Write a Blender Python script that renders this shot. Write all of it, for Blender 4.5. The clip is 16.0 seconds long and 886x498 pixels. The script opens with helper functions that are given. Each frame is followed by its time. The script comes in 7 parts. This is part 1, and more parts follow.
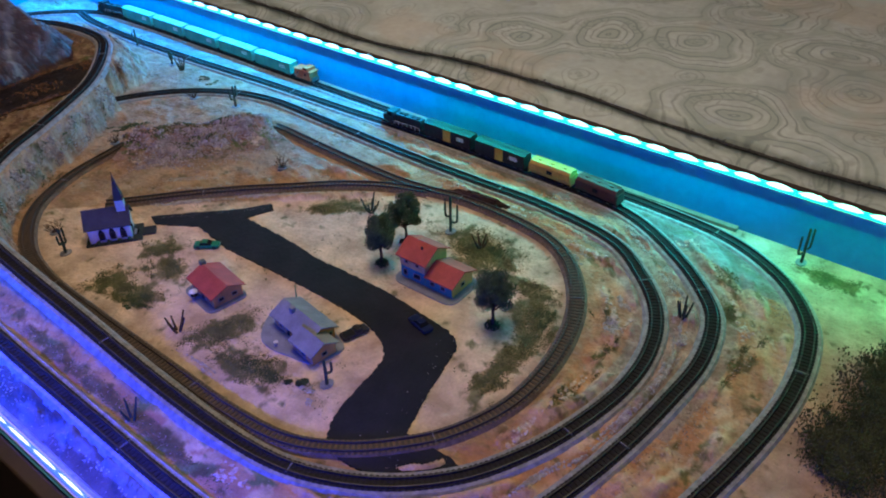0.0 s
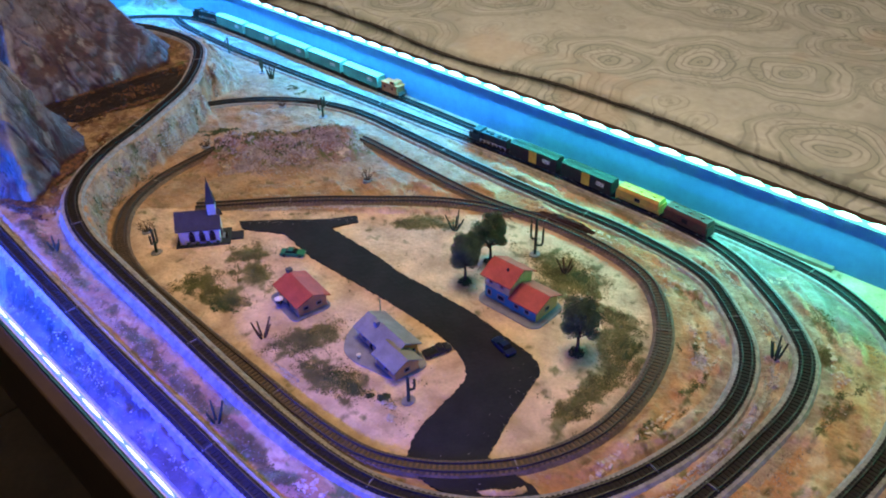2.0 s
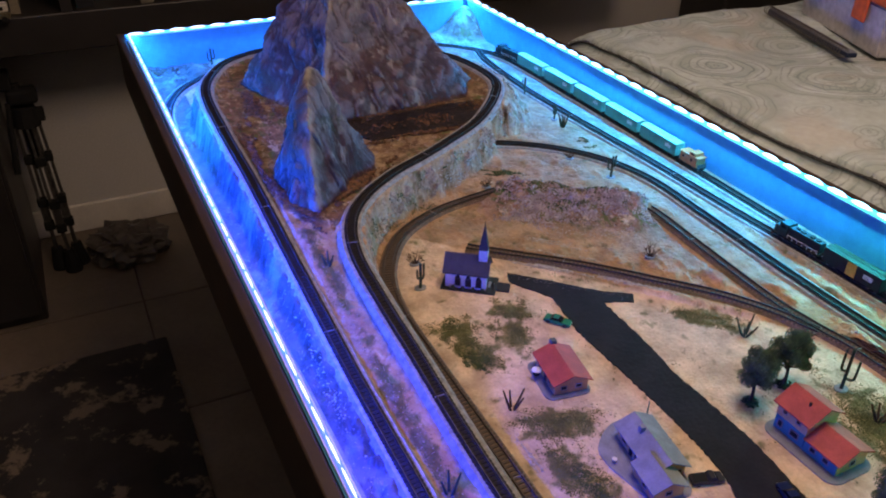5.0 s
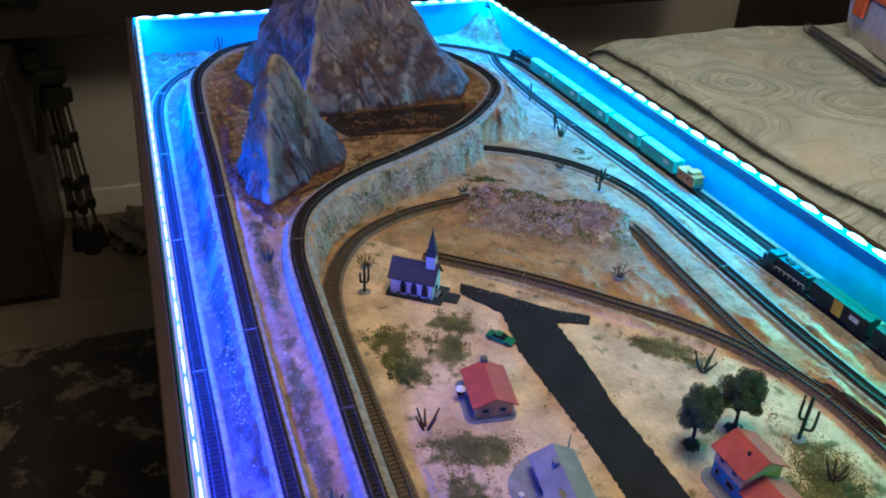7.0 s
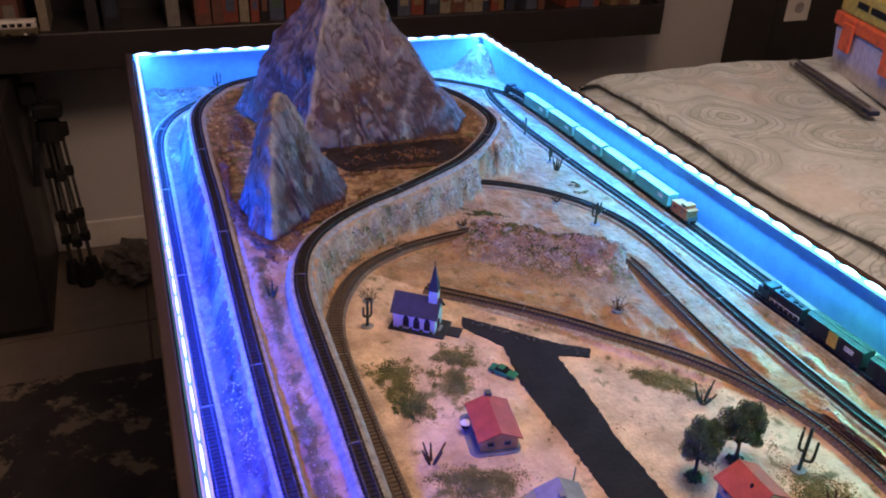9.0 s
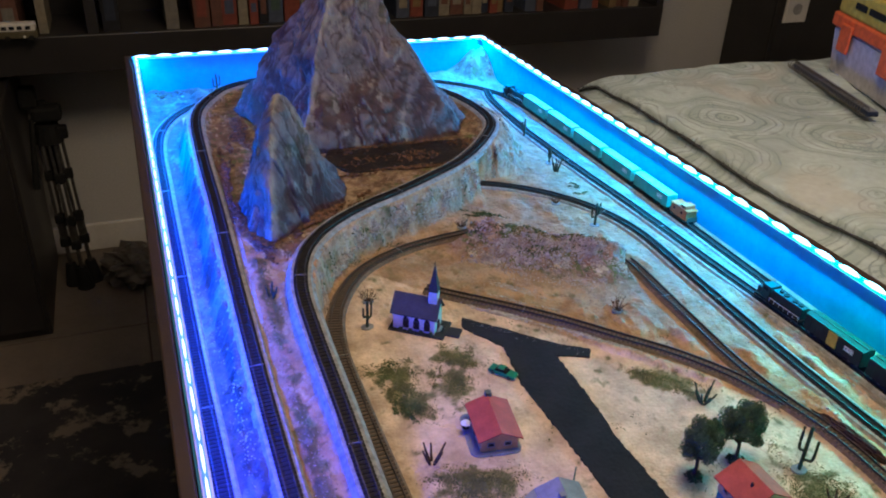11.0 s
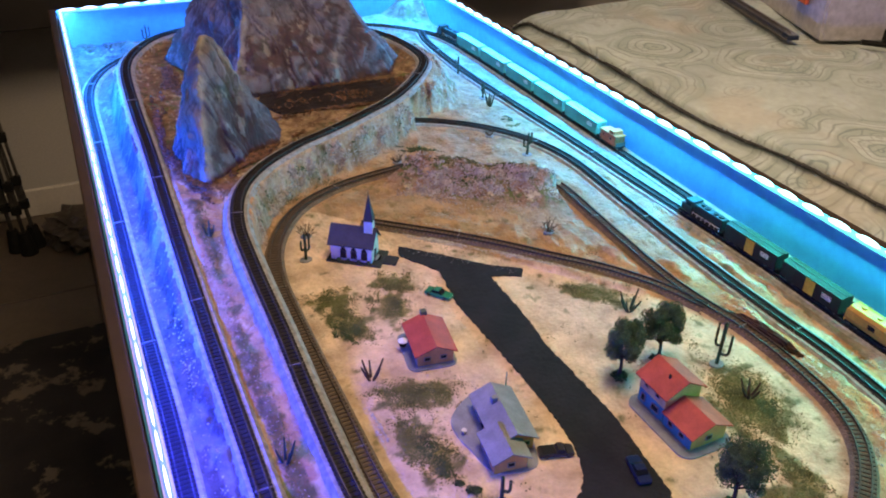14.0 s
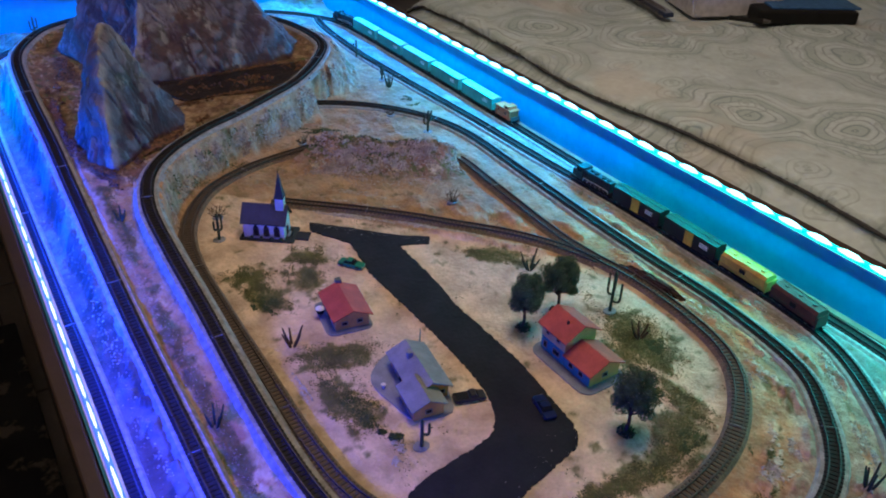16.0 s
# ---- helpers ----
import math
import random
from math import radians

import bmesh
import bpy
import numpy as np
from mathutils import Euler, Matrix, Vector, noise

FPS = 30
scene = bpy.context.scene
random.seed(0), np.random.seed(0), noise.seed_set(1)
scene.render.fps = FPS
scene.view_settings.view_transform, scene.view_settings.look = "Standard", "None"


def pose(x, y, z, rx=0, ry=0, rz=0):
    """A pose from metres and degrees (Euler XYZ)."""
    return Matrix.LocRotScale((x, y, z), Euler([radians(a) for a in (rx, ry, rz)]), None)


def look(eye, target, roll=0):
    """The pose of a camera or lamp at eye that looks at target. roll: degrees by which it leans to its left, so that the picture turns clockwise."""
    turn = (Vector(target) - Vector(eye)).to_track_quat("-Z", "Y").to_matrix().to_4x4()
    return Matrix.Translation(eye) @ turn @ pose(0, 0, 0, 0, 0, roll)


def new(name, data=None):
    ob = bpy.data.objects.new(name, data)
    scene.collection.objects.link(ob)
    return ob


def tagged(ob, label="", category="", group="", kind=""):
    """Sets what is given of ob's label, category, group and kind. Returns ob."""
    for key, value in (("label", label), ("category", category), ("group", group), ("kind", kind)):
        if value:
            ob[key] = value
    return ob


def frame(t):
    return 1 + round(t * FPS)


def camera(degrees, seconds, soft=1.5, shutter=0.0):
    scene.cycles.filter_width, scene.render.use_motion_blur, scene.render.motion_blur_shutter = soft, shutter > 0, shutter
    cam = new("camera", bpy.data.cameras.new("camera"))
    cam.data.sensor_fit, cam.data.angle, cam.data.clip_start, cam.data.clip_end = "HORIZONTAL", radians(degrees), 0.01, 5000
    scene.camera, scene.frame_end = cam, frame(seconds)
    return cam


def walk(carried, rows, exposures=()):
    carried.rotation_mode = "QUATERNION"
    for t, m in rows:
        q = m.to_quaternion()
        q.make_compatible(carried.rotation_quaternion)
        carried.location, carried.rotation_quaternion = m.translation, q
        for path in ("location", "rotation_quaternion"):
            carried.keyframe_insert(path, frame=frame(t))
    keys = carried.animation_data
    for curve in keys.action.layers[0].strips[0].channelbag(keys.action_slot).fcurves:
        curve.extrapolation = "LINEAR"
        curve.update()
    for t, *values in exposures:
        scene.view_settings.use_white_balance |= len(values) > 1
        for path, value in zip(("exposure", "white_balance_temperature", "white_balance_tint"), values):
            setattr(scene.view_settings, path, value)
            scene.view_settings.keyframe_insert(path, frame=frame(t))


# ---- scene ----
cam = camera(57.5, 16.0, 2.0)
PATH = [
    (0, (-0.11, 0.223, 0.54), (1.14, 1.258, -0.63), -1.5),
    (0.5, (-0.111, 0.231, 0.538), (1.131, 1.282, -0.626), -1.1),
    (1, (-0.111, 0.237, 0.539), (1.114, 1.308, -0.623), -1.0),
    (1.5, (-0.12, 0.243, 0.539), (1.081, 1.356, -0.608), -0.9),
    (2, (-0.126, 0.252, 0.542), (1.049, 1.404, -0.595), -0.8),
    (2.5, (-0.127, 0.267, 0.541), (0.997, 1.476, -0.588), -0.5),
    (3, (-0.128, 0.289, 0.545), (0.926, 1.555, -0.589), -0.1),
    (3.5, (-0.131, 0.315, 0.53), (0.807, 1.664, -0.612), 0.2),
    (4, (-0.134, 0.337, 0.54), (0.717, 1.777, -0.556), 0.8),
    (4.5, (-0.133, 0.345, 0.533), (0.662, 1.849, -0.519), 0.8),
    (4.7, (-0.13, 0.348, 0.53), (0.649, 1.861, -0.52), 0.8),
    (6.8, (0.015, 0.343, 0.49), (0.609, 1.943, -0.553), 2.5),
    (7, (0.015, 0.341, 0.494), (0.633, 1.938, -0.54), 2.5),
    (7.5, (0.008, 0.342, 0.498), (0.642, 1.936, -0.53), 2.6),
    (8, (0.004, 0.338, 0.498), (0.654, 1.944, -0.502), 2.7),
    (8.5, (0.002, 0.337, 0.501), (0.653, 1.957, -0.475), 2.5),
    (9, (-0.001, 0.338, 0.506), (0.652, 1.96, -0.466), 2.6),
    (11.5, (-0.002, 0.336, 0.504), (0.656, 1.962, -0.457), 2.4),
    (12, (0.002, 0.334, 0.503), (0.66, 1.962, -0.454), 2.1),
    (12.5, (0.007, 0.334, 0.498), (0.669, 1.959, -0.461), 1.9),
    (13, (0.009, 0.328, 0.496), (0.675, 1.943, -0.478), 1.6),
    (13.5, (0.008, 0.312, 0.496), (0.699, 1.886, -0.526), 1.3),
    (14, (0.007, 0.293, 0.49), (0.743, 1.824, -0.565), 1.3),
    (14.5, (0.009, 0.276, 0.492), (0.789, 1.77, -0.585), 1.1),
    (15, (0.0, 0.265, 0.494), (0.846, 1.718, -0.589), 1.6),
    (15.5, (-0.009, 0.256, 0.494), (0.878, 1.685, -0.588), 1.8),
    (16, (-0.021, 0.249, 0.498), (0.913, 1.655, -0.575), 2.4),
]
EXPOSURES = [
    (0.0, 0.02, 6350, 4), (0.5, 0.12, 6500, 12), (1.0, 0.1, 6900, 25), (1.5, 0.5, 7400, 16), (2.0, 0.55, 7600, 6), (2.5, 0.53, 7300, -8),
    (3.0, 0.45, 6500, -10), (3.5, 0.22, 6300, -5), (4.0, 0.12, 6300, 5), (4.5, 0.25, 6800, 16), (7.0, 0.5, 6500, -9), (7.5, 0.3, 6250, -5),
    (8.0, 0.1, 6200, 4), (8.5, 0.2, 6500, 13), (9.0, 0.6, 7100, 26), (11.5, 0.4, 6250, -4), (12.0, 0.12, 6200, 4), (12.5, 0.22, 6600, 14),
    (13.0, 0.55, 7200, 25), (13.5, 0.7, 7500, 16), (14.0, 0.8, 7600, 4), (14.5, 0.45, 7300, -9), (15.0, 0.42, 6600, -9), (15.5, 0.18, 6300, -5),
    (16.0, 0.05, 6250, 4),
]
walk(cam, [(t, look(eye, target, roll)) for t, eye, target, roll in PATH], EXPOSURES)

# ---- world and light ----
WIDE, NEAR_Y, FAR_Y, RIM = 0.71, -0.11, 1.925, 0.067   # the layout board
FLOOR_Z = -0.72
world = bpy.data.worlds.new("world")
scene.world = world
world.use_nodes = True
world.node_tree.nodes["Background"].inputs[0].default_value = (0.05, 0.045, 0.04, 1)
world.node_tree.nodes["Background"].inputs[1].default_value = 0.9


def area_lamp(name, m, sx, sy, power, colour):
    d = bpy.data.lights.new(name, "AREA")
    d.shape, d.size, d.size_y, d.energy, d.color = "RECTANGLE", sx, sy, power, colour
    ob = new(name, d)
    ob.matrix_world = m
    return ob


# the room's ceiling lamp
bulb = bpy.data.lights.new("ceiling_lamp_light", "POINT")
bulb.energy, bulb.color, bulb.shadow_soft_size = 29.0, (1.0, 0.74, 0.55), 0.30
new("ceiling_lamp_light", bulb).location = (0.45, 0.85, 1.35)

# the colour of the strip round the rim, from the near left over the far side to the near right
LEFT_STRIP = [(0.0, 0.015, 1.0), (0.0, 0.025, 1.0), (0.0, 0.055, 1.0), (0.0, 0.16, 1.0)]
FAR_STRIP = [(0.0, 0.22, 1.0), (0.0, 0.30, 1.0)]
RIGHT_STRIP = [(0.0, 0.32, 1.0), (0.0, 0.44, 1.0), (0.0, 0.66, 0.72), (0.0, 0.74, 0.30)]
STRIP_POWER = 2.6
span = FAR_Y - NEAR_Y
# each stretch shines down on the ground at its foot, and up and inward over the layout
for n, c in enumerate(LEFT_STRIP):
    y = NEAR_Y + span * (n + 0.5) / 4
    area_lamp("strip_light_left", look((0.014, y, RIM - 0.003), (0.059, y, RIM - 0.103)), span / 4, 0.008, STRIP_POWER * (0.55, 0.70, 0.95, 1.0)[n], c)
for n, c in enumerate(RIGHT_STRIP):
    y = FAR_Y - span * (n + 0.5) / 4
    area_lamp("strip_light_right", look((WIDE - 0.018, y, RIM - 0.003), (WIDE - 0.090, y, RIM - 0.075)), span / 4, 0.008, STRIP_POWER * (0.72, 0.66, 0.42, 0.22)[n], c)
for n, c in enumerate(FAR_STRIP):
    x = WIDE * (n + 0.5) / 2
    area_lamp("strip_light_far", look((x, FAR_Y - 0.016, RIM - 0.003), (x, FAR_Y - 0.09, RIM - 0.055)), WIDE / 2, 0.008, 1.5, c)
for n in (0, 1):
    y = NEAR_Y + span * (n + 0.5) / 2
    area_lamp("strip_glow_left", look((0.006, y, RIM + 0.0042), (0.066, y, RIM + 0.0842)), span / 2, 0.003, STRIP_POWER * (0.50, 1.0)[n], LEFT_STRIP[2 * n + 1])
    y = FAR_Y - span * (n + 0.5) / 2
    area_lamp("strip_glow_right", look((WIDE - 0.006, y, RIM + 0.0042), (WIDE - 0.066, y, RIM + 0.0842)), span / 2, 0.005, STRIP_POWER * (0.60, 0.32)[n], RIGHT_STRIP[2 * n + 1])
area_lamp("strip_glow_far", look((WIDE / 2, FAR_Y - 0.006, RIM + 0.0042), (WIDE / 2, FAR_Y - 0.066, RIM + 0.0842)), WIDE, 0.005, 1.1, FAR_STRIP[1])


# ---- materials ----
def material(name, colour, rough=0.7, dark=None, scale=40.0, bump=0.2, fine=300.0, metal=0.0, spots=None, spot_scale=60.0, spot_at=0.62, vary=0.0, attribute="", stretch=None, second=None, soft=0.06):
    """A surface of two colours in blotches, a fine grain, stains of a third, and a relief."""
    m = bpy.data.materials.new(name)
    m.use_nodes = True
    t = m.node_tree
    n, l = t.nodes, t.links
    b = n["Principled BSDF"]
    b.inputs["Roughness"].default_value, b.inputs["Metallic"].default_value = rough, metal
    co = n.new("ShaderNodeTexCoord").outputs["Object"]
    if stretch:
        k = n.new("ShaderNodeVectorMath")
        k.operation = "MULTIPLY"
        k.inputs[1].default_value = stretch
        l.new(co, k.inputs[0])
        co = k.outputs[0]

    def noise_at(s, detail=4.0, rough_=0.55):
        k = n.new("ShaderNodeTexNoise")
        k.inputs["Scale"].default_value, k.inputs["Detail"].default_value, k.inputs["Roughness"].default_value = s, detail, rough_
        l.new(co, k.inputs["Vector"])
        return k.outputs["Fac"]

    def mix(fac, a, c, kind="MIX"):
        k = n.new("ShaderNodeMix")
        k.data_type, k.blend_type = "RGBA", kind
        for s, v in (("Factor", fac), ("A", a), ("B", c)):
            sock = [i for i in k.inputs if i.name == s and (i.type == "RGBA" or s == "Factor" and i.type == "VALUE")][0]
            if isinstance(v, (tuple, float, int)):
                sock.default_value = (*v, 1) if isinstance(v, tuple) else v
            else:
                l.new(v, sock)
        return [o for o in k.outputs if o.type == "RGBA"][0]

    def ramp(fac, lo, hi):
        k = n.new("ShaderNodeMapRange")
        k.inputs["From Min"].default_value, k.inputs["From Max"].default_value = lo, hi
        l.new(fac, k.inputs["Value"])
        return k.outputs["Result"]

    dark = dark or tuple(c * 0.72 for c in colour)
    base = colour
    if attribute:
        a = n.new("ShaderNodeAttribute")
        a.attribute_name = attribute
        base = a.outputs["Color"]
        shade = mix(ramp(noise_at(scale), 0.35, 0.65), (0.66, 0.64, 0.62), (1.12, 1.12, 1.12))
        col = mix(1.0, base, shade, "MULTIPLY")
    else:
        col = mix(ramp(noise_at(scale), 0.35, 0.65), dark, colour)
    col = mix(0.35, col, mix(1.0, col, mix(noise_at(fine, 2.0), (0.45, 0.45, 0.45), (1.5, 1.5, 1.5)), "MULTIPLY"))
    if spots:
        col = mix(ramp(noise_at(spot_scale, 5.0, 0.65), spot_at, spot_at + soft), col, spots)
    if second:
        col = mix(ramp(noise_at(spot_scale * 1.7, 5.0, 0.6), 0.56, 0.64), col, second)
    if vary:
        r = n.new("ShaderNodeObjectInfo").outputs["Random"]
        k = n.new("ShaderNodeMapRange")
        k.inputs["To Min"].default_value, k.inputs["To Max"].default_value = 1 - vary, 1 + vary
        l.new(r, k.inputs["Value"])
        col = mix(1.0, col, k.outputs["Result"], "MULTIPLY")
    l.new(col, b.inputs["Base Color"])
    if bump:
        k = n.new("ShaderNodeBump")
        k.inputs["Strength"].default_value, k.inputs["Distance"].default_value = bump, 0.002
        l.new(noise_at(fine * 0.5, 6.0), k.inputs["Height"])
        l.new(k.outputs["Normal"], b.inputs["Normal"])
    return m


def glow(name, colour, strength):
    m = bpy.data.materials.new(name)
    m.use_nodes = True
    b = m.node_tree.nodes["Principled BSDF"]
    b.inputs["Base Color"].default_value = (0.02, 0.02, 0.02, 1)
    b.inputs["Emission Color"].default_value = (*colour, 1)
    b.inputs["Emission Strength"].default_value = strength
    return m


SAND = (0.62, 0.50, 0.40)
M_GROUND = material("painted_scenery", SAND, 0.66, scale=30, bump=0.9, fine=300, attribute="paint")
M_GROUND.node_tree.nodes["Bump"].inputs["Distance"].default_value = 0.003
M_GROUND.node_tree.nodes["Principled BSDF"].inputs["Specular IOR Level"].default_value = 0.18


def add_flecks(m):
    """Dabs of rust, dark green, violet grey and pale paint where the ground is rough."""
    t = m.node_tree
    n, l = t.nodes, t.links
    b = n["Principled BSDF"]
    col = b.inputs["Base Color"].links[0].from_socket
    co = n.new("ShaderNodeTexCoord").outputs["Object"]
    where = n.new("ShaderNodeAttribute")
    where.attribute_name = "rough"
    run = n.new("ShaderNodeVectorMath")
    run.operation = "MULTIPLY"
    run.inputs[1].default_value = (1.0, 0.5, 1.0)
    l.new(co, run.inputs[0])
    co = run.outputs[0]
    for k, (scale, lo, hi, tone) in enumerate(((52, 0.585, 0.60, (0.085, 0.12, 0.035)), (44, 0.60, 0.62, (0.52, 0.42, 0.30)), (95, 0.54, 0.62, (0.20, 0.10, 0.065)), (70, 0.57, 0.64, (0.055, 0.080, 0.030)), (120, 0.60, 0.66, (0.46, 0.38, 0.32)), (60, 0.59, 0.66, (0.27, 0.22, 0.25)), (210, 0.60, 0.66, (0.035, 0.03, 0.025)))):
        shift = n.new("ShaderNodeVectorMath")
        shift.inputs[1].default_value = (k * 3.7, k * 1.9, 0)
        l.new(co, shift.inputs[0])
        tex = n.new("ShaderNodeTexNoise")
        tex.inputs["Scale"].default_value, tex.inputs["Detail"].default_value, tex.inputs["Roughness"].default_value = scale, 4.0, 0.6
        l.new(shift.outputs[0], tex.inputs["Vector"])
        r = n.new("ShaderNodeMapRange")
        r.inputs["From Min"].default_value, r.inputs["From Max"].default_value, r.inputs["To Max"].default_value = lo, hi, 0.85
        l.new(tex.outputs["Fac"], r.inputs["Value"])
        f = n.new("ShaderNodeMath")
        f.operation = "MULTIPLY"
        l.new(r.outputs[0], f.inputs[0])
        l.new(where.outputs["Fac"], f.inputs[1])
        k_ = n.new("ShaderNodeMix")
        k_.data_type = "RGBA"
        l.new(f.outputs[0], k_.inputs["Factor"])
        l.new(col, k_.inputs[6])
        k_.inputs[7].default_value = (*tone, 1)
        col = k_.outputs[2]
    l.new(col, b.inputs["Base Color"])


add_flecks(M_GROUND)
M_ROAD = material("black_road_paint", (0.021, 0.0205, 0.024), 0.9, dark=(0.013, 0.013, 0.016), scale=25, bump=0.5, fine=400, spots=(0.16, 0.15, 0.15), spot_scale=95, spot_at=0.73)
M_ROAD.node_tree.nodes["Principled BSDF"].inputs["Specular IOR Level"].default_value = 0.2
M_BED = material("grey_plastic_roadbed", (0.33, 0.325, 0.33), 0.8, dark=(0.20, 0.20, 0.20), scale=150, bump=0.4, fine=1500)
M_BROWN_BED = material("brown_ballast", (0.165, 0.118, 0.082), 0.95, dark=(0.10, 0.072, 0.050), scale=120, bump=0.8, fine=900)
M_WEB = material("black_plastic_web", (0.028, 0.027, 0.029), 0.7, scale=200, bump=0.3, fine=900)
M_TIE = material("black_plastic_tie", (0.022, 0.020, 0.020), 0.55, scale=200, bump=0.1, fine=900)
M_TIE_BROWN = material("brown_plastic_tie", (0.060, 0.044, 0.034), 0.7, scale=200, bump=0.1, fine=900)
for m_ in (M_TIE, M_WEB, M_BED):
    m_.node_tree.nodes["Principled BSDF"].inputs["Specular IOR Level"].default_value = 0.2
    m_.node_tree.nodes["Principled BSDF"].inputs["Roughness"].default_value = 0.9
M_PALE_JOINT = material("pale_rail_joiner", (0.26, 0.25, 0.24), 0.6, bump=0.0)
M_RAIL = material("nickel_silver_rail", (0.10, 0.095, 0.09), 0.58, dark=(0.055, 0.052, 0.05), scale=90, bump=0.0, metal=1.0)
M_RAIL_OLD = material("weathered_rail", (0.075, 0.056, 0.042), 0.65, dark=(0.045, 0.032, 0.024), scale=90, bump=0.0, metal=0.2)
M_ROCK = material("painted_plaster_rock", (0.42, 0.36, 0.33), 0.72, scale=60, bump=1.0, fine=150, attribute="paint", stretch=(1.0, 1.0, 0.45), spots=(0.060, 0.030, 0.030), spot_scale=34, spot_at=0.60, soft=0.10)
M_ROCK.node_tree.nodes["Bump"].inputs["Distance"].default_value = 0.005
M_WATER = material("dark_resin_water", (0.016, 0.011, 0.010), 0.4, dark=(0.006, 0.005, 0.006), scale=60, bump=1.0, fine=110, spots=(0.26, 0.19, 0.15), spot_scale=170, spot_at=0.63, second=(0.05, 0.028, 0.02))
M_WATER.node_tree.nodes["Principled BSDF"].inputs["Specular IOR Level"].default_value = 0.25
M_BACK = material("sky_blue_painted_board", (0.035, 0.23, 0.42), 0.6, dark=(0.022, 0.175, 0.35), scale=9, bump=0.1, fine=90)
M_WOOD = material("brown_wood_fascia", (0.040, 0.020, 0.012), 0.55, dark=(0.024, 0.012, 0.008), scale=14, bump=0.2, fine=120)
M_WALL = material("greige_wall_paint", (0.50, 0.49, 0.47), 0.9, dark=(0.46, 0.45, 0.43), scale=3, bump=0.1, fine=200)
M_WHITE = material("white_trim_paint", (0.72, 0.69, 0.64), 0.55, scale=5, bump=0.05)
M_GROUT = material("dark_grout", (0.10, 0.08, 0.065), 0.9, scale=20, bump=0.2)
M_RUG = material("dark_patterned_rug", (0.030, 0.026, 0.026), 0.95, dark=(0.014, 0.012, 0.013), scale=8, bump=0.6, fine=400, spots=(0.15, 0.115, 0.085), spot_scale=11, spot_at=0.55)
M_BLACK = material("black_stained_wood", (0.022, 0.019, 0.018), 0.45, scale=9, bump=0.1, fine=90)
M_CEIL = material("white_ceiling_paint", (0.72, 0.70, 0.66), 0.95, scale=4, bump=0.2)


def quilt_material():
    m = material("quilt_cotton", (0.54, 0.62, 0.63), 0.95, dark=(0.45, 0.53, 0.54), scale=11, bump=0.7, fine=90)
    t = m.node_tree
    n, l = t.nodes, t.links
    b = n["Principled BSDF"]
    col = b.inputs["Base Color"].links[0].from_socket
    co = n.new("ShaderNodeTexCoord").outputs["Object"]
    def math_node(kind, x, y=None):
        k = n.new("ShaderNodeMath")
        k.operation = kind
        for s, v in zip(k.inputs, (x, y)):
            if isinstance(v, (int, float)):
                s.default_value = v
            elif v is not None:
                l.new(v, s)
        return k.outputs[0]

    def span_node(v, lo, hi, top=1.0):
        k = n.new("ShaderNodeMapRange")
        k.inputs["From Min"].default_value, k.inputs["From Max"].default_value, k.inputs["To Max"].default_value = lo, hi, top
        l.new(v, k.inputs["Value"])
        return k.outputs[0]

    warp = n.new("ShaderNodeTexNoise")
    warp.inputs["Scale"].default_value, warp.inputs["Detail"].default_value = 9.0, 2.0
    l.new(co, warp.inputs["Vector"])
    add = n.new("ShaderNodeVectorMath")
    add.operation = "MULTIPLY_ADD"
    add.inputs[1].default_value = (0.06, 0.06, 0.0)
    l.new(warp.outputs["Color"], add.inputs[0])
    l.new(co, add.inputs[2])
    flat = n.new("ShaderNodeVectorMath")
    flat.operation = "MULTIPLY"
    flat.inputs[1].default_value = (1.0, 1.0, 0.0)
    l.new(add.outputs[0], flat.inputs[0])
    marks = []
    tints = []
    for scale, rate, far in ((5.2, 84.0, 0.62), (10.0, 56.0, 0.36)):
        cells = n.new("ShaderNodeTexVoronoi")
        cells.voronoi_dimensions, cells.feature = "2D", "SMOOTH_F1"
        cells.inputs["Scale"].default_value, cells.inputs["Smoothness"].default_value = scale, 0.25
        l.new(flat.outputs[0], cells.inputs["Vector"])
        wave = math_node("SINE", math_node("MULTIPLY", cells.outputs["Distance"], rate))
        broad = math_node("SINE", math_node("MULTIPLY", cells.outputs["Distance"], rate * 0.31))
        near_cell = span_node(cells.outputs["Distance"], far, far - 0.10)
        marks.append(math_node("MULTIPLY", span_node(wave, 0.55, 0.95), near_cell))
        tints.append(math_node("MULTIPLY", span_node(broad, -0.1, 0.5), near_cell))
    dots = n.new("ShaderNodeTexVoronoi")
    dots.voronoi_dimensions = "2D"
    dots.inputs["Scale"].default_value = 62.0
    l.new(flat.outputs[0], dots.inputs["Vector"])
    beads = math_node("MULTIPLY", span_node(dots.outputs["Distance"], 0.26, 0.16), tints[1])
    line = math_node("MAXIMUM", math_node("MAXIMUM", marks[0], math_node("MULTIPLY", marks[1], 0.7)), math_node("MULTIPLY", beads, 0.7))
    k = n.new("ShaderNodeMix")
    k.data_type = "RGBA"
    l.new(math_node("MULTIPLY", tints[0], 0.5), k.inputs["Factor"])
    l.new(col, k.inputs[6])
    k.inputs[7].default_value = (0.29, 0.37, 0.36, 1)
    col = k.outputs[2]
    patch = n.new("ShaderNodeTexNoise")
    patch.inputs["Scale"].default_value, patch.inputs["Detail"].default_value = 16.0, 4.0
    l.new(co, patch.inputs["Vector"])
    fac = n.new("ShaderNodeMath")
    fac.operation = "MULTIPLY"
    l.new(line, fac.inputs[0])
    l.new(span_node(patch.outputs["Fac"], 0.25, 0.55, 0.50), fac.inputs[1])
    k = n.new("ShaderNodeMix")
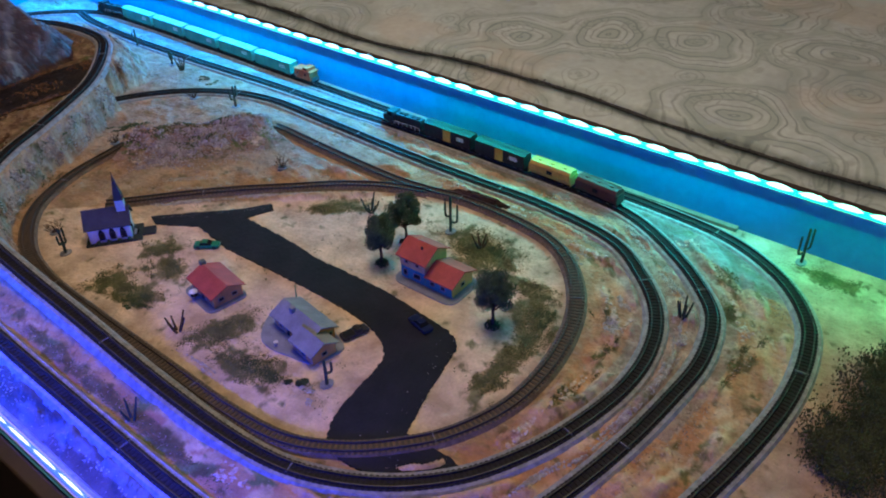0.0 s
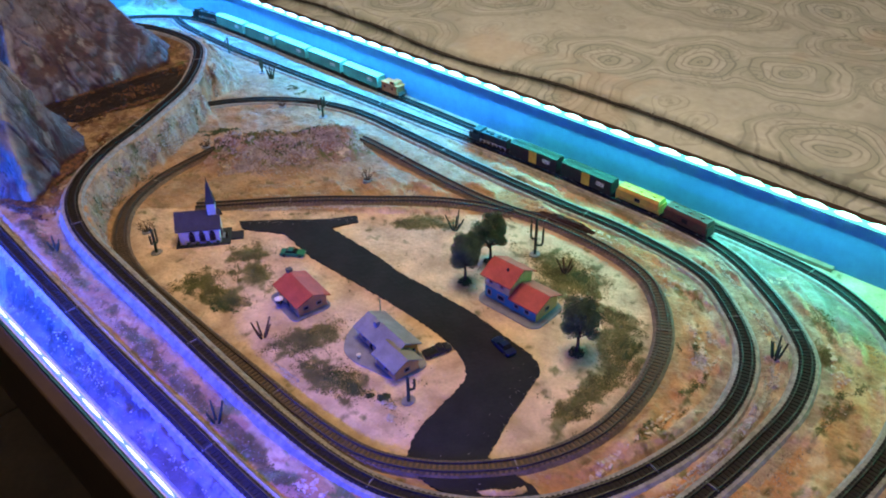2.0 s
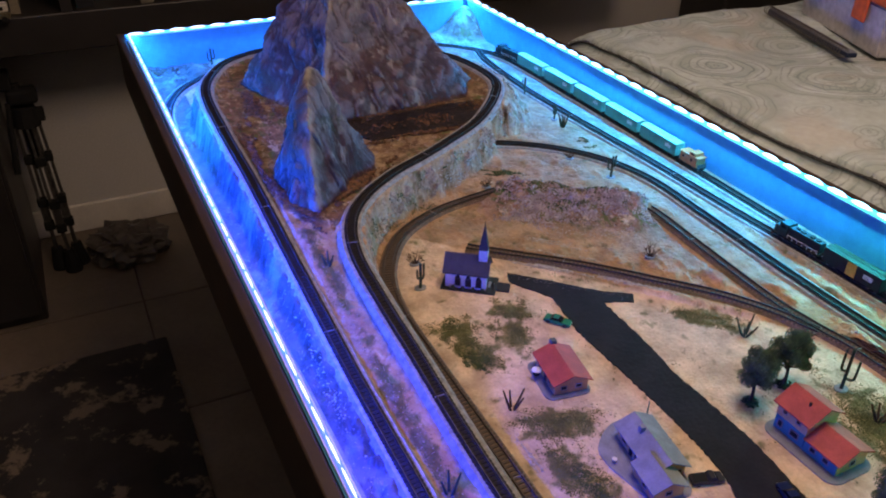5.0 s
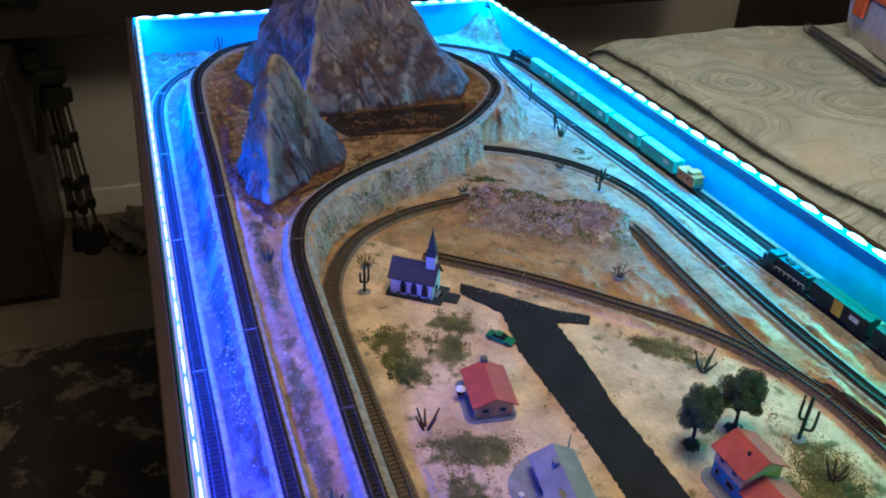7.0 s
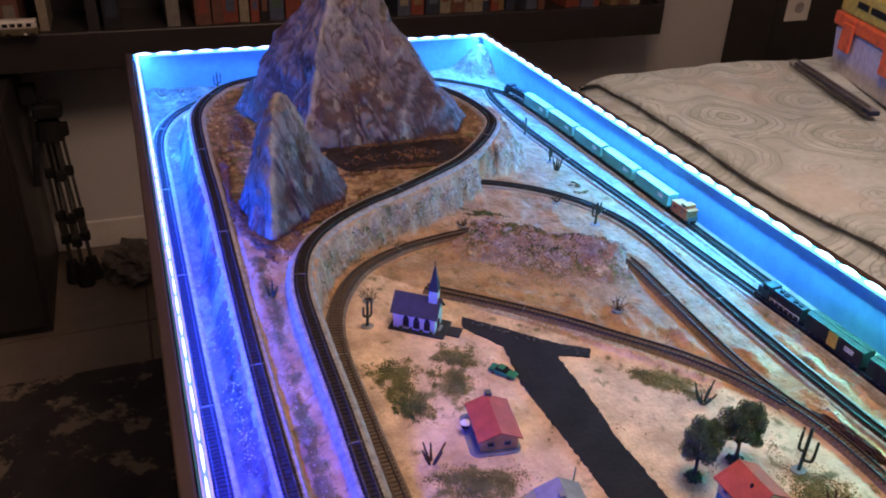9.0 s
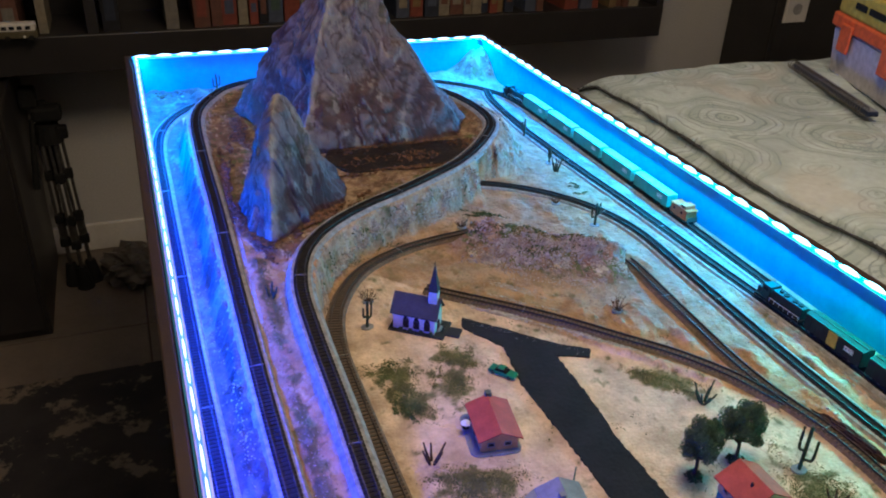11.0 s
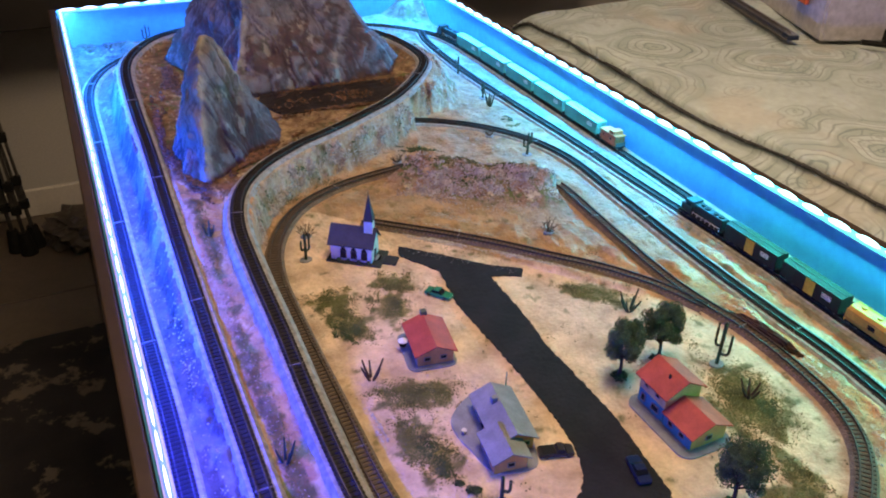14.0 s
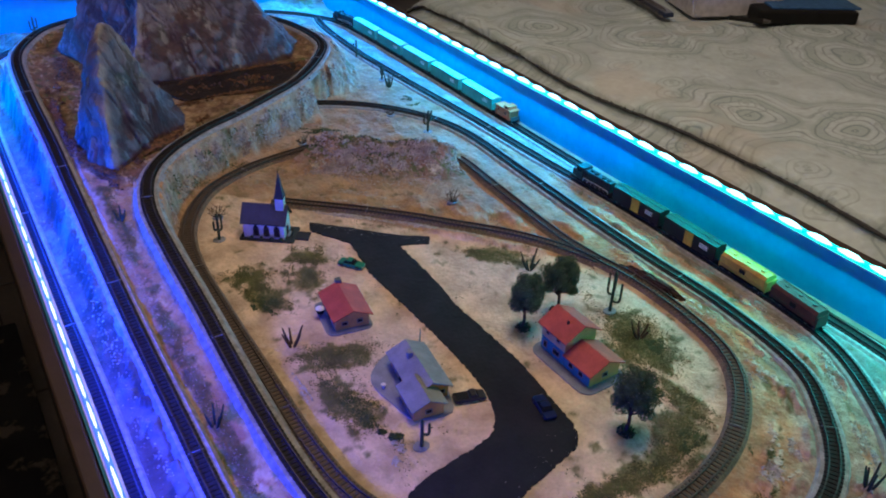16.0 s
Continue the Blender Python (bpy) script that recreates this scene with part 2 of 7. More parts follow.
    k.data_type = "RGBA"
    l.new(fac.outputs[0], k.inputs["Factor"])
    l.new(col, k.inputs[6])
    k.inputs[7].default_value = (0.12, 0.155, 0.16, 1)
    last = k.outputs[2]
    for scale, lo, tone, amount in ((6.0, 0.56, (0.52, 0.42, 0.34), 0.30), (7.5, 0.55, (0.36, 0.42, 0.43), 0.45), (26.0, 0.62, (0.30, 0.34, 0.35), 0.5)):
        tex = n.new("ShaderNodeTexNoise")
        tex.inputs["Scale"].default_value, tex.inputs["Detail"].default_value = scale, 3.0
        l.new(add.outputs[0], tex.inputs["Vector"])
        r = n.new("ShaderNodeMapRange")
        r.inputs["From Min"].default_value, r.inputs["From Max"].default_value, r.inputs["To Max"].default_value = lo, lo + 0.08, amount
        l.new(tex.outputs["Fac"], r.inputs["Value"])
        k = n.new("ShaderNodeMix")
        k.data_type = "RGBA"
        l.new(r.outputs[0], k.inputs["Factor"])
        l.new(last, k.inputs[6])
        k.inputs[7].default_value = (*tone, 1)
        last = k.outputs[2]
    l.new(last, b.inputs["Base Color"])
    return m


M_QUILT = quilt_material()


# ---- builders ----
def finish(bm, name, mat, smooth=False):
    me = bpy.data.meshes.new(name)
    bm.normal_update()
    bm.to_mesh(me)
    bm.free()
    me.materials.append(mat)
    if smooth:
        me.polygons.foreach_set("use_smooth", [True] * len(me.polygons))
    return new(name, me)


def part(name, bm, mat, parent=None, label="", smooth=False):
    ob = finish(bm, name, mat, smooth)
    if parent:
        ob.parent = parent
    return tagged(ob, label) if label else ob


def thing(name, m, label, category, group="", kind=""):
    ob = new(name)
    ob.empty_display_size = 0.01
    ob.matrix_basis = m
    return tagged(ob, label, category, group, kind)


def box(bm, x0, x1, y0, y1, z0, z1, bevel=0.0):
    r = bmesh.ops.create_cube(bm, size=1.0)
    for v in r["verts"]:
        v.co = Vector(((x0 + x1) / 2 + v.co.x * (x1 - x0), (y0 + y1) / 2 + v.co.y * (y1 - y0), (z0 + z1) / 2 + v.co.z * (z1 - z0)))
    if bevel:
        es = {e for v in r["verts"] for e in v.link_edges}
        bmesh.ops.bevel(bm, geom=list(es), offset=bevel, segments=2, affect="EDGES", profile=0.5)
    return bm


def boxed(x0, x1, y0, y1, z0, z1, bevel=0.0):
    return box(bmesh.new(), x0, x1, y0, y1, z0, z1, bevel)


def tube(bm, a, b, r0, r1, sides=8, caps=True):
    a, b = Vector(a), Vector(b)
    q = (b - a).to_track_quat("Z", "Y")
    rings = []
    for p, r in ((a, r0), (b, r1)):
        rings.append([bm.verts.new(p + q @ Vector((r * math.cos(2 * math.pi * k / sides), r * math.sin(2 * math.pi * k / sides), 0))) for k in range(sides)])
    for k in range(sides):
        bm.faces.new((rings[0][k], rings[0][(k + 1) % sides], rings[1][(k + 1) % sides], rings[1][k]))
    if caps:
        bm.faces.new(rings[0][::-1])
        bm.faces.new(rings[1])
    return bm


def prism(bm, pts, z0, z1):
    lo = [bm.verts.new((x, y, z0)) for x, y in pts]
    hi = [bm.verts.new((x, y, z1)) for x, y in pts]
    n = len(pts)
    for k in range(n):
        bm.faces.new((lo[k], lo[(k + 1) % n], hi[(k + 1) % n], hi[k]))
    bm.faces.new(lo[::-1])
    bm.faces.new(hi)
    return bm


def smooth_line(points, step=0.004, closed=False):
    """A glide through the points, at even steps."""
    p = np.array([q if len(q) == 3 else (*q, 0.0) for q in points], float)
    p = np.vstack([p[-1], p, p[0], p[1]]) if closed else np.vstack([2 * p[0] - p[1], p, 2 * p[-1] - p[-2]])
    out = []
    for k in range(1, len(p) - 2):
        a, b, c, d = p[k - 1 : k + 3]
        for u in np.linspace(0, 1, 24, endpoint=False):
            out.append(0.5 * (2 * b + (c - a) * u + (2 * a - 5 * b + 4 * c - d) * u * u + (3 * b - a - 3 * c + d) * u ** 3))
    out.append(p[-2])
    out = np.array(out)
    for _ in range(6):
        inner = (out[:-2] + 2 * out[1:-1] + out[2:]) / 4
        out[1:-1] = inner
    s = np.r_[0, np.cumsum(np.linalg.norm(np.diff(out, axis=0), axis=1))]
    at = np.linspace(0, s[-1], max(2, int(s[-1] / step)))
    return np.stack([np.interp(at, s, out[:, i]) for i in range(3)], 1)


# ---- the railway's lines ----
LINE_OUTER = [(0.153, 1.852), (0.25, 1.875), (0.40, 1.88), (0.53, 1.868), (0.605, 1.828), (0.66, 1.765), (0.684, 1.70), (0.690, 1.6), (0.692, 1.4), (0.692, 1.2),
              (0.691, 1.0), (0.690, 0.82), (0.688, 0.65), (0.687, 0.55), (0.676, 0.45), (0.64, 0.378), (0.59, 0.333), (0.54, 0.315), (0.476, 0.308), (0.407, 0.312), (0.324, 0.325),
              (0.2, 0.35), (0.1, 0.42), (0.04, 0.52), (0.02, 0.64), (0.019, 0.85), (0.017, 1.0), (0.0165, 1.2), (0.0165, 1.45), (0.02, 1.645), (0.045, 1.747), (0.09, 1.812)]
LINE_SECOND = [(0.655, 1.765), (0.641, 1.70), (0.634, 1.56), (0.636, 1.45), (0.642, 1.33), (0.65, 1.2), (0.655, 1.05), (0.660, 0.95), (0.664, 0.85), (0.664, 0.75), (0.662, 0.62), (0.648, 0.549),
               (0.608, 0.48), (0.565, 0.43), (0.528, 0.404), (0.468, 0.39), (0.402, 0.392), (0.332, 0.399), (0.259, 0.413), (0.17, 0.44), (0.11, 0.49), (0.08, 0.57), (0.072, 0.66, 0.002), (0.071, 0.78, 0.007),
               (0.070, 0.90, 0.014), (0.070, 1.0, 0.022), (0.071, 1.15, 0.034), (0.073, 1.30, 0.043), (0.074, 1.47, 0.047), (0.082, 1.623, 0.048), (0.114, 1.713, 0.048), (0.16, 1.77, 0.048), (0.24, 1.80, 0.048), (0.34, 1.80, 0.048),
               (0.45, 1.75, 0.048), (0.511, 1.655, 0.048), (0.536, 1.579, 0.048), (0.537, 1.49, 0.048), (0.499, 1.421, 0.048), (0.43, 1.346, 0.048), (0.36, 1.298, 0.048), (0.299, 1.262, 0.048), (0.245, 1.233, 0.048),
               (0.191, 1.192, 0.047), (0.154, 1.144, 0.045), (0.135, 1.08, 0.040), (0.132, 1.0, 0.031), (0.133, 0.90, 0.019), (0.132, 0.80, 0.010), (0.133, 0.70, 0.004), (0.139, 0.631, 0.001), (0.153, 0.582), (0.181, 0.532), (0.219, 0.492), (0.261, 0.466), (0.316, 0.445),
               (0.39, 0.431), (0.453, 0.435), (0.51, 0.457), (0.559, 0.502), (0.595, 0.558), (0.609, 0.66), (0.607, 0.75), (0.606, 0.85), (0.608, 0.95), (0.611, 1.05), (0.612, 1.15), (0.592, 1.228), (0.549, 1.294), (0.491, 1.342), (0.42, 1.375)]
LINE_INNER = [(0.40, 1.213), (0.379, 1.213), (0.293, 1.196), (0.224, 1.158), (0.178, 1.092), (0.159, 1.02), (0.155, 0.92), (0.154, 0.79), (0.154, 0.70), (0.162, 0.634), (0.185, 0.588), (0.217, 0.552), (0.257, 0.522), (0.313, 0.502), (0.374, 0.50),
              (0.435, 0.512), (0.485, 0.535), (0.53, 0.574), (0.554, 0.618), (0.563, 0.68), (0.562, 0.746), (0.552, 0.80), (0.547, 0.86), (0.551, 0.97), (0.556, 1.06), (0.555, 1.085)]
LINE_SIDING = [(0.285, 1.097), (0.310, 1.075), (0.362, 1.031), (0.41, 0.986), (0.454, 0.938), (0.496, 0.892), (0.529, 0.841), (0.549, 0.79)]
PATHS = {"outer": smooth_line(LINE_OUTER, closed=True), "second": smooth_line(LINE_SECOND), "inner": smooth_line(LINE_INNER), "siding": smooth_line(LINE_SIDING)}
PLATEAU = [(0.074, 1.47), (0.082, 1.623), (0.114, 1.713), (0.16, 1.77), (0.24, 1.80), (0.34, 1.80), (0.45, 1.75), (0.511, 1.655), (0.536, 1.579), (0.537, 1.49), (0.499, 1.421), (0.43, 1.346), (0.36, 1.298), (0.245, 1.233), (0.191, 1.192), (0.154, 1.144), (0.12, 1.16), (0.072, 1.24)]


def inside(px, py, poly):
    r = np.zeros(px.shape, bool)
    for (x0, y0), (x1, y1) in zip(poly, poly[1:] + poly[:1]):
        r ^= ((y0 > py) != (y1 > py)) & (px < (x1 - x0) * (py - y0) / (y1 - y0 + 1e-12) + x0)
    return r


def near_line(px, py, line):
    """The distance to a line, and the line's height there."""
    best, high = np.full(px.shape, 9.0), np.zeros(px.shape)
    for x, y, z in line[::2]:
        d = np.hypot(px - x, py - y)
        m = d < best
        best[m], high[m] = d[m], z
    return best, high


def fade(d, full, none):
    u = np.clip((none - d) / (none - full), 0, 1)
    return u * u * (3 - 2 * u)


def lumps(px, py, size, seed=0.0, octaves=4):
    """Smooth noise on the plan, about -1 to 1."""
    out, amp = np.zeros(px.shape), 1.0
    for o in range(octaves):
        f = 2 ** o / size
        gx, gy = px * f + seed * 17.3, py * f + seed * 9.1
        ix, iy = np.floor(gx), np.floor(gy)
        fx, fy = gx - ix, gy - iy
        fx, fy = fx * fx * (3 - 2 * fx), fy * fy * (3 - 2 * fy)
        h = lambda a, b: (np.sin(a * 127.1 + b * 311.7 + seed * 74.7) * 43758.5453) % 1.0
        v = (h(ix, iy) * (1 - fx) + h(ix + 1, iy) * fx) * (1 - fy) + (h(ix, iy + 1) * (1 - fx) + h(ix + 1, iy + 1) * fx) * fy
        out += amp * (2 * v - 1)
        amp *= 0.5
    return out / 1.6


def streaks(px, py):
    """Plan coordinates along and across the run of the tracks."""
    turn = np.arctan2(py - 0.70, px - 0.36) * 0.28
    straight = (py > 0.66) | (px < 0.14)
    along = np.where(straight, py, turn) * 0.30 + 0.004 * lumps(px, py, 0.03, 21.0)
    across = np.where(straight, px, np.hypot(px - 0.36, py - 0.70)) + 0.004 * lumps(px, py, 0.03, 22.0)
    return along, across


HILL_A, HILL_B = np.array((0.402, 1.192)), np.array((0.532, 1.092))


def relief(px, py):
    """The height of the scenery and the weights of its paints."""
    d_out, _ = near_line(px, py, PATHS["outer"])
    d_sec, z_sec = near_line(px, py, PATHS["second"])
    d_inn, _ = near_line(px, py, PATHS["inner"])
    d_sid, _ = near_line(px, py, PATHS["siding"])
    rough = lumps(px, py, 0.030, 1.0)
    wide = lumps(px, py, 0.012, 2.0)
    village = inside(px, py, [tuple(p[:2]) for p in PATHS["inner"][::6]]) & (py < 1.19)
    village = village & ((px - 0.30) * 0.72 + (py - 1.075) * 0.62 < 0)
    # torn ledges of plaster run beside the tracks
    along, across = streaks(px, py)
    torn = lumps(along, across, 0.016, 23.0, 5)
    torn = np.clip((torn - 0.02) / 0.10, 0, 1) + 0.6 * np.clip((torn - 0.38) / 0.08, 0, 1)
    loop = inside(px, py, [tuple(p[:2]) for p in PATHS["outer"][::8]])
    bare = np.where(loop | (py > 0.80) | (px < 0.22), 0.0, 1.0)
    z = np.where(village | (bare > 0.5), 0.0006 * rough, 0.0030 * rough + 0.0016 * wide + 0.0034 * torn * np.where((py > 1.0) & (px > 0.2), 0.3, 1.0))
    # raised ground under the climbing line and round the mountains
    side = 0.021 + 0.006 * lumps(px, py, 0.02, 5.0) + 0.034 * ((px > 0.50) & (py > 1.36) & (py < 1.80))
    bank = np.maximum(z_sec, 0) * fade(d_sec, 0.013, 0.013 + np.maximum(side, 0.012)) * (z_sec > 0.0005)
    bank = bank + (bank > 0.003) * (bank < 0.044) * (0.0075 * wide + 0.0055 * lumps(px, py, 0.007, 6.0, 2))
    z = np.maximum(z, bank)
    vale = (px > 0.070) & (px < 0.134) & (py > 0.6) & (py < 1.21)
    floor_z = np.interp(py, [0.6, 0.7, 0.8, 0.9, 1.0, 1.1, 1.2], [0.0, 0.002, 0.007, 0.014, 0.024, 0.036, 0.044]) + 0.0025 * rough + 0.0015 * wide
    z = np.where(vale, np.maximum(floor_z - 0.002, 0), z)
    plateau = inside(px, py, PLATEAU)
    z = np.where(plateau, np.maximum(z, 0.044 + 0.0015 * rough), z)
    # hill over the hidden line
    axis = HILL_B - HILL_A
    length = np.linalg.norm(axis)
    u = ((px - HILL_A[0]) * axis[0] + (py - HILL_A[1]) * axis[1]) / length
    v = ((px - HILL_A[0]) * -axis[1] + (py - HILL_A[1]) * axis[0]) / length
    over = np.maximum(np.maximum(-u, u - length), 0)
    hill = 0.036 * fade(np.hypot(v * np.where(v > 0, 1.9, 0.80), over * 1.0), -0.025, 0.068) * (1 + 0.30 * rough + 0.18 * wide + 0.07 * lumps(px, py, 0.008, 16.0, 2))
    z = np.maximum(z, hill)
    # corner rock at the far right
    corner = 0.050 * fade(np.hypot(px - 0.70, py - 1.905), 0.0, 0.085) * (1 + 0.25 * rough)
    z = np.maximum(z, corner)
    # flat beds under the tracks
    for d, h, full in ((d_out, 0.0, 1), (d_inn, 0.0, 1), (d_sid, 0.0, 1)):
        w = fade(d, 0.012, 0.022)
        w = np.where((d is d_inn) & (hill > 0.02), 0, w)
        z = z * (1 - w) + h * w
    w = fade(d_sec, 0.011, 0.018)
    z = z * (1 - w) + (z_sec - 0.0005) * w
    return z, dict(village=village, bare=bare, plateau=plateau, hill=hill, bank=bank, corner=corner, d_out=d_out, d_sec=d_sec, d_inn=d_inn, d_sid=d_sid, z_sec=z_sec)


def ground_at(x, y):
    return float(relief(np.array([x]), np.array([y]))[0][0])


FOAM_PATCHES = [
    (0.196, 0.957, 0.022, 0.018, 0, 520), (0.201, 0.918, 0.016, 0.034, 12, 620), (0.253, 0.922, 0.016, 0.026, -10, 420), (0.273, 0.960, 0.022, 0.016, -40, 420), (0.222, 0.790, 0.032, 0.020, -20, 760),
    (0.205, 0.725, 0.018, 0.040, 10, 820), (0.490, 0.662, 0.030, 0.046, -25, 1500), (0.459, 0.860, 0.040, 0.014, -42, 420), (0.430, 0.552, 0.018, 0.036, -60, 560), (0.381, 0.534, 0.034, 0.014, 0, 480), (0.325, 0.536, 0.026, 0.012, 5, 380),
    (0.468, 0.578, 0.012, 0.034, 0, 380), (0.478, 0.491, 0.026, 0.010, 40, 180), (0.434, 0.470, 0.030, 0.010, 10, 150), (0.355, 0.468, 0.034, 0.009, -5, 150), (0.575, 0.52, 0.008, 0.022, -20, 90),
    (0.555, 0.400, 0.026, 0.014, 20, 260), (0.500, 0.362, 0.040, 0.012, 0, 240), (0.672, 0.335, 0.016, 0.036, 0, 420), (0.605, 0.42, 0.014, 0.030, -20, 160), (0.47, 1.15, 0.070, 0.022, -38, 520), (0.60, 1.29, 0.012, 0.010, 0, 120), (0.098, 0.80, 0.010, 0.16, 0, 420), (0.101, 1.08, 0.010, 0.10, 0, 300),
    (0.030, 1.88, 0.030, 0.030, 0, 260), (0.66, 1.86, 0.03, 0.02, -50, 160)]
FOAM_PATCHES = [(x, y, rx * 1.22, ry * 1.22, turn, int(n * 1.3)) if k < 12 else (x, y, rx, ry, turn, n) for k, (x, y, rx, ry, turn, n) in enumerate(FOAM_PATCHES)]


def build_ground():
    step = 0.0024
    xs, ys = np.arange(0.0, WIDE + 1e-6, step), np.arange(NEAR_Y, FAR_Y + 1e-6, step)
    px, py = np.meshgrid(xs, ys)
    z, w = relief(px, py)
    nx, ny = len(xs), len(ys)
    me = bpy.data.meshes.new("ground")
    co = np.stack([px, py, z], -1).reshape(-1, 3)
    k = np.arange(nx * ny).reshape(ny, nx)
    quads = np.stack([k[:-1, :-1], k[:-1, 1:], k[1:, 1:], k[1:, :-1]], -1).reshape(-1, 4)
    me.from_pydata(co.tolist(), [], quads.tolist())
    # paints
    def c(*v): return np.array(v)
    blot = lumps(px, py, 0.05, 7.0)[..., None]
    fleck = lumps(px, py, 0.014, 8.0)[..., None]
    small = lumps(px, py, 0.007, 9.0)[..., None]
    sand, cream, orange, brown, green = c(0.70, 0.53, 0.38), c(0.66, 0.48, 0.32), c(0.60, 0.34, 0.18), c(0.37, 0.22, 0.12), c(0.12, 0.145, 0.05)
    rock, rust, grey = c(0.50, 0.40, 0.31), c(0.36, 0.20, 0.13), c(0.34, 0.31, 0.29)
    white = c(0.78, 0.69, 0.58)
    step01 = lambda a, lo, hi: np.clip((a - lo) / (hi - lo), 0, 1)
    mixc = lambda a, b, f: a * (1 - f) + b * f
    # smears of paint run along the tracks
    along, across = streaks(px, py)
    smear = lumps(along, across, 0.016, 23.0, 5)[..., None]
    smear_b = lumps(along, across, 0.010, 24.0, 5)[..., None]
    smear_c = lumps(along, across, 0.014, 25.0, 5)[..., None]
    cream = c(0.74, 0.60, 0.46)
    col = mixc(orange, cream, step01(smear + 0.5 * blot, -0.5, 0.15) * 0.85)
    col = mixc(col, c(0.50, 0.36, 0.34), step01(lumps(along, across, 0.015, 29.0, 5)[..., None], 0.16, 0.30) * 0.32)
    col = mixc(col, brown, step01(smear_b + 0.4 * fleck, 0.34, 0.54) * 0.5)
    col = mixc(col, white, step01(smear_c + 0.25 * small, 0.30, 0.42) * 0.75)
    # dark line at the ledges' foot: their edge shade painted in
    col = mixc(col, c(0.22, 0.10, 0.05), step01(0.05 - np.abs(smear - 0.03) + 0.03 * small, 0.015, 0.04) * 0.35)
    col = mixc(col, green, step01(lumps(along, across, 0.013, 26.0, 5)[..., None] + 0.35 * small, 0.40, 0.55) * 0.85)
    # orange wash along the inner line's outer side
    wash = (fade(w["d_inn"], 0.020, 0.046) * ~w["village"])[..., None] * step01(smear_b + 0.5 * blot, -0.5, 0.2)
    col = mixc(col, c(0.60, 0.33, 0.17), wash * 0.75)
    # smooth bare sand outside the outer loop
    bare = w["bare"][..., None]
    col = mixc(col, mixc(c(0.56, 0.46, 0.37), c(0.66, 0.56, 0.46), step01(blot + 0.3 * fleck, -0.4, 0.5)), bare * 0.92)
    # grey ballast between the two climbing lines
    gravel = ((w["d_sec"] < 0.024) & (px > 0.36) & (py < 0.60))[..., None]
    col = np.where(gravel, mixc(c(0.40, 0.33, 0.29), c(0.62, 0.55, 0.50), step01(small + fleck, -0.2, 0.5)), col)
    # paler, greyer land round the hill
    back = (step01(py + 0.35 * px, 1.05, 1.13) * step01(px, 0.19, 0.22))[..., None]
    land = mixc(c(0.50, 0.38, 0.26), c(0.46, 0.40, 0.33), step01(blot + 0.8 * fleck + 0.8 * (px[..., None] - 0.45), -0.3, 0.5))
    land = mixc(land, c(0.34, 0.30, 0.20), step01(fleck + 0.6 * small, 0.35, 0.8) * 0.5)
    land = mixc(land, white, step01(smear_c + 0.4 * fleck, 0.40, 0.8) * 0.2)
    col = mixc(col, land, back)
    # the valley between the climbing lines
    valley = ((px > 0.076) & (px < 0.128) & (py > 0.58) & (py < 1.24))[..., None]
    slant = lumps(px + 0.5 * py, py * 0.35 - 0.3 * px, 0.013, 33.0, 4)[..., None]
    slant_b = lumps(px + 0.5 * py, py * 0.40 - 0.3 * px, 0.012, 34.0, 4)[..., None]
    vcolour = mixc(c(0.48, 0.31, 0.23), c(0.56, 0.42, 0.29), step01(blot + 0.5 * fleck, -0.3, 0.4))
    vcolour = mixc(vcolour, c(0.70, 0.64, 0.48), step01(slant, 0.10, 0.22) * 0.85)
    vcolour = mixc(vcolour, c(0.11, 0.24, 0.10), step01(slant_b, 0.22, 0.30) * 0.85)
    vcolour = mixc(vcolour, c(0.24, 0.13, 0.08), step01(smear_b, 0.36, 0.52) * 0.6)
    col = np.where(valley, vcolour, col)
    # cream strips beside the outer tracks, painted dark so the rim light looks saturated
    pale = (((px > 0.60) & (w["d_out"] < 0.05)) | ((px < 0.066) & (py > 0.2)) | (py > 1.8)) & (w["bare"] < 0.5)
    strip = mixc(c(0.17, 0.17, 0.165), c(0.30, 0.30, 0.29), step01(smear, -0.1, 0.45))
    strip = mixc(strip, c(0.19, 0.16, 0.13), step01(smear_b + 0.3 * small, 0.35, 0.65) * 0.7)
    strip = mixc(strip, c(0.15, 0.16, 0.08), step01(smear_c + 0.3 * fleck, 0.45, 0.7) * 0.6)
    daub = lumps(px + 0.004 * lumps(px, py, 0.02, 31.0), py * 0.45, 0.022, 32.0, 5)[..., None] + 0.35 * small
    # the left strip's deep blue light is imitated by near-black paint here
    dark_west = mixc(c(0.035, 0.036, 0.040), c(0.060, 0.060, 0.060), step01(smear_b, 0.0, 0.4))
    dark_west = mixc(dark_west, c(0.13, 0.15, 0.17), step01(daub, 0.34, 0.44))
    strip = np.where((px < 0.14)[..., None], dark_west, strip)
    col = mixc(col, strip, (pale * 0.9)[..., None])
    vil = w["village"][..., None]
    vcol = mixc(sand, c(0.57, 0.40, 0.27), step01(blot + 0.4 * fleck, 0.15, 0.9) * 0.55)
    vcol = mixc(vcol, c(0.76, 0.61, 0.46), step01(lumps(px, py, 0.03, 27.0)[..., None] + 0.4 * small, 0.35, 0.8) * 0.5)
    col = np.where(vil, vcol, col)
    steep = step01(w["bank"], 0.004, 0.014) * step01(0.0465 - w["bank"], 0.0, 0.004)
    rocky = mixc(rock, rust, step01(fleck, 0.1, 0.6) * 0.5)
    rocky = mixc(rocky, c(0.56, 0.50, 0.48), step01(small + 0.4 * fleck, 0.1, 0.35) * 0.8)
    rocky = mixc(rocky, c(0.46, 0.24, 0.12), step01(blot + 0.3 * fleck, 0.20, 0.45) * 0.6)
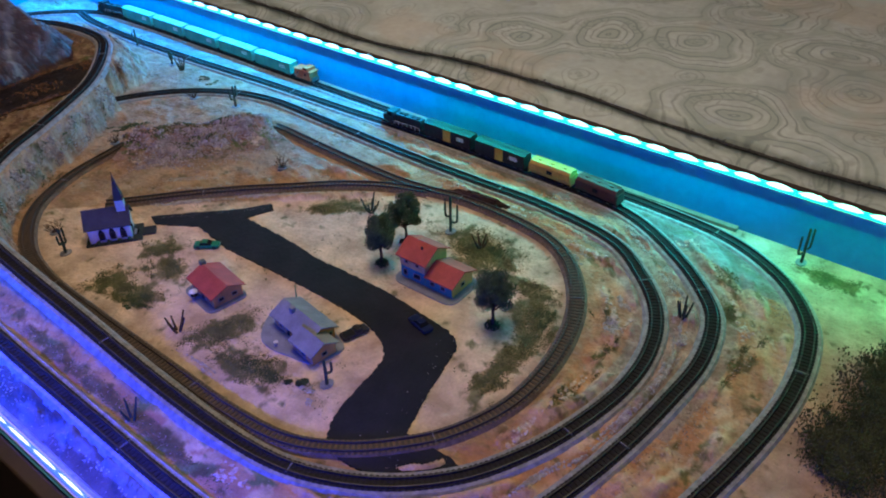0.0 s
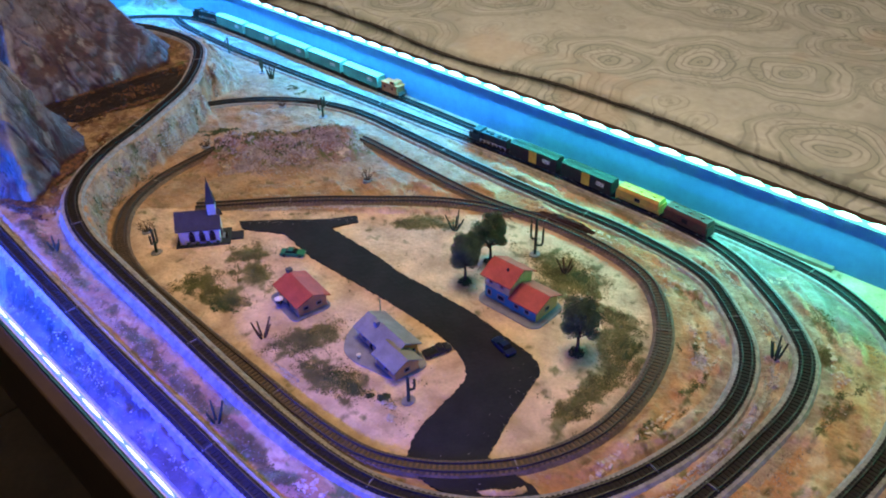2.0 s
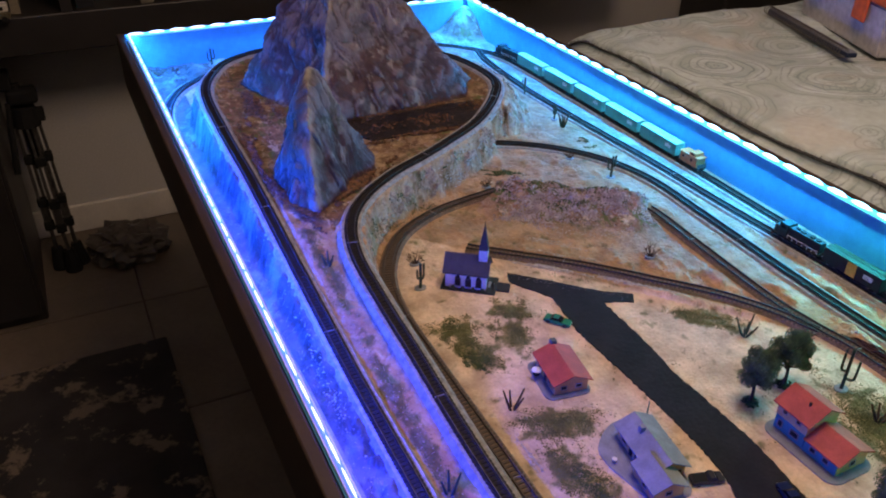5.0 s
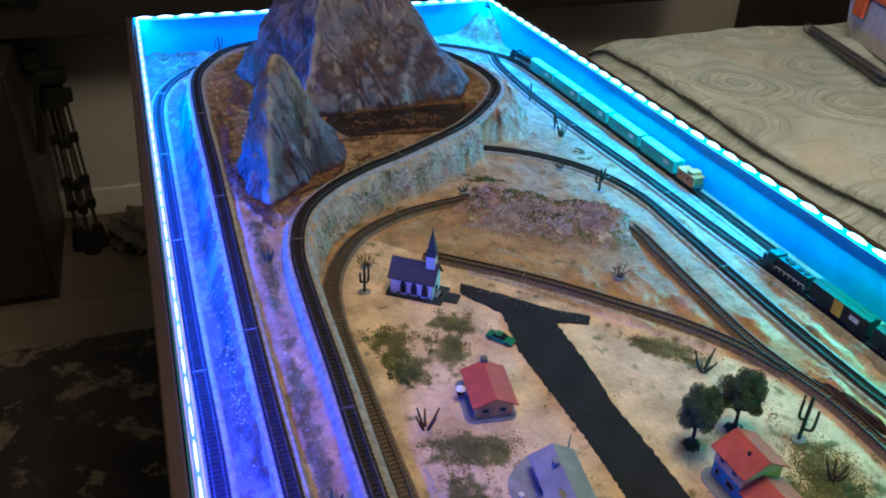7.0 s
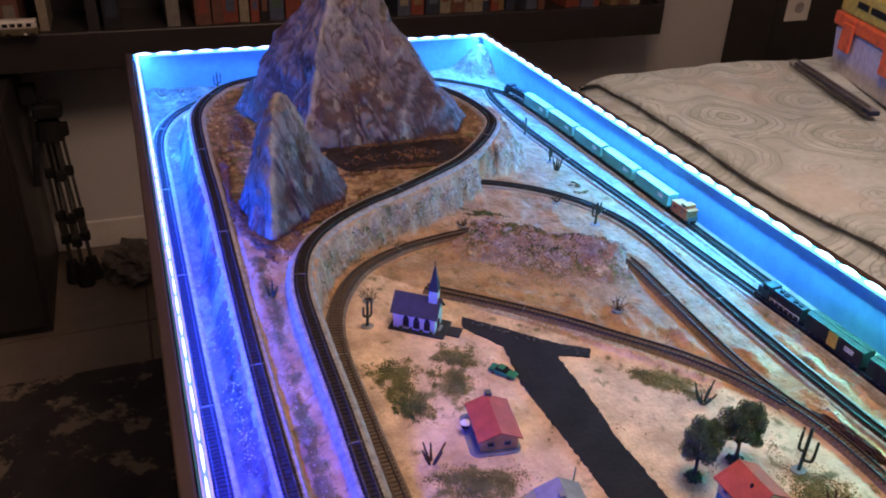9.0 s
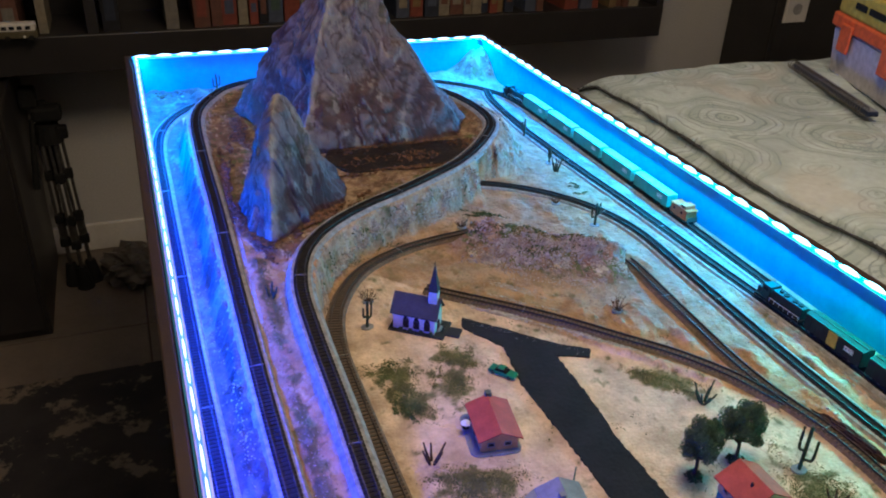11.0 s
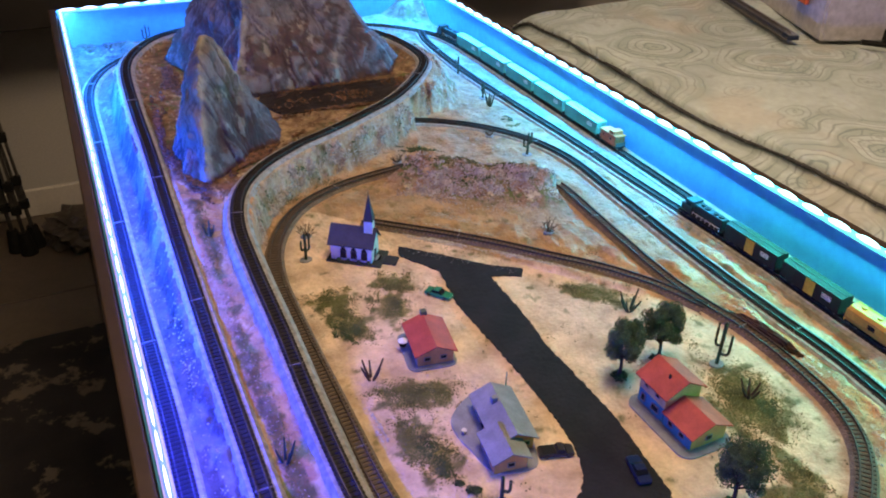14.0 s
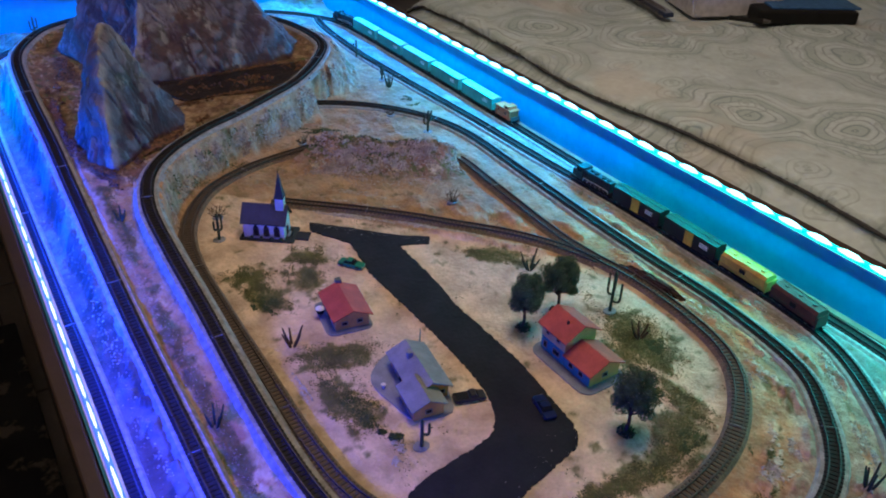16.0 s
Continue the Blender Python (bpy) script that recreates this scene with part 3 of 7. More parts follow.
    rocky = mixc(rocky, c(0.16, 0.12, 0.12), step01(lumps(px, py, 0.010, 28.0)[..., None], 0.32, 0.6) * 0.4)
    col = mixc(col, rocky, (steep * (w["d_sec"] > 0.012) * (px > 0.070))[..., None] * 0.9)
    pl = w["plateau"][..., None]
    pcol = mixc(c(0.19, 0.135, 0.10), c(0.46, 0.38, 0.29), step01(fleck + small, -0.1, 0.7))
    pcol = mixc(pcol, c(0.10, 0.10, 0.05), step01(lumps(px, py, 0.025, 15.0)[..., None] + 0.4 * small, 0.3, 0.7) * 0.6)
    col = np.where(pl, pcol, col)
    hcol = mixc(c(0.30, 0.21, 0.165), c(0.52, 0.44, 0.37), step01(fleck + 0.5 * small, -0.3, 0.4))
    hcol = mixc(hcol, c(0.36, 0.31, 0.34), step01(lumps(px, py, 0.018, 14.0)[..., None] + 0.3 * small, 0.0, 0.2) * 0.6)
    hcol = mixc(hcol, c(0.13, 0.09, 0.085), step01(lumps(px, py, 0.012, 17.0)[..., None], 0.34, 0.46) * 0.5)
    hcol = mixc(hcol, c(0.10, 0.12, 0.05), step01(w['hill'], 0.026, 0.034)[..., None] * step01(fleck + small, -0.5, 0.3) * 0.85)
    hcol = mixc(hcol, green, step01(lumps(px, py, 0.022, 12.0)[..., None] + 0.5 * small, 0.15, 0.45) * 0.8)
    col = mixc(col, hcol, step01(w["hill"] + 0.002 * fleck[..., 0], 0.0015, 0.006)[..., None])
    col = mixc(col, mixc(c(0.12, 0.07, 0.055), c(0.26, 0.19, 0.15), step01(fleck, -0.2, 0.5)), step01(w["corner"], 0.002, 0.010)[..., None])
    ballast = mixc(c(0.44, 0.315, 0.21), c(0.56, 0.43, 0.30), step01(small, -0.3, 0.5))
    near = np.maximum(fade(w["d_inn"], 0.012, 0.024), fade(w["d_sid"], 0.010, 0.020))[..., None] * (w["hill"] < 0.014)[..., None]
    col = mixc(col, ballast, near * 0.9)
    stain = np.zeros(px.shape)
    for x, y, rx, ry, turn, count in FOAM_PATCHES:
        cs, sn = math.cos(radians(turn)), math.sin(radians(turn))
        uu, vv = ((px - x) * cs + (py - y) * sn) / rx, (-(px - x) * sn + (py - y) * cs) / ry
        stain = np.maximum(stain, np.exp(-1.15 * (uu * uu + vv * vv)) * min(1.0, count / 350))
    patchy = step01(stain[..., None] + 0.50 * fleck + 0.45 * small, 0.34, 0.60)
    col = mixc(col, mixc(c(0.20, 0.18, 0.07), c(0.10, 0.11, 0.04), step01(small + fleck, -0.2, 0.6)), patchy * 0.88)
    col = np.where(vil, col * 0.97, np.where(pale[..., None], col, col * c(0.80, 0.69, 0.60)))
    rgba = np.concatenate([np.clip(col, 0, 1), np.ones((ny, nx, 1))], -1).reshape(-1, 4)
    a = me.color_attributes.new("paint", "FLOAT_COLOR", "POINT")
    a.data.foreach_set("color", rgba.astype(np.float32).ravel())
    rgh = np.where(w["village"], 0.07, 0.26)
    rgh = np.maximum(rgh, 0.5 * np.clip(steep * 1.1, 0, 1) * (w["d_sec"] > 0.012))
    rgh = np.maximum(rgh, 0.95 * np.clip(w["hill"] / 0.006, 0, 1))
    rgh = np.maximum(rgh, 0.8 * w["plateau"])
    rgh = np.where((back[..., 0] > 0.5) & (w["hill"] < 0.004) & (steep < 0.1), 0.25, rgh)
    rgh = np.where(pale, np.where(px < 0.14, 0.0, 0.30), rgh)
    rgh = np.where(w["bare"] > 0.5, 0.05, rgh)
    rgh = np.where(valley[..., 0], 0.20, rgh)
    a = me.attributes.new("rough", "FLOAT", "POINT")
    a.data.foreach_set("value", rgh.astype(np.float32).ravel())
    me.materials.append(M_GROUND)
    me.polygons.foreach_set("use_smooth", [True] * len(me.polygons))
    me.update()
    return tagged(new("ground", me), "painted plaster desert scenery on the layout board", "ground", kind="structure")


build_ground()

# ---- board, rim and backdrop ----
board = tagged(new("layout_table"), "wooden layout table with brown fascia and blue painted rim", "table")
part("table_top", boxed(-0.012, WIDE + 0.013, NEAR_Y - 0.022, FAR_Y + 0.022, -0.045, -0.008), M_WOOD, board)
for nm, b in (("fascia", (-0.014, -0.001, NEAR_Y - 0.022, FAR_Y + 0.022, -0.035, RIM)), ("fascia", (-0.001, WIDE + 0.001, FAR_Y + 0.001, FAR_Y + 0.020, -0.035, RIM)),
              ("fascia", (WIDE + 0.001, WIDE + 0.014, NEAR_Y - 0.022, FAR_Y + 0.022, -0.035, RIM + 0.002)), ("fascia", (-0.001, WIDE + 0.001, NEAR_Y - 0.022, NEAR_Y - 0.001, -0.035, RIM))):
    part(nm, boxed(*b, 0.002), M_WOOD, board, "brown wooden rim board")
for b in ((0.0, 0.004, NEAR_Y, FAR_Y, -0.006, RIM - 0.001), (0.004, WIDE - 0.004, FAR_Y - 0.004, FAR_Y, -0.006, RIM - 0.001), (WIDE - 0.004, WIDE, NEAR_Y, FAR_Y, -0.006, RIM - 0.001)):
    part("backdrop", boxed(*b), M_BACK, board, "sky blue painted backdrop board")
part("ledge", boxed(WIDE - 0.0125, WIDE - 0.0042, 0.45, 1.72, -0.004, 0.0045, 0.0008), material("sandy_ledge_paint", (0.24, 0.20, 0.15), 0.8), board, "sandy ledge along the backdrop's foot")
for x in (0.16, WIDE - 0.08):
    for y in (NEAR_Y + 0.03, FAR_Y - 0.20):
        part("leg", boxed(x, x + 0.05, y, y + 0.05, FLOOR_Z, -0.045, 0.003), M_BLACK, board)


# ---- light strip ----
def mixed(cols, u):
    k = min(max(u * len(cols) - 0.5, 0), len(cols) - 1.001)
    i = int(k)
    return tuple(a * (1 - k + i) + b * (k - i) for a, b in zip(cols[i], cols[min(i + 1, len(cols) - 1)]))


PITCH = 0.0363
M_TAPE = material("white_strip_tape", (0.75, 0.75, 0.72), 0.4, bump=0.0)
SIDES = (("left", LEFT_STRIP, lambda u: (0.006, NEAR_Y + span * u, RIM + 0.001), span, "y"), ("far", FAR_STRIP, lambda u: (WIDE * u, FAR_Y - 0.006, RIM + 0.001), WIDE, "x"),
         ("right", RIGHT_STRIP, lambda u: (WIDE - 0.006, FAR_Y - span * u, RIM + 0.001), span, "y"))
for side, cols, where, length, along in SIDES:
    strip = thing("light_strip", Matrix(), "flexible strip of glowing coloured lights along the rim", "light strip", "light strip round the rim")
    a, b = where(0.004), where(0.996)
    part("tape", boxed(min(a[0], b[0]) - (0.004 if along == "y" else 0), max(a[0], b[0]) + (0.004 if along == "y" else 0), min(a[1], b[1]) - (0.004 if along == "x" else 0), max(a[1], b[1]) + (0.004 if along == "x" else 0), RIM - 0.0005, RIM + 0.001), M_TAPE, strip)
    count = int(length / PITCH)
    mats = {}
    mesh = None
    for k in range(count):
        u = (k + 0.5) / count
        key = int(u * 8)
        if key not in mats:
            c = mixed(cols, (key + 0.5) / 8)
            bm = bmesh.new()
            bmesh.ops.create_uvsphere(bm, u_segments=8, v_segments=5, radius=1.0)
            bmesh.ops.scale(bm, vec=((0.0012 if side == "left" else 0.0044), (0.0186 if side == "left" else 0.0160), (0.0020 if side == "left" else 0.0044)) if along == "y" else (0.0160, 0.0042, 0.0042), verts=bm.verts)
            ob = finish(bm, "lamp", glow("strip_glow", tuple(0.30 + 0.70 * v for v in c), 5.0), True)
            mats[key] = ob
        else:
            ob = new("lamp", mats[key].data)
        ob.parent = strip
        ob.location = Vector(where(u)) + Vector((0, 0, 0.0018))
    # glowing band between the lamps, added to stand in for their bloom
    for k in range(8):
        c = mixed(cols, (k + 0.5) / 8)
        a, b = where(k / 8 + 0.0002), where((k + 1) / 8 - 0.0002)
        x0, x1, y0, y1 = min(a[0], b[0]), max(a[0], b[0]), min(a[1], b[1]), max(a[1], b[1])
        if along == "y":
            x0, x1 = x0 - (0.0022 if side == "left" else 0.0048), x1 + (0.0022 if side == "left" else 0.0048)
        else:
            y0, y1 = y0 - 0.0044, y1 + 0.0044
        part("bloom_band", boxed(x0, x1, y0, y1, RIM + 0.001, RIM + 0.0035, 0.001), glow("bloom_glow", tuple(0.02 + 0.98 * v for v in c), 5.0 if side == "left" else 4.0), strip, "glowing band standing in for the lamps' bloom")


# ---- tracks ----
def sweep(line, profile, closed=False):
    """A profile of (across, up) carried along a line."""
    p = line
    t = np.gradient(p[:, :2], axis=0)
    if closed:
        t[0] = t[-1] = p[1, :2] - p[-2, :2]
    t /= np.linalg.norm(t, axis=1)[:, None]
    nrm = np.stack([t[:, 1], -t[:, 0]], 1)
    verts, faces, m = [], [], len(profile)
    for (x, y, z), (a, b) in zip(p, nrm):
        for s, h in profile:
            verts.append((x + a * s, y + b * s, z + h))
    for k in range(len(p) - 1):
        for j in range(m):
            faces.append((k * m + j, k * m + (j + 1) % m, (k + 1) * m + (j + 1) % m, (k + 1) * m + j))
    return verts, faces


def raw(name, verts, faces, mat, parent, label="", kind=""):
    me = bpy.data.meshes.new(name)
    me.from_pydata(verts, [], faces)
    me.materials.append(mat)
    me.update()
    ob = new(name, me)
    ob.parent = parent
    return tagged(ob, label, kind=kind) if label or kind else ob


def railway(line, label, bed, tie, rail, closed=False, pitch=0.0050, singly=None):
    track = thing("railway_track", Matrix(), label, "track", "model railway tracks")
    if bed:
        raw("roadbed", *sweep(line, [(-0.0158, -0.003), (-0.0112, 0.0027), (0.0112, 0.0027), (0.0158, -0.003)], closed), bed, track)
    raw("web", *sweep(line, [(-0.0076, 0.0010), (-0.0074, 0.0033), (0.0074, 0.0033), (0.0076, 0.0010)] if bed else [(-0.0120, -0.001), (-0.0082, 0.0031), (0.0082, 0.0031), (0.0120, -0.001)], closed), M_WEB if bed else M_BROWN_BED, track, "dark infill between the ties")
    for s in (-0.0045, 0.0045):
        raw("rail", *sweep(line, [(s - 0.0006, 0.0034), (s - 0.0006, 0.0058), (s + 0.0006, 0.0058), (s + 0.0006, 0.0034)], closed), rail, track)
    d = np.r_[0, np.cumsum(np.linalg.norm(np.diff(line, axis=0), axis=1))]
    verts, faces, single, first = [], [], 0, None
    for at in np.arange(0.002, d[-1] - 0.002, pitch):
        p = np.array([np.interp(at, d, line[:, i]) for i in range(3)])
        q = np.array([np.interp(at + 0.001, d, line[:, i]) for i in range(3)])
        t = (q - p)[:2] / np.linalg.norm((q - p)[:2])
        n = np.array((t[1], -t[0]))
        if singly and singly(p[0], p[1]) and single < 290:
            if first is None:
                first = boxed(-0.0078, 0.0078, -0.0012, 0.0012, 0.0020, 0.0040)
                ob = finish(first, "tie", tie)
                first = ob.data
            else:
                ob = new("tie", first)
            ob.parent = track
            ob.matrix_basis = pose(p[0], p[1], p[2], 0, 0, math.degrees(math.atan2(n[1], n[0])))
            single += 1
            continue
        o = len(verts)
        for zz in (0.0022 if bed else -0.0005, 0.0040):
            for a, b in ((-1, -1), (1, -1), (1, 1), (-1, 1)):
                e = p[:2] + n * a * 0.0078 + t * b * 0.0012
                verts.append((e[0], e[1], p[2] + zz))
        faces += [(o + 4, o + 5, o + 6, o + 7), (o, o + 1, o + 5, o + 4), (o + 1, o + 2, o + 6, o + 5), (o + 2, o + 3, o + 7, o + 6), (o + 3, o, o + 4, o + 7)]
    for at in np.arange(0.12, d[-1] - 0.05, 0.248):
        p, q = (np.array([np.interp(a, d, line[:, i]) for i in range(3)]) for a in (at, at + 0.001))
        ob = part("rail_joint", boxed(-0.0064, 0.0064, -0.0004, 0.0004, 0.0040, 0.0052), M_PALE_JOINT, track)
        ob.matrix_basis = pose(p[0], p[1], p[2], 0, 0, math.degrees(math.atan2(q[1] - p[1], q[0] - p[0])) + 90)
    if verts:
        raw("sleeper_rest", verts, faces, tie, track, kind="stuff")
    return track


railway(PATHS["outer"], "outer loop of black model track on grey roadbed", M_BED, M_TIE, M_RAIL, True, singly=lambda x, y: y < 0.62)
railway(PATHS["second"], "climbing double loop of black model track on grey roadbed", M_BED, M_TIE, M_RAIL, singly=lambda x, y: y < 0.62 and (x - 0.36) ** 2 + (y - 0.66) ** 2 < 0.085)
railway(PATHS["inner"], "weathered brown inner loop of model track round the village", None, M_TIE_BROWN, M_RAIL_OLD, singly=lambda x, y: y < 0.95)
railway(PATHS["siding"], "weathered brown siding behind the church", None, M_TIE_BROWN, M_RAIL_OLD, singly=lambda x, y: True)


def ragged(pts, amount, step=0.003, seed=1):
    rnd = random.Random(seed)
    out = []
    for (x0, y0), (x1, y1) in zip(pts, pts[1:] + pts[:1]):
        n = max(1, int(math.hypot(x1 - x0, y1 - y0) / step))
        for k in range(n):
            u = k / n
            out.append((x0 + (x1 - x0) * u + rnd.uniform(-amount, amount), y0 + (y1 - y0) * u + rnd.uniform(-amount, amount)))
    return out


# ---- mountains ----
def mountain(corners, peak, base_z, label, seed, crest, rings=120, turns=380, dome=0.0, sway=0.0):
    px, py, pz = peak
    ang = [math.atan2(y - py, x - px) for x, y in corners]
    order = sorted(range(len(corners)), key=lambda k: ang[k])
    cs = [corners[k] for k in order]
    def radius(a):
        d = Vector((math.cos(a), math.sin(a)))
        best = 0.01
        for (x0, y0), (x1, y1) in zip(cs, cs[1:] + cs[:1]):
            e = Vector((x1 - x0, y1 - y0))
            den = d.x * e.y - d.y * e.x
            if abs(den) < 1e-9:
                continue
            w = Vector((x0 - px, y0 - py))
            r, u = (w.x * e.y - w.y * e.x) / den, (w.x * d.y - w.y * d.x) / den
            if r > 0 and -1e-6 <= u <= 1 + 1e-6:
                best = max(best, r)
        return best
    bend = [math.atan2(crest[1] - py, crest[0] - px)]
    def ridge_gap(a, r):
        return min(abs((a - b + math.pi) % (2 * math.pi) - math.pi) for b in bend) * r
    verts, faces = [(px, py, pz - 0.010)], []
    paint = [(0.50, 0.47, 0.42, 1)]
    pale, wine, grey, cream, olive = (Vector(c) for c in ((0.33, 0.27, 0.265), (0.105, 0.034, 0.030), (0.17, 0.14, 0.15), (0.60, 0.53, 0.43), (0.10, 0.10, 0.055)))
    clip = lambda v, lo, hi: min(1.0, max(0.0, (v - lo) / (hi - lo)))
    around = [math.pi / 2 + 2 * math.pi * k / turns for k in range(turns)]
    reach = [radius((a + math.pi) % (2 * math.pi) - math.pi) for a in around]
    tall = pz - base_z + 0.006
    aside = Vector((-(crest[1] - py), crest[0] - px, 0)).normalized()

    def profile(s):
        # steep slopes that round off at the summit and flare at the foot
        return dome * (1 - s ** 1.6) + (1 - dome) * (1 - max(s, 0.045 + 0.25 * s)) ** 1.12

    for i in range(1, rings + 1):
        s = i / rings
        for a, full in zip(around, reach):
            r = full * s
            v = Vector((px + r * math.cos(a), py + r * math.sin(a), base_z - 0.006 + tall * profile(s)))
            v += aside * (sway * math.sin(math.pi * min(1, s * 1.15)))
            # folds of the plaster cloth run down the slope
            down = Vector((v.x * 38 + v.z * 8, v.y * 38, v.z * 9 + seed))
            fold = noise.noise(down)
            wrinkle = abs(noise.noise(down * 2.1 + Vector((2 * fold, 0, 3))))
            big = noise.noise(v * 9 + Vector((seed, 0, 0)))
            f = noise.fractal(v * 95 + Vector((0, seed, 0)), 0.9, 2.1, 4)
            gap = ridge_gap(a, r)
            push = (0.0150 * big + 0.0075 * fold + 0.0085 * wrinkle + 0.0012 * f + 0.0035 * clip(0.012 - gap, 0, 0.012)) * min(1, 5 * s) * (1 if s < 0.96 else 0.4)
            d = Vector((math.cos(a), math.sin(a), 0.5)).normalized()
            verts.append(tuple(v + d * push))
            # brush strokes: pale above, wine brown below, cream along the edge
            one = noise.fractal(Vector((v.x * 19 + v.z * 13, v.y * 19, v.z * 9 - v.x * 6 + seed)), 0.6, 2.2, 5)
            two = noise.fractal(Vector((v.x * 26 - v.z * 17, v.y * 26, v.z * 11 + v.x * 8 - seed)), 0.6, 2.2, 5)
            three = noise.fractal(Vector((v.x * 52, v.y * 52, v.z * 22 + 11)), 0.6, 2.2, 4)
            patch = noise.noise(v * 12 + Vector((0, 0, seed * 3)))
            c = pale.lerp(wine, clip(0.5 * one + 0.6 * patch + 0.75 * (s - 0.45), -0.05, 0.16) * 0.9)
            c = c.lerp(grey, clip(two, 0.10, 0.18) * 0.8)
            # dark wash in creases, pale crests: the folds' shading put into the paint
            c = c.lerp(wine * 0.6, clip(0.07 - wrinkle + 0.04 * three, 0, 0.05) * 0.85)
            c = c.lerp(Vector((0.46, 0.40, 0.40)), clip(wrinkle + 0.5 * two, 0.34, 0.46) * 0.45)
            c = c.lerp(olive, clip(noise.noise(v * 18 + Vector((9, seed, 0))) + 0.5 * three, 0.36, 0.46) * 0.7)
            c = c.lerp(cream, clip(three - 0.5 * (s - 0.35) + 0.25 * patch, 0.30, 0.42) * 0.6)
            c = c.lerp(cream, max(clip(0.0062 - gap + 0.006 * one, 0, 0.004), clip(0.10 - s + 0.10 * one, 0, 0.06) * 0.6))
            paint.append((c.x * 0.46, c.y * 0.44, c.z * 0.46, 1))
    for k in range(turns):
        faces.append((0, 1 + k, 1 + (k + 1) % turns))
    for i in range(rings - 1):
        for k in range(turns):
            o = 1 + i * turns
            faces.append((o + k, o + turns + k, o + turns + (k + 1) % turns, o + (k + 1) % turns))
    me = bpy.data.meshes.new("mountain")
    me.from_pydata(verts, [], faces)
    me.materials.append(M_ROCK)
    me.color_attributes.new("paint", "FLOAT_COLOR", "POINT").data.foreach_set("color", np.array(paint, np.float32).ravel())
    me.polygons.foreach_set("use_smooth", [True] * len(me.polygons))
    me.update()
    return tagged(new("mountain", me), label, "mountain", "plaster mountains")


mountain([(0.140, 1.66), (0.205, 1.435), (0.478, 1.440), (0.512, 1.58), (0.45, 1.715), (0.25, 1.745)], (0.335, 1.575, 0.325), 0.044, "tall painted plaster mountain with rusty brown streaks", 3.0, (0.205, 1.435), sway=-0.014)
mountain([(0.100, 1.215), (0.122, 1.178), (0.236, 1.262), (0.247, 1.325), (0.17, 1.37), (0.112, 1.31)], (0.156, 1.28, 0.196), 0.044, "small pointed painted plaster mountain beside the tall one", 8.0, (0.122, 1.178), 84, 260, dome=0.45, sway=-0.004)

lake = [(0.262, 1.352), (0.33, 1.348), (0.41, 1.352), (0.462, 1.372), (0.485, 1.40), (0.47, 1.432), (0.36, 1.44), (0.25, 1.44), (0.235, 1.40)]
tagged(part("water", prism(bmesh.new(), ragged(lake, 0.0018, 0.006, 4), 0.040, 0.0466), M_WATER), "dark glossy resin pond at the mountain's foot", "water", kind="structure")

# ---- road ----
ROAD = [(0.303, 1.028), (0.345, 0.988), (0.38, 0.952), (0.412, 0.931), (0.404, 0.918), (0.372, 0.932), (0.371, 0.90), (0.371, 0.846), (0.365, 0.801), (0.368, 0.75), (0.369, 0.694), (0.363, 0.642), (0.360, 0.607), (0.352, 0.588), (0.332, 0.582), (0.286, 0.571), (0.25, 0.559), (0.233, 0.555),
        (0.236, 0.508), (0.232, 0.494), (0.200, 0.522), (0.182, 0.547), (0.176, 0.580), (0.180, 0.600), (0.203, 0.617), (0.236, 0.624), (0.288, 0.630), (0.306, 0.646), (0.320, 0.682), (0.322, 0.757), (0.318, 0.85), (0.316, 0.901), (0.325, 0.962), (0.296, 1.010)]


def rounded(pts, below, passes=2):
    """Corners nearer than a line across the plan cut to soft bends."""
    for _ in range(passes):
        out = []
        for k, (x, y) in enumerate(pts):
            (x0, y0), (x1, y1) = pts[k - 1], pts[(k + 1) % len(pts)]
            out += [(0.75 * x + 0.25 * x0, 0.75 * y + 0.25 * y0), (0.75 * x + 0.25 * x1, 0.75 * y + 0.25 * y1)] if 0.556 < y < below else [(x, y)]
        pts = out
    return pts


def torn_edge(pts, step, amount, seed):
    """An outline resampled at even steps, each point set a little in or out."""
    p = np.array(pts + pts[:1])
    d = np.r_[0, np.cumsum(np.linalg.norm(np.diff(p, axis=0), axis=1))]
    at = np.linspace(0, d[-1], int(d[-1] / step), endpoint=False)
    rnd = random.Random(seed)
    return [(np.interp(a, d, p[:, 0]) + rnd.uniform(-amount, amount), np.interp(a, d, p[:, 1]) + rnd.uniform(-amount, amount)) for a in at]


bm = prism(bmesh.new(), torn_edge(rounded(ROAD, 0.86), 0.0026, 0.0009, 6), -0.002, 0.0017)
bmesh.ops.triangulate(bm, faces=[f for f in bm.faces if len(f.verts) > 4], ngon_method="EAR_CLIP")
tagged(part("road", bm, M_ROAD), "black painted village road with ragged edges", "road", kind="structure")

# ---- room ----
WALL_Y = 2.70
X0, X1, Y0, TOP = -1.9, 2.6, -1.6, 1.70
floor = tagged(part("floor", boxed(X0, X1, Y0, WALL_Y, FLOOR_Z - 0.1, FLOOR_Z), M_GROUT), "brown tile floor with dark joints", "floor", kind="structure")
tagged(part("ceiling", boxed(X0, X1, Y0, WALL_Y, TOP, TOP + 0.1), M_CEIL), "plain white ceiling", "ceiling", kind="structure")
for nm, b in (("wall_north", (X0, X1, WALL_Y, WALL_Y + 0.1, FLOOR_Z, TOP)), ("wall_south", (X0, X1, Y0 - 0.1, Y0, FLOOR_Z, TOP)), ("wall_west", (X0 - 0.1, X0, Y0, WALL_Y, FLOOR_Z, TOP)), ("wall_east", (X1, X1 + 0.1, Y0, WALL_Y, FLOOR_Z, TOP))):
    tagged(part(nm, boxed(*b), M_WALL), "plain greige painted wall", "wall", kind="structure")
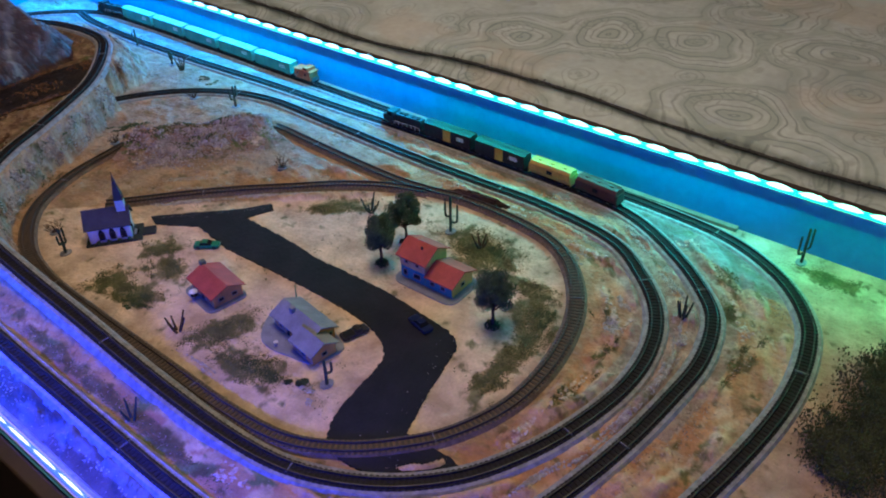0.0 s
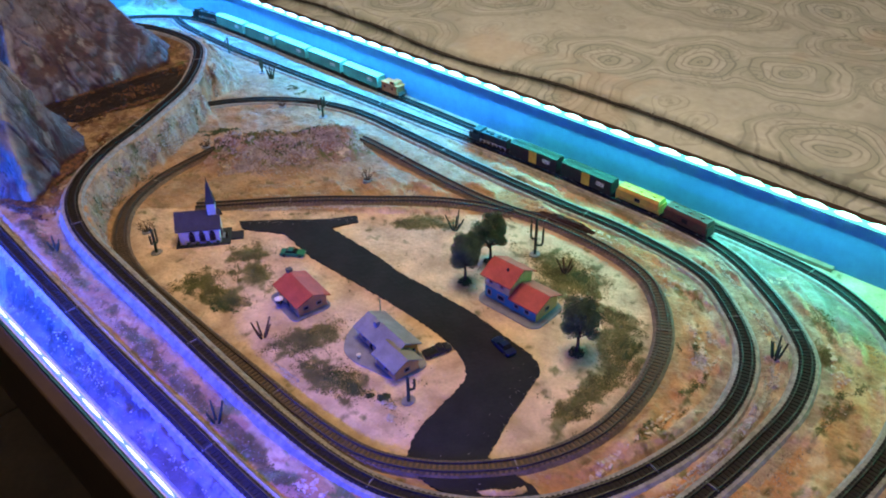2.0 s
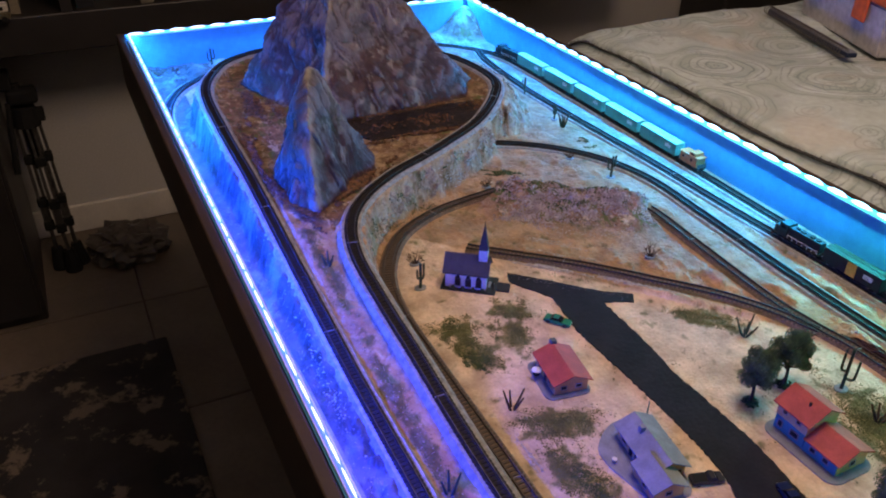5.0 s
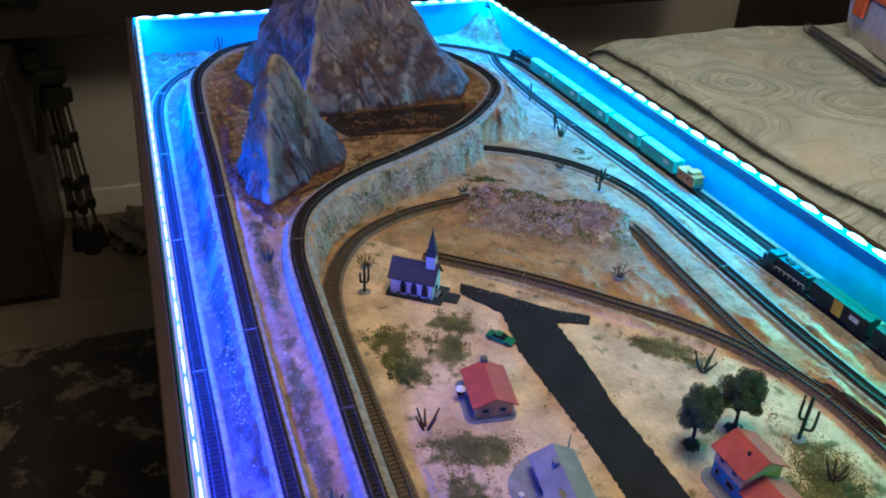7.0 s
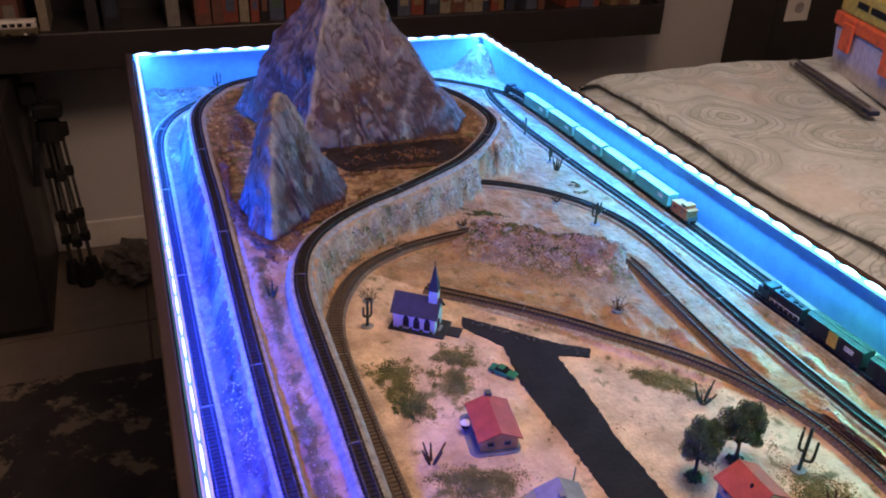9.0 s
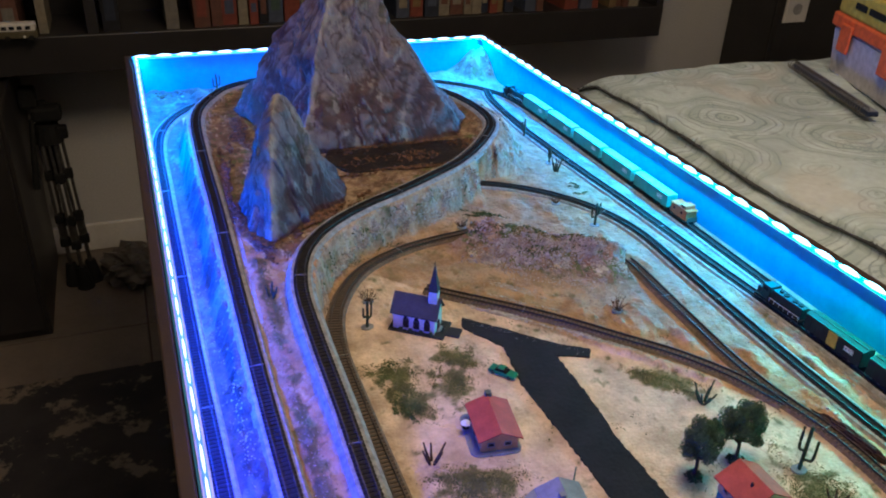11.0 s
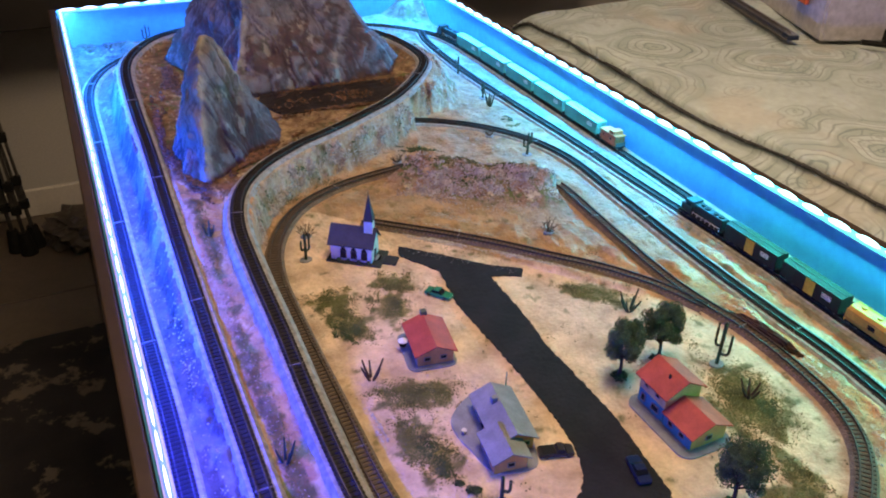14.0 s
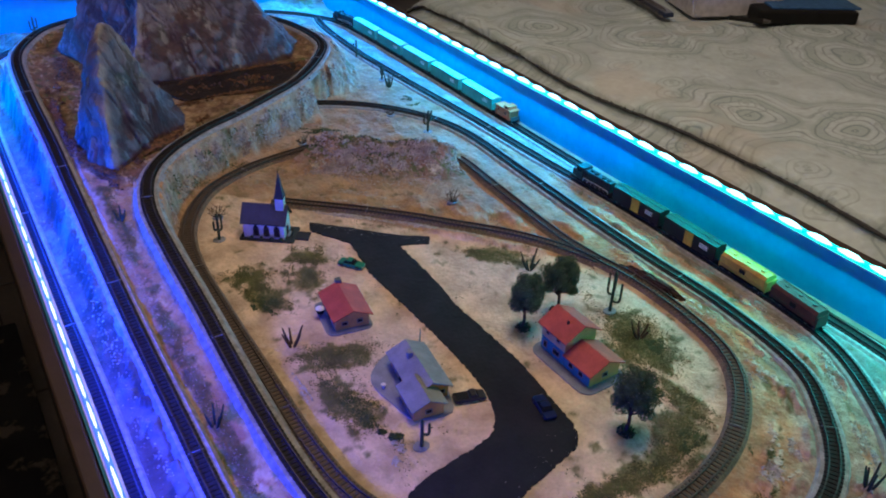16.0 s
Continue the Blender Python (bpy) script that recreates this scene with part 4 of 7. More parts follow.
tagged(part("baseboard", boxed(X0, X1, WALL_Y - 0.015, WALL_Y - 0.001, FLOOR_Z + 0.004, FLOOR_Z + 0.09, 0.004), M_WHITE), "white painted baseboard", "baseboard", kind="structure")
tagged(part("rug", boxed(-1.5, -0.03, -0.6, 2.05, FLOOR_Z + 0.004, FLOOR_Z + 0.014, 0.004), M_RUG), "dark patterned rug on the tile floor", "rug")


# ---- bed ----
def build_bed():
    x0, x1, y0, y1 = 0.7285, 2.3, -0.9, 1.74
    top = 0.045
    bm = bmesh.new()
    nx, ny = 150, 230
    grid = []
    for j in range(ny + 1):
        row = []
        for i in range(nx + 1):
            x = x0 + 0.17 * i / 70 if i <= 70 else x0 + 0.17 + (x1 - x0 - 0.17) * (i - 70) / (nx - 70)
            y = y0 + (y1 - y0) * j / ny
            edge = 0.848 + 0.010 * math.sin(y * 9.0) + 0.012 * noise.noise(Vector((y * 5, 1, 0)))
            d = x - edge
            z = top + 0.012 * noise.noise(Vector((x * 4, y * 4, 0))) + 0.004 * noise.noise(Vector((x * 16, y * 16, 3))) + 0.0016 * noise.noise(Vector((x * 45, y * 45, 3)))
            if d < 0:
                z -= 0.026 * min(1, -d / 0.007) + 0.22 * max(0, -d - 0.007)
                z += 0.004 * noise.noise(Vector((x * 20, y * 12, 5)))
            elif d < 0.012:
                z -= 0.006 * math.exp(-d * 200)
            e = y1 - y
            corner = math.hypot(max(0, 0.16 - (x - x0)), max(0, 0.16 - e))
            drop = max(0, corner - 0.10) if (x - x0 < 0.16 and e < 0.16) else max(0, 0.06 - e)
            z -= 4.0 * drop * drop + 0.3 * drop
            row.append(bm.verts.new((x, y, z)))
        grid.append(row)
    for j in range(ny):
        for i in range(nx):
            bm.faces.new((grid[j][i], grid[j][i + 1], grid[j + 1][i + 1], grid[j + 1][i]))
    border = [grid[0][i] for i in range(nx + 1)] + [grid[j][nx] for j in range(1, ny + 1)] + [grid[ny][i] for i in range(nx - 1, -1, -1)] + [grid[j][0] for j in range(ny - 1, 0, -1)]
    low = [bm.verts.new((v.co.x, v.co.y, -0.42)) for v in border]
    for k in range(len(border)):
        bm.faces.new((border[k], low[k], low[(k + 1) % len(low)], border[(k + 1) % len(border)]))
    bed = thing("bed", Matrix(), "bed covered with a pale quilt of swirling paisley rings", "bed")
    part("quilt", bm, M_QUILT, bed, "pale cotton quilt with grey-blue swirls", True)
    seam = bmesh.new()
    pts = []
    for k in range(220):
        y = y0 + (y1 - 0.012 - y0) * k / 219
        edge = 0.848 + 0.010 * math.sin(y * 9.0) + 0.012 * noise.noise(Vector((y * 5, 1, 0)))
        z = top + 0.012 * noise.noise(Vector((edge * 4, y * 4, 0))) - 0.014
        e = y1 - y
        corner = math.hypot(max(0, 0.16 - (edge - x0)), max(0, 0.16 - e))
        drop = max(0, corner - 0.10) if e < 0.16 else 0
        z -= 4.0 * drop * drop + 0.3 * drop
        pts.append((edge - 0.005 + 0.0012 * noise.noise(Vector((y * 40, 3, 0))), y, z - 0.001 + 0.0012 * noise.noise(Vector((y * 30, 7, 0)))))
    for k, (a, b) in enumerate(zip(pts, pts[1:])):
        r = 0.0025 + 0.0020 * noise.noise(Vector((k * 0.21, 5, 0)))
        tube(seam, a, b, r, 0.0025 + 0.0020 * noise.noise(Vector(((k + 1) * 0.21, 5, 0))), 7, False)
    fray = random.Random(12)
    for _ in range(900):
        x, y, z = pts[fray.randrange(len(pts))]
        p0 = Vector((x + fray.uniform(-0.003, 0.003), y + fray.uniform(-0.006, 0.006), z + fray.uniform(0.0, 0.003)))
        tube(seam, p0, p0 + Vector((fray.uniform(-0.007, 0.004), fray.uniform(-0.004, 0.004), fray.uniform(-0.002, 0.004))), 0.0008, 0.0003, 4, False)
    part("piping", seam, material("dark_fringe", (0.060, 0.062, 0.068), 0.95, scale=120, bump=0.8), bed, "dark frayed edge of the quilt")
    part("bed_base", boxed(x0 + 0.03, x1 - 0.03, y0 + 0.03, y1 - 0.03, FLOOR_Z, -0.421), M_BLACK, bed)


build_bed()


# ---- materials of the small things ----
def plain(name, colour, rough=0.55, **kw):
    m = material(name, colour, rough, scale=kw.pop("scale", 70), bump=kw.pop("bump", 0.08), fine=kw.pop("fine", 500), **kw)
    m.node_tree.nodes["Principled BSDF"].inputs["Specular IOR Level"].default_value = 0.22
    return m


M_CHURCH = plain("cream_wall_plastic", (0.74, 0.68, 0.56))
M_CHURCH_ROOF = plain("dark_shingle_plastic", (0.055, 0.050, 0.050), 0.7)
M_RED_ROOF = plain("red_tile_plastic", (0.45, 0.085, 0.050), 0.6)
M_GREY_ROOF = plain("grey_shingle_plastic", (0.24, 0.25, 0.26), 0.65)
M_TAN = plain("tan_wall_plastic", (0.64, 0.31, 0.09))
M_YELLOW = plain("yellow_wall_plastic", (0.70, 0.46, 0.14))
M_GREEN_WALL = plain("green_wall_plastic", (0.055, 0.24, 0.19))
M_GLASS = plain("dark_window", (0.012, 0.014, 0.018), 0.12, bump=0.0)
M_PALE = plain("pale_frame_plastic", (0.72, 0.70, 0.64))
M_FRAME = plain("dull_window_frame", (0.30, 0.25, 0.17))
M_PAD = plain("grey_paved_pad", (0.24, 0.25, 0.27), 0.85, spots=(0.32, 0.32, 0.33), spot_scale=60)
M_BARK = plain("brown_bark", (0.055, 0.036, 0.024), 0.9, bump=0.6)
M_LEAF = material("dark_green_foam_leaf", (0.085, 0.140, 0.050), 0.85, dark=(0.034, 0.060, 0.022), scale=140, bump=0.0)
M_CACTUS = plain("dark_green_cactus_plastic", (0.040, 0.062, 0.040), 0.6)
M_TWIG = plain("dry_brown_twig", (0.085, 0.055, 0.035), 0.9)
M_FOAM = material("olive_ground_foam", (0.13, 0.135, 0.050), 0.95, dark=(0.060, 0.070, 0.026), scale=45, bump=0.0)
M_FOAM_DARK = material("dark_green_ground_foam", (0.060, 0.090, 0.032), 0.95, dark=(0.030, 0.045, 0.018), scale=60, bump=0.0)
M_FOAM_BUSH = material("olive_foam_bush", (0.095, 0.105, 0.042), 0.95, dark=(0.036, 0.045, 0.020), scale=55, bump=0.0)
M_STONE = material("grey_ballast_stone", (0.50, 0.47, 0.44), 0.9, dark=(0.28, 0.25, 0.23), scale=160, bump=0.0)
M_CHIP = material("pale_plaster_chip", (0.62, 0.50, 0.42), 0.9, dark=(0.42, 0.30, 0.24), scale=150, bump=0.3)
M_SCREE = material("rusty_scree_stone", (0.20, 0.10, 0.055), 0.9, dark=(0.035, 0.022, 0.016), scale=160, bump=0.0)
M_TYRE = plain("black_tyre", (0.012, 0.012, 0.012), 0.8)
M_STEEL = plain("grey_metal_wheel", (0.20, 0.19, 0.18), 0.4, metal=0.9)


def gable(bm, x0, x1, y0, y1, z0, eave, ridge, over=0.0025, thick=0.0012):
    """A gabled roof with its ridge along y and an overhang; returns the two slopes' mesh."""
    cx = (x0 + x1) / 2
    rise = (ridge - eave) / ((x1 - x0) / 2)
    for s in (-1, 1):
        xe = cx + s * ((x1 - x0) / 2 + over)
        ze = eave - rise * over
        pts = [(cx, y0 - over, ridge), (cx, y1 + over, ridge), (xe, y1 + over, ze), (xe, y0 - over, ze)]
        lo = [bm.verts.new((x, y, z)) for x, y, z in pts]
        hi = [bm.verts.new((x, y, z + thick)) for x, y, z in pts]
        bm.faces.new(hi if s > 0 else hi[::-1])
        bm.faces.new(lo[::-1] if s > 0 else lo)
        for k in range(4):
            q = (lo[k], lo[(k + 1) % 4], hi[(k + 1) % 4], hi[k])
            bm.faces.new(q)
    return bm


def house_walls(bm, x0, x1, y0, y1, z0, eave, ridge):
    cx = (x0 + x1) / 2
    ends = []
    for y in (y0, y1):
        ends.append([bm.verts.new(p) for p in ((x0, y, z0), (x1, y, z0), (x1, y, eave), (cx, y, ridge - 0.0003), (x0, y, eave))])
    a, b = ends
    bm.faces.new(a)
    bm.faces.new(b[::-1])
    for k in range(5):
        bm.faces.new((a[k], b[k], b[(k + 1) % 5], a[(k + 1) % 5]))
    bmesh.ops.recalc_face_normals(bm, faces=bm.faces)
    return bm


def window(parent, wall, at, w, h, arch=False, rim=None):
    """A framed pane on a wall: wall is 'x-', 'x+', 'y-' or 'y+', at is the place of its middle."""
    x, y, z = at
    out = -1 if wall[1] == "-" else 1
    along = wall[0] == "y"
    def slab(bm, dx, dz, d0, d1, lift=0.0):
        lo, hi = min(out * d0, out * d1), max(out * d0, out * d1)
        if along:
            return box(bm, x - dx, x + dx, y + lo, y + hi, z - dz + lift, z + dz + lift)
        return box(bm, x + lo, x + hi, y - dx, y + dx, z - dz + lift, z + dz + lift)
    frame_bm = bmesh.new()
    b = 0.0007
    slab(frame_bm, w / 2, b / 2, -0.0003, 0.0008, h / 2)
    slab(frame_bm, w / 2 + 0.0004, b / 2, -0.0003, 0.0011, -h / 2)
    for s in (-1, 1):
        if along:
            box(frame_bm, x + s * w / 2 - b / 2, x + s * w / 2 + b / 2, y + min(0, out * 0.0008), y + max(0, out * 0.0008), z - h / 2, z + h / 2)
        else:
            box(frame_bm, x + min(0, out * 0.0008), x + max(0, out * 0.0008), y + s * w / 2 - b / 2, y + s * w / 2 + b / 2, z - h / 2, z + h / 2)
    win = part("window", frame_bm, rim or M_FRAME, parent)
    pane = slab(bmesh.new(), w / 2 - b / 2, h / 2 - b / 2, -0.0002, 0.0004)
    if arch:
        tip = bmesh.new()
        n = 8
        pts = [(w / 2 * math.cos(math.pi * k / n), h / 2 + w * 0.75 * math.sin(math.pi * k / n)) for k in range(n + 1)]
        vs = [pane.verts.new((x + (0 if not along else u), y + (out * 0.0005), z + v) if along else (x + out * 0.0005, y + u, z + v)) for u, v in pts]
        pane.faces.new(vs)
        tip.free()
    part("pane", pane, M_GLASS, win)
    return win


def pad(parent, x0, x1, y0, y1, z=0.0016, r=0.008):
    pts = []
    for cx, cy, a0 in ((x1 - r, y1 - r, 0), (x0 + r, y1 - r, 90), (x0 + r, y0 + r, 180), (x1 - r, y0 + r, 270)):
        pts += [(cx + r * math.cos(radians(a0 + 15 * k)), cy + r * math.sin(radians(a0 + 15 * k))) for k in range(7)]
    return part("pad", prism(bmesh.new(), pts, -0.002, z), M_PAD, parent, "grey paved pad with rounded corners")


def church():
    h = thing("church", pose(0.2510, 1.0290, 0.0, 0, 0, 53), "cream model church with dark roof and pointed steeple", "church")
    w, l = 0.0135, 0.0235
    part("base", boxed(-w - 0.004, w + 0.004, -l - 0.011, l + 0.005, -0.002, 0.0022, 0.0006), plain("dark_green_shrub_base", (0.035, 0.040, 0.038), 0.9), h, "dark planted base")
    part("wall", house_walls(bmesh.new(), -w, w, -l, l, 0.0015, 0.0245, 0.0395), M_CHURCH, h)
    part("roof", gable(bmesh.new(), -w, w, -l, l, 0, 0.0245, 0.0395, 0.0030), M_CHURCH_ROOF, h, "dark shingled gable roof")
    for y in (-0.015, -0.003, 0.009):
        for wall, x in (("x-", -w), ("x+", w)):
            window(h, wall, (x, y, 0.0105), 0.0062, 0.0092, True, M_CHURCH_ROOF)
    part("landing", boxed(-0.0085, 0.0085, -l - 0.026, -l - 0.0095, -0.002, 0.0019, 0.0003), plain("dark_landing", (0.030, 0.032, 0.036), 0.9), h, "dark paved landing before the door")
    for y in (-0.020, -0.009, 0.003, 0.014):
        bm = bmesh.new()
        bmesh.ops.create_icosphere(bm, subdivisions=2, radius=0.0022)
        for v in bm.verts:
            v.co = v.co * (1 + 0.25 * noise.noise(v.co * 900 + Vector((y * 50, 0, 0)))) + Vector((-w - 0.0022, y, 0.0040))
        part("shrub", bm, M_FOAM_DARK, h)
    bm = boxed(-0.0048, 0.0048, -l + 0.001, -l + 0.0106, 0.020, 0.0500, 0.0003)
    st = part("steeple", bm, M_CHURCH, h)
    spire = bmesh.new()
    tube(spire, (0, -l + 0.0058, 0.0500), (0, -l + 0.0058, 0.0815), 0.0075, 0.0003, 4)
    bmesh.ops.rotate(spire, cent=(0, -l + 0.0058, 0), matrix=Matrix.Rotation(radians(45), 3, "Z"), verts=spire.verts)
    part("spire", spire, M_CHURCH_ROOF, st, "dark pointed spire")
    tip = tube(bmesh.new(), (0, -l + 0.0058, 0.0800), (0, -l + 0.0058, 0.0850), 0.0004, 0.0003, 6)
    box(tip, -0.0013, 0.0013, -l + 0.0055, -l + 0.0061, 0.0828, 0.0834)
    part("cross", tip, M_TYRE, st)
    door = part("door", boxed(-0.0032, 0.0032, -l - 0.0010, -l + 0.0002, 0.0018, 0.0115, 0.0002), plain("dark_red_door", (0.09, 0.02, 0.02)), h)
    part("arch", tube(bmesh.new(), (0, -l - 0.0008, 0.0113), (0, -l + 0.0002, 0.0113), 0.0032, 0.0032, 16), M_GLASS, h)
    for k in range(3):
        part("step", boxed(-0.006, 0.006, -l - 0.004 - 0.003 * k, -l - 0.001 - 0.003 * k, -0.001, 0.0030 - 0.0008 * k, 0.0002), M_PAD, h)
    return h


def small_house():
    h = thing("house", pose(0.2590, 0.8440, 0.0, 0, 0, -9), "tan model house with red gable roof on a grey pad", "house", "village houses")
    pad(h, -0.0255, 0.0215, -0.0290, 0.0290)
    x0, x1, y0, y1 = -0.0165, 0.0175, -0.0235, 0.0235
    part("wall", house_walls(bmesh.new(), x0, x1, y0, y1, 0.0012, 0.0155, 0.0225), M_TAN, h)
    part("roof", gable(bmesh.new(), x0, x1, y0, y1, 0, 0.0158, 0.0232, 0.0035), M_RED_ROOF, h, "red tiled gable roof")
    for x in (-0.0075, 0.0080):
        window(h, "y-", (x, y0, 0.0090), 0.0058, 0.0040)
    window(h, "x-", (x0, -0.012, 0.009), 0.006, 0.0045)
    window(h, "x-", (x0, 0.013, 0.009), 0.006, 0.0045)
    window(h, "x+", (x1, 0.0, 0.009), 0.006, 0.0045)
    part("door", boxed(x0 - 0.0006, x0 + 0.0002, -0.003, 0.002, 0.0016, 0.0115, 0.0001), M_BARK, h)
    part("chimney", boxed(-0.0015, 0.0045, y1 + 0.0002, y1 + 0.0062, 0.001, 0.0275, 0.0004), plain("grey_green_chimney", (0.10, 0.13, 0.12)), h)
    return h


def parasol():
    p = thing("parasol", pose(0.2362, 0.8530, 0.0016), "white garden parasol over a small dark table", "parasol")
    bm = tube(bmesh.new(), (0, 0, 0.0100), (0, 0, 0.0128), 0.0050, 0.0004, 10)
    part("canopy", bm, plain("white_canopy", (0.85, 0.84, 0.80)), p)
    part("pole", tube(bmesh.new(), (0, 0, 0), (0, 0, 0.0102), 0.0004, 0.0004, 6), M_STEEL, p)
    part("tabletop", tube(bmesh.new(), (0, 0, 0.0050), (0, 0, 0.0056), 0.0036, 0.0036, 12), M_TYRE, p)


def grey_house():
    h = thing("house", pose(0.2680, 0.7160, 0.0, 0, 0, -8), "tan model ranch house with grey roof and a wing", "house", "village houses")
    pts = [(-0.034, 0.030), (-0.036, 0.010), (-0.030, -0.010), (-0.018, -0.038), (0.014, -0.042), (0.022, -0.022), (0.026, 0.006), (0.020, 0.046), (0.004, 0.054), (-0.014, 0.050)]
    sm = [tuple(p[:2]) for p in smooth_line(pts, 0.003, True)][:-1]
    part("pad", prism(bmesh.new(), sm, -0.002, 0.0016), M_PAD, h, "grey paved pad with rounded corners")
    x0, x1, y0, y1 = -0.0120, 0.0200, -0.0215, 0.0365
    part("wall", house_walls(bmesh.new(), x0, x1, y0, y1, 0.0012, 0.0150, 0.0225), M_TAN, h)
    part("roof", gable(bmesh.new(), x0, x1, y0, y1, 0, 0.0153, 0.0232, 0.0035), M_GREY_ROOF, h, "grey shingled gable roof")
    wing = part("wing", house_walls(bmesh.new(), -0.0205, 0.0075, -0.0400, -0.0080, 0.0012, 0.0140, 0.0205), M_TAN, h)
    part("wing_roof", gable(bmesh.new(), -0.0205, 0.0075, -0.0400, -0.0080, 0, 0.0143, 0.0212, 0.0030), M_GREY_ROOF, wing, "grey shingled gable roof")
    window(h, "y-", (-0.0065, -0.0400, 0.0085), 0.0058, 0.0040)
    window(h, "y-", (0.0140, -0.0215, 0.0090), 0.0050, 0.0040)
    for y in (0.002, 0.024):
        window(h, "x-", (x0, y, 0.0085), 0.0075, 0.0050)
    window(h, "x+", (x1, 0.010, 0.0085), 0.0070, 0.0045)
    window(h, "x-", (-0.0205, -0.026, 0.0080), 0.0070, 0.0050)
    part("door", boxed(x0 - 0.0006, x0 + 0.0002, 0.010, 0.015, 0.0016, 0.0115, 0.0001), M_GLASS, h)
    part("chimney", boxed(-0.0030, 0.0020, 0.0160, 0.0210, 0.0180, 0.0275, 0.0004), M_GREY_ROOF, h)
    bm = tube(bmesh.new(), (0, 0, 0), (0, 0, 0.010), 0.0005, 0.0004, 6)
    part("mast", tube(bmesh.new(), (0.0195, 0.0425, 0.0012), (0.0200, 0.0425, 0.0300), 0.0010, 0.0004, 6), M_GREEN_WALL, h)
    bm.free()
    lamp = thing("garden_table", pose(0.2400, 0.7290, 0.0016), "small white garden table on the grey pad", "table")
    part("tabletop", tube(bmesh.new(), (0, 0, 0.0038), (0, 0, 0.0044), 0.0024, 0.0024, 12), M_PALE, lamp)
    part("leg", tube(bmesh.new(), (0, 0, 0), (0, 0, 0.0039), 0.0006, 0.0005, 6), M_PALE, lamp)
    return h


def tall_house():
    h = thing("house", pose(0.4195, 0.6710, 0.0, 0, 0, 1), "two-storey model house with red roofs and green lower walls", "house", "village houses")
    pad(h, -0.0300, 0.0240, -0.0430, 0.0400, r=0.012)
    x0, x1, ym, y0, y1 = -0.0185, 0.0185, 0.0015, -0.0345, 0.0345
    part("lower_wall", boxed(x0, x1, ym, y1, 0.0012, 0.0170), M_GREEN_WALL, h, "green lower wall")
    part("upper_wall", house_walls(bmesh.new(), x0 - 0.0004, x1 + 0.0004, ym - 0.0004, y1 + 0.0004, 0.0170, 0.0310, 0.0410), M_YELLOW, h, "yellow upper wall")
    part("roof", gable(bmesh.new(), x0, x1, ym, y1, 0, 0.0313, 0.0417, 0.0040), M_RED_ROOF, h, "red tiled gable roof")
    part("low_wall", house_walls(bmesh.new(), x0 + 0.0005, x1 - 0.0005, y0, ym - 0.0006, 0.0012, 0.0165, 0.0245), M_TAN, h, "tan end wall")
    part("side_wall", boxed(x0 - 0.0003, x0 + 0.0004, y0 + 0.0002, ym - 0.001, 0.0012, 0.0162), M_GREEN_WALL, h, "green side wall")
    part("low_roof", gable(bmesh.new(), x0, x1, y0, ym - 0.0046, 0, 0.0168, 0.0252, 0.0035), M_RED_ROOF, h, "red tiled gable roof")
    for y, w, hh in ((0.028, 0.0048, 0.0070), (0.012, 0.0090, 0.0060), (-0.009, 0.0058, 0.0052), (-0.023, 0.0058, 0.0052)):
        window(h, "x-", (x0 - 0.0003, y, 0.0095), w, hh)
    for y in (0.026, 0.011):
        window(h, "x-", (x0 - 0.0004, y, 0.0245), 0.0042, 0.0036)
    window(h, "y-", (0.0, y0, 0.0095), 0.0060, 0.0050)
    window(h, "y+", (0.0, y1 + 0.0004, 0.0240), 0.0060, 0.0045)
    part("chimney", boxed(-0.0085, -0.0065, 0.0120, 0.0140, 0.0350, 0.0420, 0.0002), M_BARK, h)
    return h


church()
small_house()
parasol()
grey_house()
tall_house()


